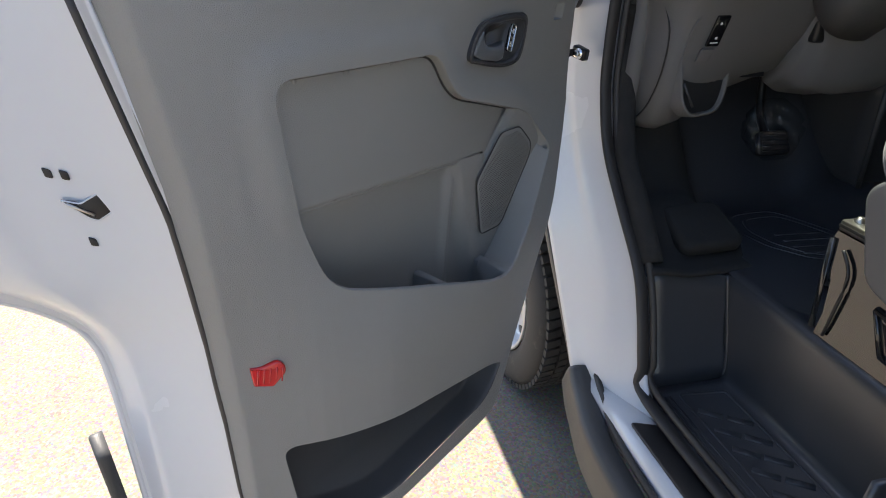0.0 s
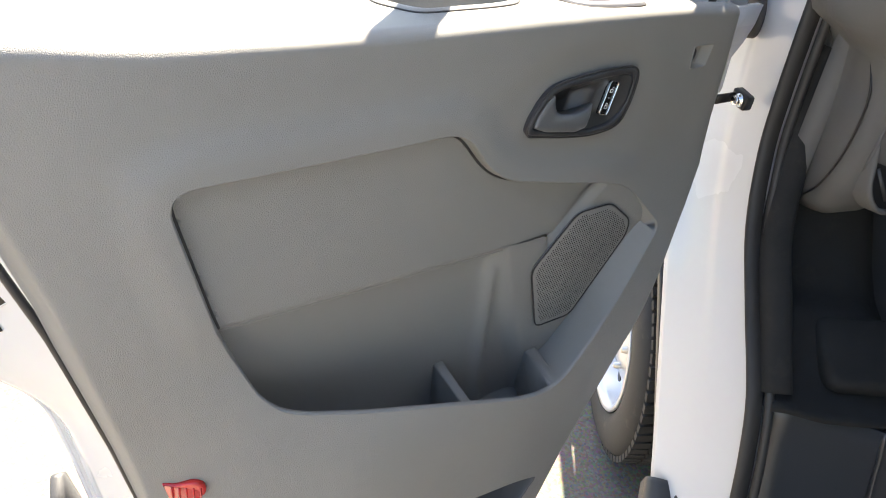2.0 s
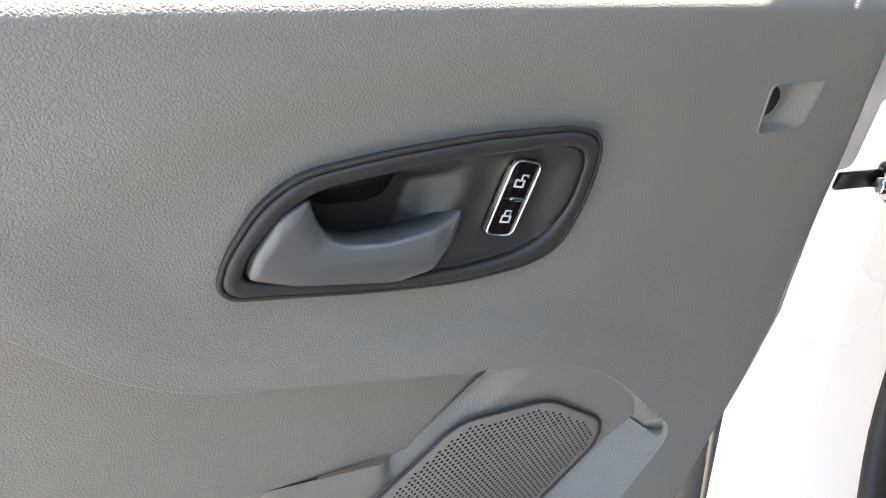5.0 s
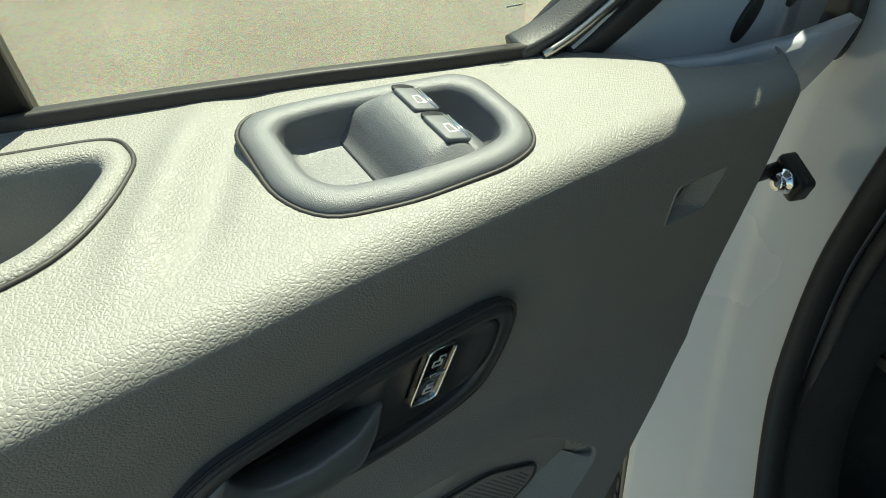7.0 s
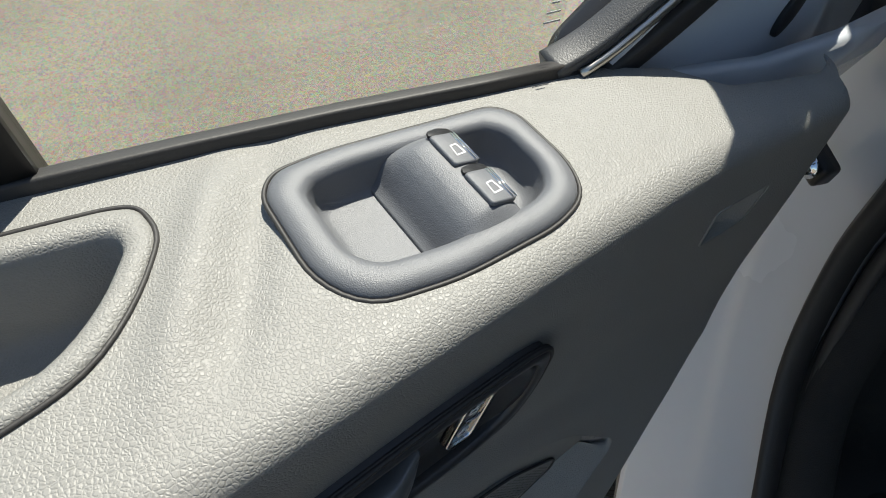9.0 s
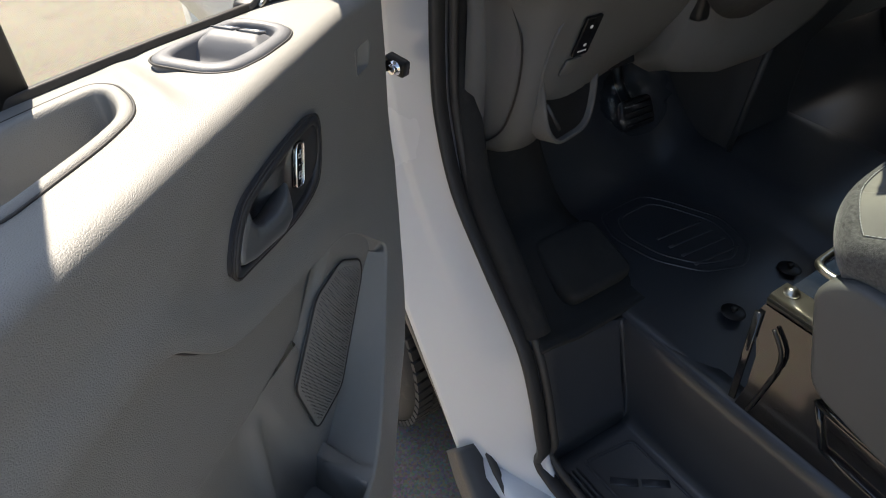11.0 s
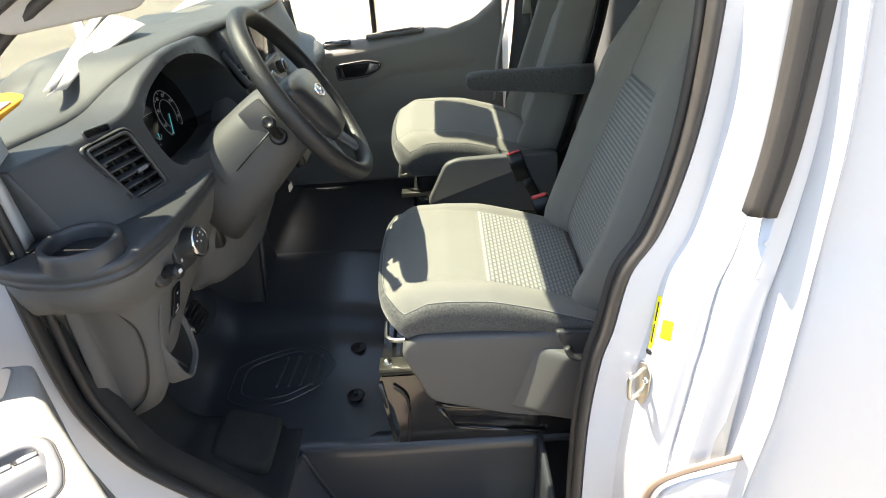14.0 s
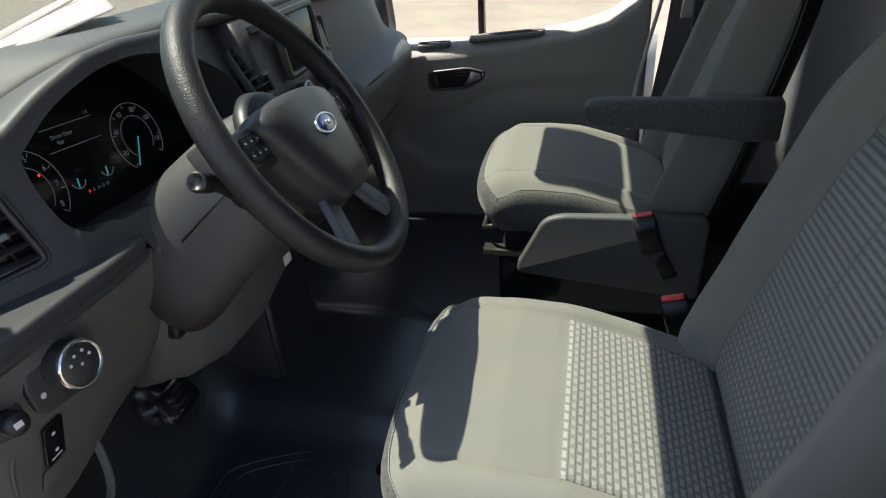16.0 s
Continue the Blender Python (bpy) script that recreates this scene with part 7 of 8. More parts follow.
part("stack_body", stack_body(), M_TRIMD, stack)
vent(plane_m((-0.866, 0.893, 1.602), (0, 1, 0), (-0.074, 0, 0.089)), [(-0.055, -0.055), (0.020, -0.055), (0.062, 0.058), (-0.018, 0.058)], 6, stack)
vent(plane_m((-0.862, 1.22, 1.585), (0, 1, 0), (-0.12, 0, 1)), [(-0.03, -0.065), (0.03, -0.065), (0.03, 0.065), (-0.03, 0.065)], 6, stack)
part("slot_cap", slab(rounded([(-0.024, -0.008), (0.024, -0.008), (0.024, 0.008), (-0.024, 0.008)], 0.004, 3), plane_m((-0.878, 0.952, 1.672), (0, 1, 0), (-0.3, 0, 1)), 0.006, 0.002), M_BEZEL, stack)
scr = part("screen", slab(rounded([(-0.085, -0.055), (0.085, -0.055), (0.085, 0.055), (-0.085, 0.055)], 0.008, 3), plane_m((-0.858, 1.085, 1.625), (0, 1, 0), (-0.15, 0, 1)), 0.010, 0.003), M_GLOSS, stack, "dark touch screen")
part("bezel", frame_ring(rounded([(-0.095, -0.065), (0.095, -0.065), (0.095, 0.065), (-0.095, 0.065)], 0.01, 3), rounded([(-0.082, -0.052), (0.082, -0.052), (0.082, 0.052), (-0.082, 0.052)], 0.006, 3), plane_m((-0.856, 1.085, 1.625), (0, 1, 0), (-0.15, 0, 1)), 0.013, 0.003), M_BEZEL, scr)
for y, z, r in ((1.02, 1.53, 0.019), (1.16, 1.53, 0.019), (1.02, 1.44, 0.018), (1.09, 1.44, 0.018), (1.16, 1.44, 0.018)):
    x = -0.835 if z > 1.5 else -0.812
    k = part("knob", lathe([(0, 0.026), (r - 0.004, 0.026), (r, 0.022), (r + 0.001, 0.0)], plane_m((x, y, z), (0, 1, 0), (-0.25, 0, 1)), 24), M_BEZEL, stack)
    part("knob_ring", lathe([(r - 0.001, 0.0235), (r + 0.0015, 0.022), (r + 0.0015, 0.018), (r - 0.001, 0.018)], plane_m((x, y, z), (0, 1, 0), (-0.25, 0, 1)), 24), M_CHROME, k)
for k in range(6):
    part("key_row", slab(rounded([(-0.015, -0.008), (0.015, -0.008), (0.015, 0.008), (-0.015, 0.008)], 0.002, 2), plane_m((-0.826, 0.985 + 0.036 * k, 1.486), (0, 1, 0), (-0.25, 0, 1)), 0.005, 0.001), M_BEZEL, stack)
gate = part("gear_gate", slab(rounded([(-0.06, -0.085), (0.05, -0.085), (0.06, 0.06), (-0.05, 0.06)], 0.015, 3), plane_m((-0.79, 0.93, 1.39), (0, 1, 0), (-0.35, 0, 1)), 0.03, 0.010, 3), M_BEZEL, stack, "black gear lever gate with a satin rim")
part("gate_rim", tube(smooth_line([(-0.748, 0.985, 1.335), (-0.757, 0.99, 1.39), (-0.775, 0.985, 1.44)], 4), 0.006, 8), M_SATIN, gate)
part("gear_lever", tube(smooth_line([(-0.80, 0.93, 1.40), (-0.76, 0.925, 1.47), (-0.73, 0.92, 1.545)], 5), 0.010, 10), M_CHROME, gate)
part("lever_knob", loft([[Vector((-0.73 + 0.012 * k, 0.92, 1.53 + 0.028 * k)) + Vector((0.022 * s * math.cos(a), 0.03 * s * math.sin(a), 0)) for a in span(0, 5.9, 18)] for k, s in ((0, 0.5), (0.5, 0.9), (1, 1), (1.6, 0.9), (1.9, 0.5))], True, True), M_SATIN, gate)

# passenger half
pas = thing("passenger_dash", "dark grey passenger dashboard half with glovebox", "dashboard")


def pas_body():
    rings = []
    for y in span(1.24, 1.90, 12):
        k = sstep(1.74, 1.86, y)
        pts = [(along(LIPX, y) - 0.03, along(LIPZ, y) - 0.02), (-0.895 - 0.05 * k, 1.56), (-0.875 - 0.05 * k, 1.50), (-0.80 - 0.06 * k, 1.475), (-0.785 - 0.06 * k, 1.45), (-0.80 - 0.06 * k, 1.41), (-0.84 - 0.06 * k, 1.30), (-0.90 - 0.06 * k, 1.15), (-1.0, 1.06), (-1.2, 1.05), (-1.25, 1.5)]
        rings.append([Vector((x, y, z)) for x, z in rounded(pts, 0.02, 4)])
    return loft(rings, True, True)


part("pad", pas_body(), M_DASH, pas)
part("pad_seam", tube([(-0.797, 1.245, 1.462), (-0.79, 1.5, 1.462), (-0.85, 1.85, 1.46)], 0.003, 6), M_BLACK, pas)
part("glove_line", tube([(-0.838, 1.3, 1.30), (-0.838, 1.7, 1.30)], 0.002, 6), M_BLACK, pas)

# papers left on the dashboard
paper = thing("papers", "folded pinkish white papers lying on the dashboard top", "papers")


def leaf(corners, lift, name, material):
    a, b, c, d = (Vector(p) for p in corners)
    return part(name, sheet(lambda s, t: a.lerp(b, s).lerp(d.lerp(c, s), t) + Vector((0, 0, lift * math.sin(math.pi * s) * math.sin(math.pi * t * 0.8 + 0.3))), span(0, 1, 10), span(0, 1, 10), 0.0008), material, paper)


leaf([(-1.09, 0.40, 1.684), (-1.075, 0.45, 1.684), (-1.13, 0.90, 1.742), (-1.235, 0.98, 1.742)], 0.012, "sheet", M_PAPER)
leaf([(-1.10, 0.41, 1.690), (-1.085, 0.43, 1.691), (-1.20, 0.97, 1.758), (-1.25, 1.0, 1.752)], 0.010, "sheet", M_PAPER)
leaf([(-1.10, 0.58, 1.702), (-1.08, 0.62, 1.706), (-1.04, 0.80, 1.738), (-1.13, 0.88, 1.746)], 0.010, "sheet", M_PAPER)
leaf([(-1.22, 0.86, 1.70), (-1.25, 0.86, 1.704), (-1.43, 1.20, 1.722), (-1.39, 1.17, 1.718)], 0.004, "sheet", M_PAPER)
card = thing("orange_card", "orange and white folder lying in the dashboard bin", "folder")
part("cover", slab(rounded([(-0.09, -0.12), (0.09, -0.12), (0.09, 0.12), (-0.09, 0.12)], 0.004, 2), plane_m((-1.295, 0.46, 1.638), (1, 0.1, 0.05), (-0.1, 1, 0.02)), 0.012, 0.003), M_ORANGE, card)
part("inner_pages", slab(rounded([(-0.085, -0.11), (0.07, -0.11), (0.07, 0.02), (-0.085, 0.02)], 0.004, 2), plane_m((-1.285, 0.46, 1.652), (1, 0.1, 0.05), (-0.1, 1, 0.02)), 0.003, 0.001), M_PAPER, card)

# pedals
pedal = thing("brake_pedal", "black rubber brake pedal wrapped in clear film", "pedal")
PM = plane_m((-1.10, 0.69, 0.945), (0, 1, 0), (-0.45, 0, 0.9))
pp = part("pad", slab(rounded([(-0.055, -0.035), (0.055, -0.035), (0.05, 0.035), (-0.05, 0.035)], 0.016, 4), PM, 0.014, 0.005), M_BLACK, pedal)
for k in range(4):
    part("rib", bar(PM @ Vector((-0.042, -0.022 + 0.0145 * k, 0.0145)), PM @ Vector((0.042, -0.022 + 0.0145 * k, 0.0145)), 0.005, 0.003, 0.001), M_BLACK, pp)
part("pedal_arm", tube(smooth_line([(-1.11, 0.69, 0.95), (-1.18, 0.695, 1.02), (-1.22, 0.70, 1.22)], 4), 0.012, 8), M_BLACK, pedal)


def film():
    """A crumpled bag of clear film drawn together round the pedal's arm."""
    rings = []
    for j, t in enumerate(span(0, 1, 26)):
        ring = []
        for k in range(40):
            a = 2 * math.pi * k / 40
            r = math.sin(math.pi * min(1.0, 0.06 + 0.94 * t) * 0.93) ** 0.6
            p = Vector((0.085 * r * math.cos(a), 0.065 * r * math.sin(a), lerp(-0.075, 0.115, t)))
            crease = abs(noise.noise(p * 26.0)) * 0.040 + abs(noise.noise(p * 60.0)) * 0.014
            ring.append(PM @ Vector((p.x * (1.12 - crease * 9), p.z * 0.9 + 0.02, p.y * (1.12 - crease * 9) + 0.012)))
        rings.append(ring)
    return loft(rings, True, True, False)


part("film_bag", film(), M_FILM, pedal, "crumpled clear plastic film")
acc = thing("accelerator_pedal", "black plastic accelerator pedal", "pedal")
part("pad", slab(rounded([(-0.03, -0.09), (0.03, -0.09), (0.026, 0.09), (-0.026, 0.09)], 0.014, 4), plane_m((-1.16, 0.83, 0.93), (0, 1, 0), (-0.5, 0, 0.85)), 0.014, 0.005), M_BLACK, acc)
# visors under the headliner
for name, m4, w, h in (("sun_visor", plane_m((-0.70, 1.52, 2.0), (0, 1, 0), (0.56, 0, 0.82)), 0.40, 0.19), ("sun_visor", plane_m((-0.86, 0.175, 1.93), (0.35, 0.3, 0.02), (0.3, -0.1, 0.95)), 0.22, 0.17)):
    v = thing(name, "pale grey fabric sun visor folded down", "sun visor")
    part("visor", slab(rounded([(-w / 2, -h / 2), (w / 2, -h / 2), (w / 2, h / 2), (-w / 2, h / 2)], 0.035, 5), m4, 0.018, 0.008, 3), M_HEADLINER, v)
    part("visor_rod", tube([m4 @ Vector((-w / 2 - 0.02, h / 2 - 0.012, 0.009)), m4 @ Vector((w / 2, h / 2 - 0.012, 0.009))], 0.005, 8), M_BLACK, v)

# ---- seats ----
def cushion_top(x, y, half):
    """Height of the cushion over its own plan; x to the rear from the front edge, y from its middle."""
    z = along([(-0.53, 1.226), (-0.44, 1.228), (-0.35, 1.224), (-0.26, 1.210), (-0.15, 1.178), (-0.02, 1.134), (0.08, 1.11)], x)
    b = abs(y) / half
    z += 0.014 * sstep(0.66, 0.84, b) * sstep(-0.44, -0.2, x) - 0.030 * sstep(0.76, 1.06, b) ** 2
    z -= 0.026 * (1 - sstep(0.0, 0.075, x - seat_front(y, half))) ** 2
    z -= 0.005 * math.exp(-(((b - 0.735) * half) / 0.0045) ** 2)
    z -= 0.0022 * math.exp(-((x + 0.268) / 0.004) ** 2) * (b < 0.74)
    z -= 0.006 * math.exp(-((x + 0.015) / 0.006) ** 2) * (b < 0.74)
    return z


def seat_front(y, half):
    b = min(1.0, abs(y) / half)
    return -0.508 + 0.018 * b ** 2 + 0.040 * b ** 8


def build_seat(name, label, mirror, driver):
    """Seat whose middle is y = 0; mirror -1 turns its outboard side to the far door."""
    s = thing(name, label, "seat")
    half = 0.235

    def P(x, y, z):
        return (x, y * mirror, z)
    # upper cloth of the cushion, rounded over to its seam
    n = 74
    ys = [half * math.sin(math.pi / 2 * k) for k in span(-1, 1, 81)]

    def top(y, t):
        x = lerp(seat_front(y, half), 0.06, t ** 1.25)
        return P(x, y, cushion_top(x, y, half))
    part("cushion", sheet(top, ys, span(0, 1, n), -0.010, uv=lambda y, t: (t * 0.56, y)), M_CLOTH, s, "smooth grey cloth cushion")
    ins = M_INSERT if driver else M_CLOTH
    part("insert", sheet(lambda y, x: P(x, y, cushion_top(x, y, half) + 0.002), span(-0.172, 0.172, 30), span(-0.263, -0.021, 22), -0.004, uv=lambda y, x: (y, x)), ins, s, "woven cloth insert with light dashes" if driver else "")
    # knitted skirt round front and sides, swelling out below the seam
    around = [(x, -half) for x in span(0.05, -0.40, 18)] + [(seat_front(y, half), y) for y in ys[1:-1]] + [(x, half) for x in span(-0.40, 0.05, 18)]
    line = [Vector((x, y, cushion_top(x, y, half))) for x, y in around]

    def skirt(i, t):
        i = int(i)
        p = line[i]
        d = line[min(i + 2, len(line) - 1)] - line[max(i - 2, 0)]
        out = Vector((-abs(d.y), math.copysign(abs(d.x), p.y), 0)).normalized()
        q = p + out * (0.040 * math.sqrt(t) * (1 - t) - 0.024 * t * t)
        low = 1.085 if p.x < -0.3 else lerp(1.085, 1.05, sstep(-0.3, 0, p.x))
        return P(q.x, q.y, lerp(p.z, low, t))
    part("skirt", sheet(skirt, range(len(line)), [0, 0.01, 0.03, 0.06, 0.1, 0.16, 0.24, 0.34, 0.46, 0.6, 0.74, 0.88, 1.0], 0.008), M_CLOTHK, s, "dark speckled knitted cloth skirt")
    part("skirt_seam", tube([Vector(skirt(i, 0.0)) + Vector((0, 0, 0.0002)) for i in range(len(line))], 0.0011, 6), M_CLOTHK, s)
    if driver:
        verts, faces = [], []
        for k in range(1, len(line) - 1):
            a, c = Vector(skirt(k, 0.0)), Vector(skirt(k + 1, 0.0))
            count = max(1, round((c - a).length / 0.007))
            for j in range(count):
                stitch = bar(a.lerp(c, (j + 0.1) / count) + Vector((0, 0, 0.0022)), a.lerp(c, (j + 0.72) / count) + Vector((0, 0, 0.0022)), 0.0011, 0.0009, 0.0002)
                o = len(verts)
                verts += [v.co.copy() for v in stitch.vertices]
                faces += [tuple(o + i for i in f.vertices) for f in stitch.polygons]
                bpy.data.meshes.remove(stitch)
        tagged(part("stitching", mesh_of(verts, faces, False), M_GREY, s, "pale thread along the seam"), kind="stuff")
    part("cushion_pan", block(-0.44, 0.06, -half + 0.02, half - 0.02, 1.02, 1.10, 0.01), M_BLACK, s)

    # backrest: a leaning, waisted block
    def back_at(h, y, side):
        """h from 0 at the bottom, front (side 0) or rear (side 1)."""
        bw = along([(0, 0.225), (0.12, 0.242), (0.25, 0.243), (0.45, 0.225), (0.6, 0.19), (0.7, 0.165)], h)
        b = y
        fx = along([(0, -0.028), (0.06, -0.02), (0.2, 0.03), (0.4, 0.092), (0.6, 0.15), (0.7, 0.18)], h)
        fx += 0.012 * (1 - sstep(0.72, 0.8, abs(b))) - 0.055 * sstep(0.66, 0.86, abs(b)) * sstep(0.7, 0.45, h) + 0.10 * sstep(0.84, 1.0, abs(b)) ** 2
        fx += 0.006 * math.exp(-((abs(b) - 0.70) / 0.025) ** 2)
        if side:
            fx = along([(0, 0.10), (0.2, 0.15), (0.4, 0.20), (0.7, 0.26)], h) + 0.0 - 0.05 * sstep(0.7, 1.0, abs(b))
        return P(fx, b * bw, 1.135 + h)

    rings = []
    for h in span(0, 0.70, 36):
        ring = [back_at(h, y, 0) for y in span(-1, 1, 41)] + [back_at(h, y, 1) for y in span(1, -1, 13)]
        rings.append([Vector(p) for p in ring])
    part("backrest", loft(rings, True, True), M_CLOTH, s, "grey cloth backrest with raised bolsters")
    hs = span(0.02, 0.43, 28)
    part("back_insert", sheet(lambda y, h: tuple(Vector(back_at(h, y * (1 - 0.12 * h), 0)) + Vector((0.003 - 0.008 * sstep(0.43, 0.40, h), 0, 0.0))), span(-0.66, 0.66, 41), hs, 0.003, uv=lambda y, h: (y * 0.235, h)), M_INSERTB if driver else M_CLOTH, s, "woven backrest insert" if driver else "")
    part("back_seam", tube([Vector(back_at(0.435, y, 0)) + Vector((-0.002, 0, 0)) for y in span(-0.62, 0.62, 16)], 0.0014, 6), M_CLOTH, s)
    for sgn in (-1, 1):
        part("bolster_seam", tube([Vector(back_at(h, sgn * 0.67 * (1 - 0.1 * h), 0)) + Vector((-0.001, 0, 0)) for h in span(0.02, 0.68, 24)], 0.0014, 6), M_CLOTH, s)
    part("back_shell", sheet(lambda h, y: tuple(Vector(back_at(h, y, 1)) + Vector((0.004, 0, 0))), span(0.0, 0.70, 16), span(-0.95, 0.95, 8), -0.01), M_BLACK, s)
    return s


def side_shield(s, y0, mirror, zt, pts, label):
    """Moulded plastic cover beside the cushion."""
    m = plane_m((0, y0, 0), (1, 0, 0), (0, 0, 1)) if mirror > 0 else plane_m((0, y0, 0), (-1, 0, 0), (0, 0, 1))
    poly = rounded(pts if mirror > 0 else [(-x, z) for x, z in reversed(pts)], [0.03] * len(pts), 5)
    return part("side_shield", slab(poly, m, 0.035, 0.010, 4), M_SHIELD, s, label)


driver = build_seat("driver_seat", "grey cloth driver's seat with a woven insert and steel base", 1, True)
DY = 0.558
driver.location = (0.0, DY, 0.0)
sh = side_shield(driver, -0.215, 1, 0, [(-0.470, 1.085), (-0.435, 1.122), (-0.12, 1.112), (0.06, 1.10), (0.06, 0.86), (-0.14, 0.858), (-0.22, 0.872), (-0.412, 0.93)], "grey plastic seat side shield")
facet = rounded([(-0.165, 1.066), (-0.145, 1.075), (0.05, 1.05), (0.05, 0.87), (-0.14, 0.865), (-0.225, 0.905)], 0.012, 4)
def bulge_mesh():
    inner = [(x + 0.062 * sstep(0.0, -0.16, x), lerp(z, 0.96, 0.10)) for x, z in facet]
    return loft([[Vector((x, y, z)) for x, z in mid(facet, inner, k)] for k, y in ((0, -0.246), (0.0, -0.2495), (0.12, -0.253), (0.5, -0.263), (0.88, -0.2735), (1.0, -0.2755), (1.15, -0.276))], True, "end")


part("shield_bulge", bulge_mesh(), M_SHIELD, sh)
part("recliner_pocket", slab(rounded([(-0.125, 1.128), (0.04, 1.115), (0.05, 1.04), (-0.09, 1.05)], 0.014, 4), plane_m((0, -0.25, 0), (1, 0, 0), (0, 0, 1)), 0.012, 0.006, 3), M_TRIMD, sh)
part("recliner_lever", tube(smooth_line([(-0.10, -0.272, 1.09), (-0.085, -0.276, 1.066), (-0.05, -0.276, 1.060), (0.04, -0.272, 1.068)], 5), 0.008, 10), M_TRIMD, sh)
# steel base
base = part("seat_base", loft([[Vector(p) for p in ((x0, -0.20, z), (0.06, -0.20, z), (0.06, 0.20, z), (x0, 0.20, z))] for x0, z in ((-0.505, 0.747), (-0.500, 0.80), (-0.508, 0.87), (-0.528, 0.925), (-0.535, 0.955), (-0.53, 0.972))], True, True), M_STEELB, driver, "glossy black steel seat base", sharp=35)
part("base_flange", bar((-0.512, -0.2035, 0.76), (-0.532, -0.2035, 0.955), 0.012, 0.006, 0.002, up=(0, 1, 0)), M_STEELB, base)
for a, b, r in (((-0.40, -0.201, 0.872), (-0.12, -0.201, 0.842), 0.008), ((-0.36, -0.201, 0.795), (-0.13, -0.201, 0.762), 0.007), ((-0.40, -0.201, 0.872), (-0.36, -0.201, 0.795), 0.006)):
    part("pressed_rib", tube([a, Vector(a).lerp(Vector(b), 0.5), b], r, 10), M_STEELB, base)
part("pressed_panel", slab(rounded([(-0.385, 0.862), (-0.12, 0.835), (-0.12, 0.77), (-0.35, 0.80)], 0.012, 4), plane_m((0, -0.1985, 0), (1, 0, 0), (0, 0, 1)), 0.003, 0.001), M_STEELB, base)
for y in (-0.178, 0.178):
    r = part("seat_rail", bar((-0.53, y, 0.985), (0.05, y, 0.985), 0.045, 0.022, 0.004), M_STEEL, driver, "bright steel slide rail")
    part("rail_slot", bar((-0.531, y - 0.0228, 0.985), (0.05, y - 0.0228, 0.985), 0.002, 0.006, 0.0006), M_BLACK, r)
    part("rail_top", bar((-0.46, y, 1.004), (0.05, y, 1.004), 0.026, 0.016, 0.004), M_STEELB, r)
    part("rail_bolt", lathe([(0, 0.010), (0.007, 0.010), (0.008, 0.006), (0.012, 0.004), (0.012, 0)], Matrix.Translation((-0.512, y + 0.003, 0.996)), 14), M_STEEL, r)
    part("riser_link", bar((-0.45, y, 1.01), (-0.40, y, 1.06), 0.010, 0.03, 0.003), M_STEELB, driver)
part("adjust_bar", tube(smooth_line([(-0.44, -0.16, 1.05), (-0.50, -0.15, 1.045), (-0.512, -0.10, 1.042), (-0.512, 0.10, 1.042), (-0.50, 0.15, 1.045), (-0.44, 0.16, 1.05)], 4), 0.006, 8), M_STEEL, driver)
part("harness", tube(smooth_line([(-0.50, -0.206, 0.945), (-0.47, -0.208, 0.90), (-0.475, -0.207, 0.80), (-0.48, -0.205, 0.76)], 5), 0.0035, 6), M_BLACK, driver)

passenger = build_seat("passenger_seat", "grey cloth passenger seat with an armrest, on a black base", -1, False)
passenger.location = (-0.012, 1.505, 0.0)
part("seat_base", block(-0.46, 0.06, -0.20, 0.20, 0.75, 1.0, 0.012), M_STEELB, passenger)
for y in (-0.19, 0.19):
    part("seat_rail", bar((-0.50, y, 1.005), (0.05, y, 1.005), 0.04, 0.02, 0.004), M_STEEL, passenger)
part("front_bar", tube(smooth_line([(-0.43, -0.20, 1.10), (-0.49, -0.19, 1.075), (-0.505, -0.12, 1.055), (-0.505, 0.12, 1.055), (-0.49, 0.19, 1.075), (-0.43, 0.20, 1.10)], 5), 0.007, 8), M_STEEL, passenger, "bent steel adjuster bar")
part("link", bar((-0.42, -0.18, 1.09), (-0.38, -0.18, 1.02), 0.008, 0.02, 0.002), M_BLACK, passenger)
part("link", bar((-0.40, -0.17, 1.03), (-0.35, -0.17, 1.08), 0.012, 0.02, 0.002), M_BLACK, passenger)
side_shield(passenger, -0.24, 1, 0, [(-0.40, 1.015), (-0.335, 1.145), (-0.29, 1.16), (0.06, 1.165), (0.06, 0.93), (-0.40, 0.985)], "dark plastic seat side shield")
arm = part("armrest", loft([[Vector((x, y, z)) for y, z in rounded([(-0.30, 1.392 + d), (-0.238, 1.392 + d), (-0.238, 1.454 - max(0, d) * 0.6), (-0.30, 1.454 - max(0, d) * 0.6)], 0.024, 5)] for x, d in ((-0.246, 0.026), (-0.242, 0.016), (-0.230, 0.005), (-0.205, 0.0), (-0.10, -0.006), (0.10, -0.03), (0.16, -0.03))], True, True), M_CLOTHK, passenger, "dark armrest folded down")
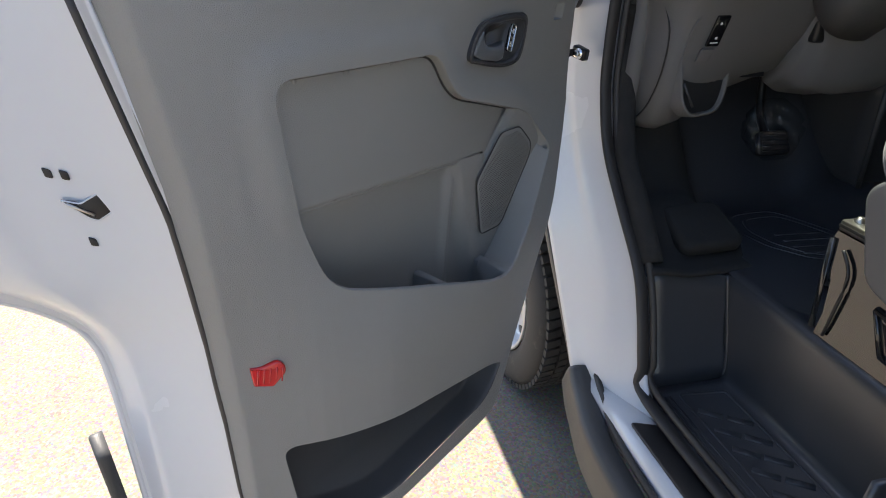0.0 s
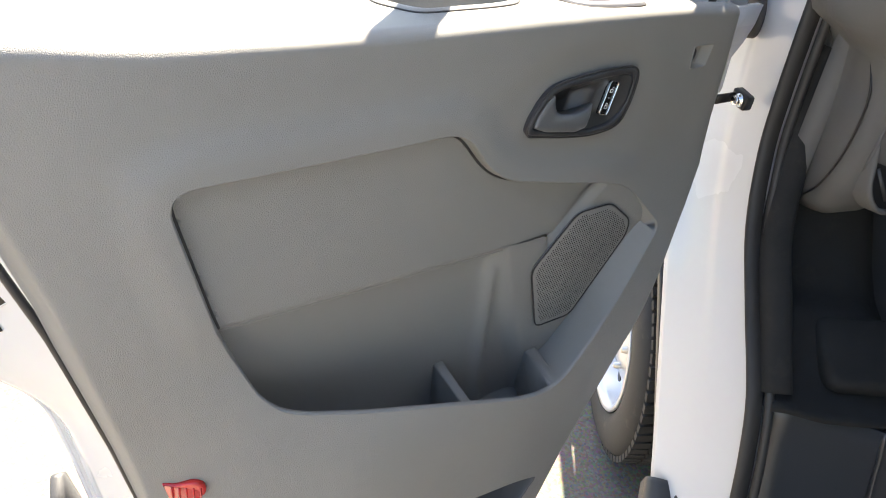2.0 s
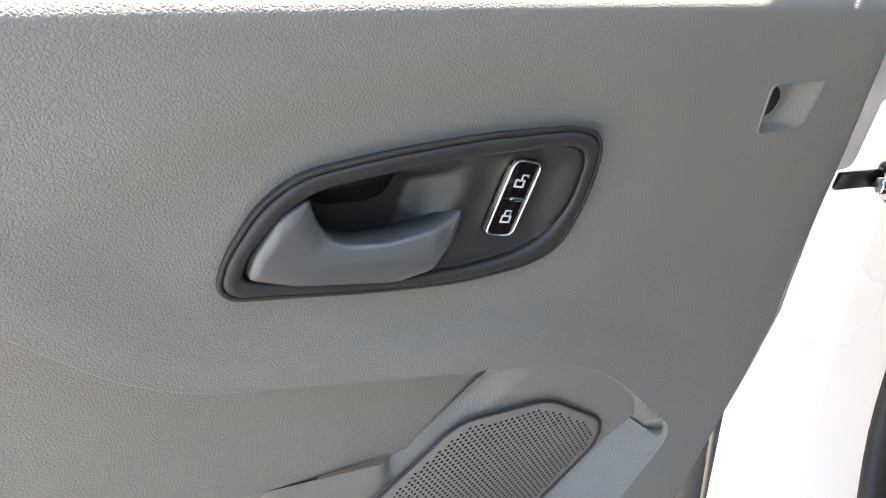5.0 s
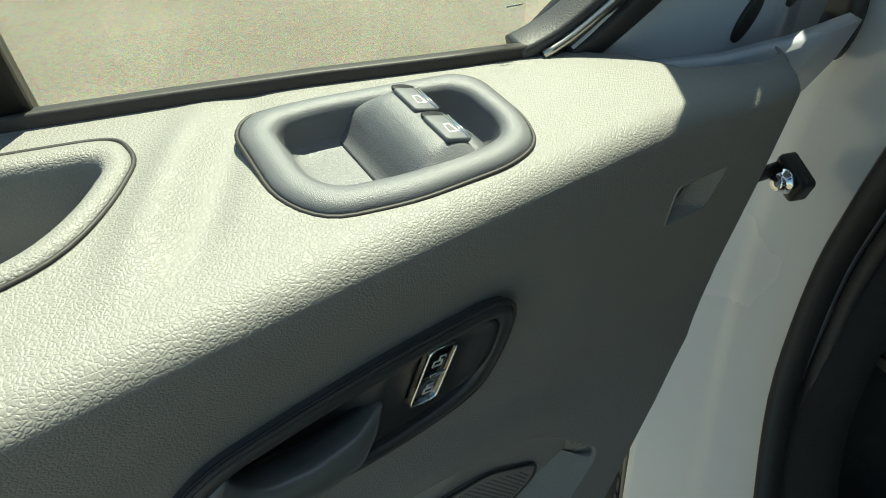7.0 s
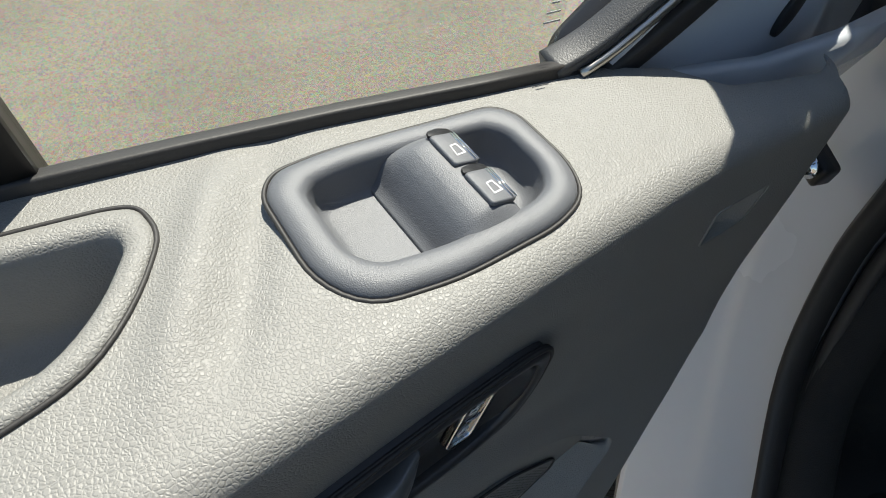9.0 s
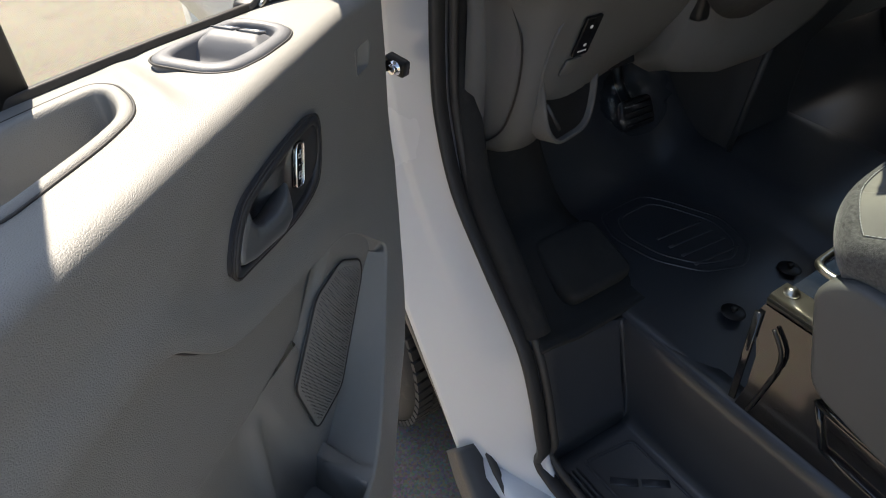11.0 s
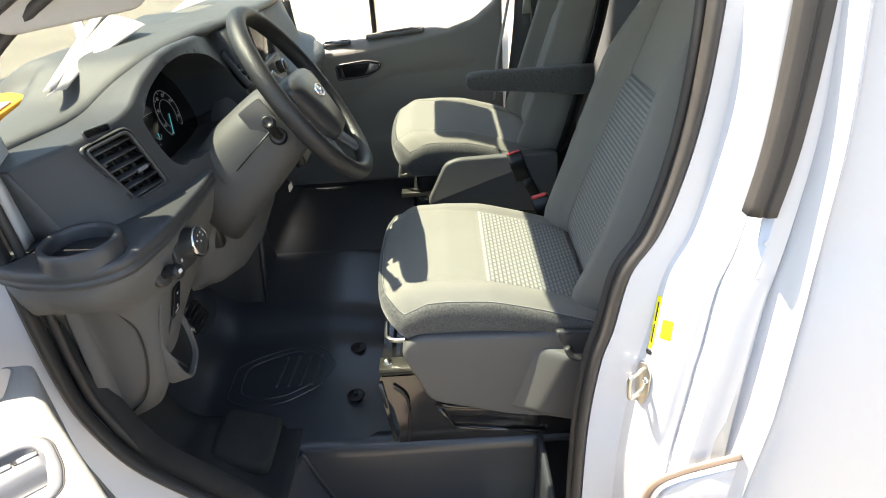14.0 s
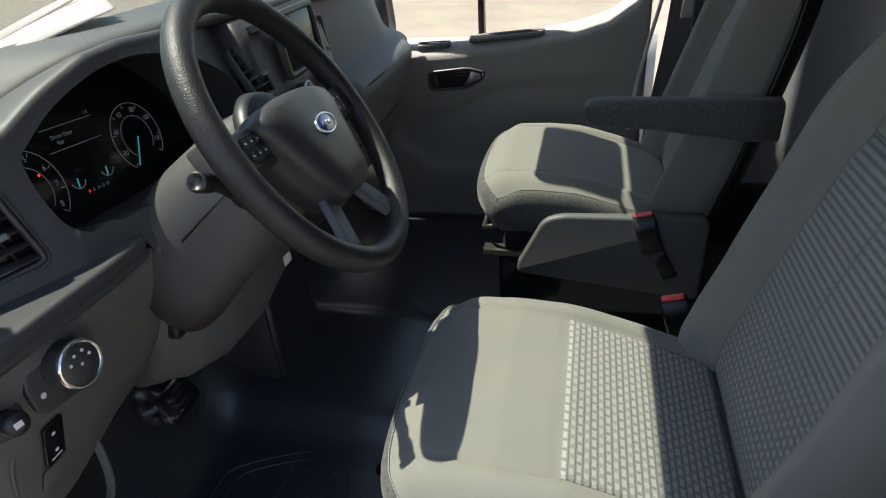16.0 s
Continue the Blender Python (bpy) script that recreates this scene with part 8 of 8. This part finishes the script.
for y, x, who in ((0.876, -0.073, "driver"), (1.225, -0.108, "passenger")):
    bk = thing("seat_belt_buckle", "black belt buckle with a red button beside the seat", "buckle", group="belt buckles")
    d = Vector((0.25, 0.0, 1.0)).normalized()
    part("body", sweep([(x + 0.03, y, 1.075), (x + 0.012, y, 1.13), (x, y, 1.172)], rounded([(-0.012, -0.026), (0.012, -0.026), (0.012, 0.026), (-0.012, 0.026)], 0.006, 3), up=(1, 0, 0)), M_BLACK, bk)
    part("button", slab(rounded([(-0.021, -0.009), (0.021, -0.009), (0.021, 0.009), (-0.021, 0.009)], 0.003, 2), plane_m((x - 0.001, y, 1.1725), (1, 0, 0.25), (0, 1, 0)), 0.004, 0.0015), M_BUCKLE, bk)
    part("strap", bar((x + 0.03, y, 1.09), (x + 0.08, y, 1.0), 0.006, 0.035, 0.002, up=(1, 0, 0)), M_BLACK, bk)
belt = thing("seat_belt", "black seat belt hanging on the far pillar", "seat belt")
part("webbing", bar((-0.005, 1.80, 2.0), (0.06, 1.82, 1.1), 0.003, 0.045, 0.001, up=(0, 1, 0)), M_BLACK, belt)
part("tongue", slab(rounded([(-0.016, -0.025), (0.016, -0.025), (0.012, 0.025), (-0.012, 0.025)], 0.004, 3), plane_m((-0.006, 1.69, 1.565), (1, 0.2, 0), (0.1, 0, 1)), 0.004, 0.001), M_STEEL, belt)

# ---- far door and pillar ----
pdoor = thing("passenger_door", "closed passenger door with a dark grey trim panel and window", "van door")
PY = 1.93


def pdoor_trim():
    def f(x, t):
        zt = along([(-1.1, 1.40), (-0.85, 1.415), (-0.6, 1.435), (-0.45, 1.45), (-0.3, 1.475), (-0.2, 1.505), (-0.12, 1.56), (-0.05, 1.66)], x)
        if t < 0.8:
            s = t / 0.8
            z = lerp(0.80, zt - 0.035, s)
            y = PY - 0.012 * sstep(1.1, 0.9, z) + 0.012 * sstep(-0.02, 0.02, pd_rec(x, z))
            return (x, y, z)
        s = (t - 0.8) / 0.2
        return (x, PY + 0.085 * s, zt - 0.035 + 0.035 * math.sin(min(1, s * 2) * math.pi / 2) + 0.006 * s)

    def pd_rec(x, z):
        return poly_dist([(-0.93, 1.10), (-0.93, 1.165), (-0.72, 1.205), (-0.58, 1.29), (-0.20, 1.315), (-0.17, 1.0), (-0.80, 1.0)], x, z)
    return sheet(f, span(-1.1, -0.075, 70), span(0, 1, 60), 0.02)


part("trim_panel", pdoor_trim(), M_TRIM, pdoor, "grey moulded trim panel")
PH = plane_m((-0.69, PY - 0.002, 1.312), (1, 0, 0.1), (-0.05, 0, 1))
hb = rounded([(-0.105, -0.03), (0.03, -0.034), (0.09, -0.008), (0.10, 0.02), (0.04, 0.04), (-0.10, 0.04)], 0.02, 4)
ph = part("inside_handle", frame_ring(hb, inset(hb, 0.008), PH @ Matrix.Translation((0, 0, -0.004)), 0.012, 0.003), M_BEZEL, pdoor)
part("bowl", slab(inset(hb, 0.006), PH @ Matrix.Translation((0, 0, -0.002)), 0.003, 0.001), M_BLACK, ph)
part("lever", slab(rounded([(0.02, -0.02), (0.08, -0.006), (0.085, 0.012), (0.05, 0.026), (0.035, 0.0)], 0.006, 3), PH, 0.009, 0.003), M_SATIN, ph)
pl_ = part("lock_switch", slab(rounded([(-0.092, -0.018), (-0.070, -0.020), (-0.074, 0.026), (-0.096, 0.028)], 0.004, 3), PH, 0.004, 0.001), M_BLACK, ph)
lk = rounded([(-0.094, -0.020), (-0.068, -0.022), (-0.072, 0.028), (-0.098, 0.030)], 0.005, 3)
part("lock_rim", frame_ring(lk, inset(lk, 0.002), PH, 0.005, 0.001), M_CHROME, pl_)
wsp = rounded([(-0.06, -0.022), (0.06, -0.022), (0.06, 0.022), (-0.06, 0.022)], 0.016, 4)
PW = plane_m((-0.775, 1.965, 1.424), (1, 0, 0.05), (0, 1, 0.05))
pw = part("window_switch", frame_ring(wsp, inset(wsp, 0.010), PW @ Matrix.Translation((0, 0, -0.006)), 0.012, 0.004), M_TRIMD, pdoor)
part("rocker", slab(rounded([(-0.02, -0.010), (0.02, -0.010), (0.02, 0.010), (-0.02, 0.010)], 0.004, 3), PW, 0.006, 0.002), M_SATIN, pw)
pc = rounded([(-0.12, -0.025), (0.13, -0.02), (0.13, 0.028), (-0.12, 0.02)], 0.014, 4)
PC = plane_m((-0.53, 1.965, 1.448), (1, 0, 0.07), (0, 1, 0.1))
pu = part("pull_cup", frame_ring(pc, inset(pc, 0.010), PC @ Matrix.Translation((0, 0, -0.004)), 0.012, 0.004), M_DASH, pdoor)
part("cup_floor", slab(inset(pc, 0.008), PC @ Matrix.Translation((0, 0, -0.002)), 0.003, 0.001), M_BLACK, pu)
pg = part("window_pane", sheet(lambda x, z: (x, 2.02 - 0.12 * (z - 1.45), z), span(-1.15, -0.06, 6), span(1.40, 2.02, 6), 0.004), M_GLASS, pdoor)
pg.visible_shadow = False
part("divider_bar", bar((-0.615, 2.012, 1.42), (-0.60, 1.95, 2.02), 0.02, 0.042, 0.004, up=(0, 1, 0)), M_BLACK, pdoor)
part("outer_skin", sheet(lambda x, z: (x, 2.045, z), span(-1.2, -0.04, 5), span(0.45, 1.43, 6), -0.02), M_WHITE, pdoor)
part("window_frame", sweep(smooth_line([(-1.12, 2.01, 1.42), (-0.98, 1.985, 1.7), (-0.72, 1.96, 1.95), (-0.5, 1.955, 2.03), (-0.12, 1.955, 2.04), (-0.055, 1.96, 1.95), (-0.05, 1.98, 1.55)], 5), rounded([(-0.02, -0.02), (0.02, -0.02), (0.02, 0.02), (-0.02, 0.02)], 0.005, 2), up=(0, 1, 0)), M_TRIMD, pdoor)
part("far_pillar", sheet(lambda z, t: (lerp(-0.075 + 0.05 * sstep(1.0, 1.6, z), 0.25, t), 1.90 - 0.04 * math.sin(math.pi * t) + 0.02 * t, z), span(0.8, 2.1, 20), span(0, 1, 8), -0.02), M_TRIMD, van, "dark pillar trim")
part("far_pillar_edge", tube([(-0.118, 1.905, 1.15), (-0.10, 1.905, 1.32), (-0.05, 1.905, 1.56), (-0.03, 1.905, 1.9)], 0.006, 8), M_GREY, van)
part("far_lower_wall", sheet(lambda x, z: (x, 1.945, z), span(-1.4, 0.6, 6), span(0.7, 0.95, 4), -0.02), M_TRIMD, van)
door_mirror(plane_m((-1.02, 2.20, 1.42), (-0.124, 0.992, 0), (-0.08, 0.0, 1)), 1, "door_mirror", "black passenger door mirror outside the window")

# ---- far side of the lot, behind the van ----
def parked_car(at, heading, length, paint, pickup, label):
    m = Matrix.Translation(at) @ pose(0, 0, 0, 0, 0, heading)
    c = thing("parked_car", label, "car", m=m)
    h = length / 2
    low = rounded([(-h, 0.45), (-h, 0.85), (-h + 0.3, 1.0), (h - 0.2, 1.0), (h, 0.8), (h, 0.4), (-h + 0.2, 0.35)], 0.12, 3)
    part("body", loft([[Vector((x * k, y, z)) for x, z in low] for y, k in ((-0.9, 0.97), (-0.8, 1.0), (0.8, 1.0), (0.9, 0.97))]), paint, c, m=Matrix())
    cab = [(-h + 1.3, 0.98), (-h + 2.0, 1.5), (h - (2.2 if pickup else 0.9), 1.52), (h - (1.9 if pickup else 0.2), 0.98)]
    part("cabin", loft([[Vector((x, y, z)) for x, z in rounded(cab, 0.1, 3)] for y in (-0.75, -0.68, 0.68, 0.75)]), M_GLOSS, c, "dark glazed cabin", m=Matrix())
    for x in (-h + 0.9, h - 0.9):
        for y in (-0.86, 0.86):
            part("wheel", lathe([(0, 0.1), (0.2, 0.1), (0.34, 0.09), (0.36, 0.0), (0.34, -0.09), (0, -0.1)], Matrix.Translation((x, y, 0.36)) @ pose(0, 0, 0, 90), 18), M_RUBBER, c, m=Matrix())


parked_car((23.6, -44.6, 0), 10, 5.3, mat("blue_car_paint", (0.03, 0.13, 0.42), 0.3, coat=0.6), True, "blue pickup parked across the lot")
parked_car((19.8, -47.5, 0), 15, 4.5, mat("dark_car_paint", (0.02, 0.02, 0.025), 0.3, coat=0.6), False, "dark saloon parked across the lot")
parked_car((31.5, -44.5, 0), 20, 4.5, mat("grey_car_paint", (0.12, 0.14, 0.17), 0.3, coat=0.6), False, "slate grey car parked by the far building")
FAR = Matrix.Translation((31.0, -53.7, 0)) @ pose(0, 0, 0, 0, 0, -60)
shed = thing("far_building", "white ribbed metal building across the lot", "building", m=FAR)
part("wall", block(0, 12, -9, 40, 0.0, 5.2, 0.05), mat("far_wall", (0.62, 0.60, 0.55), 0.7), shed, m=Matrix())
part("roof", block(-0.4, 12.4, -9.4, 40.4, 5.2, 5.5, 0.05), M_GREY, shed, m=Matrix())
for k in range(12):
    part("rib", block(-0.15, 0.02, -8 + 3.8 * k, -7.2 + 3.8 * k, 0.0, 5.1, 0.02), mat("far_rib", (0.30, 0.32, 0.26), 0.7), shed, m=Matrix())
for y in (1.6, 3.4):
    post = thing("bollard", "yellow painted steel bollard by the building", "bollard", FAR @ Vector((-3, y, 0)), group="yellow bollards")
    part("post", lathe([(0.12, 0.0), (0.12, 0.95), (0.08, 1.03), (0.0, 1.05)], Matrix(), 14), M_YELLOW, post, m=Matrix())
# plain bars of the glass maker's mark in the door window's corner
for k, wd in enumerate((0.006, 0.011, 0.005, 0.009, 0.011)):
    w0 = 1.452 - 0.0062 * k
    part("glass_mark", sheet(lambda a, b: (0.309 + a, glass_v(0.309 + a) - 0.0195 + 0.05 * (w0 + b - 1.4), w0 + b), [-wd / 2, wd / 2], [0, 0.0012], 0.0003), M_GREY, van_door, m=Matrix())
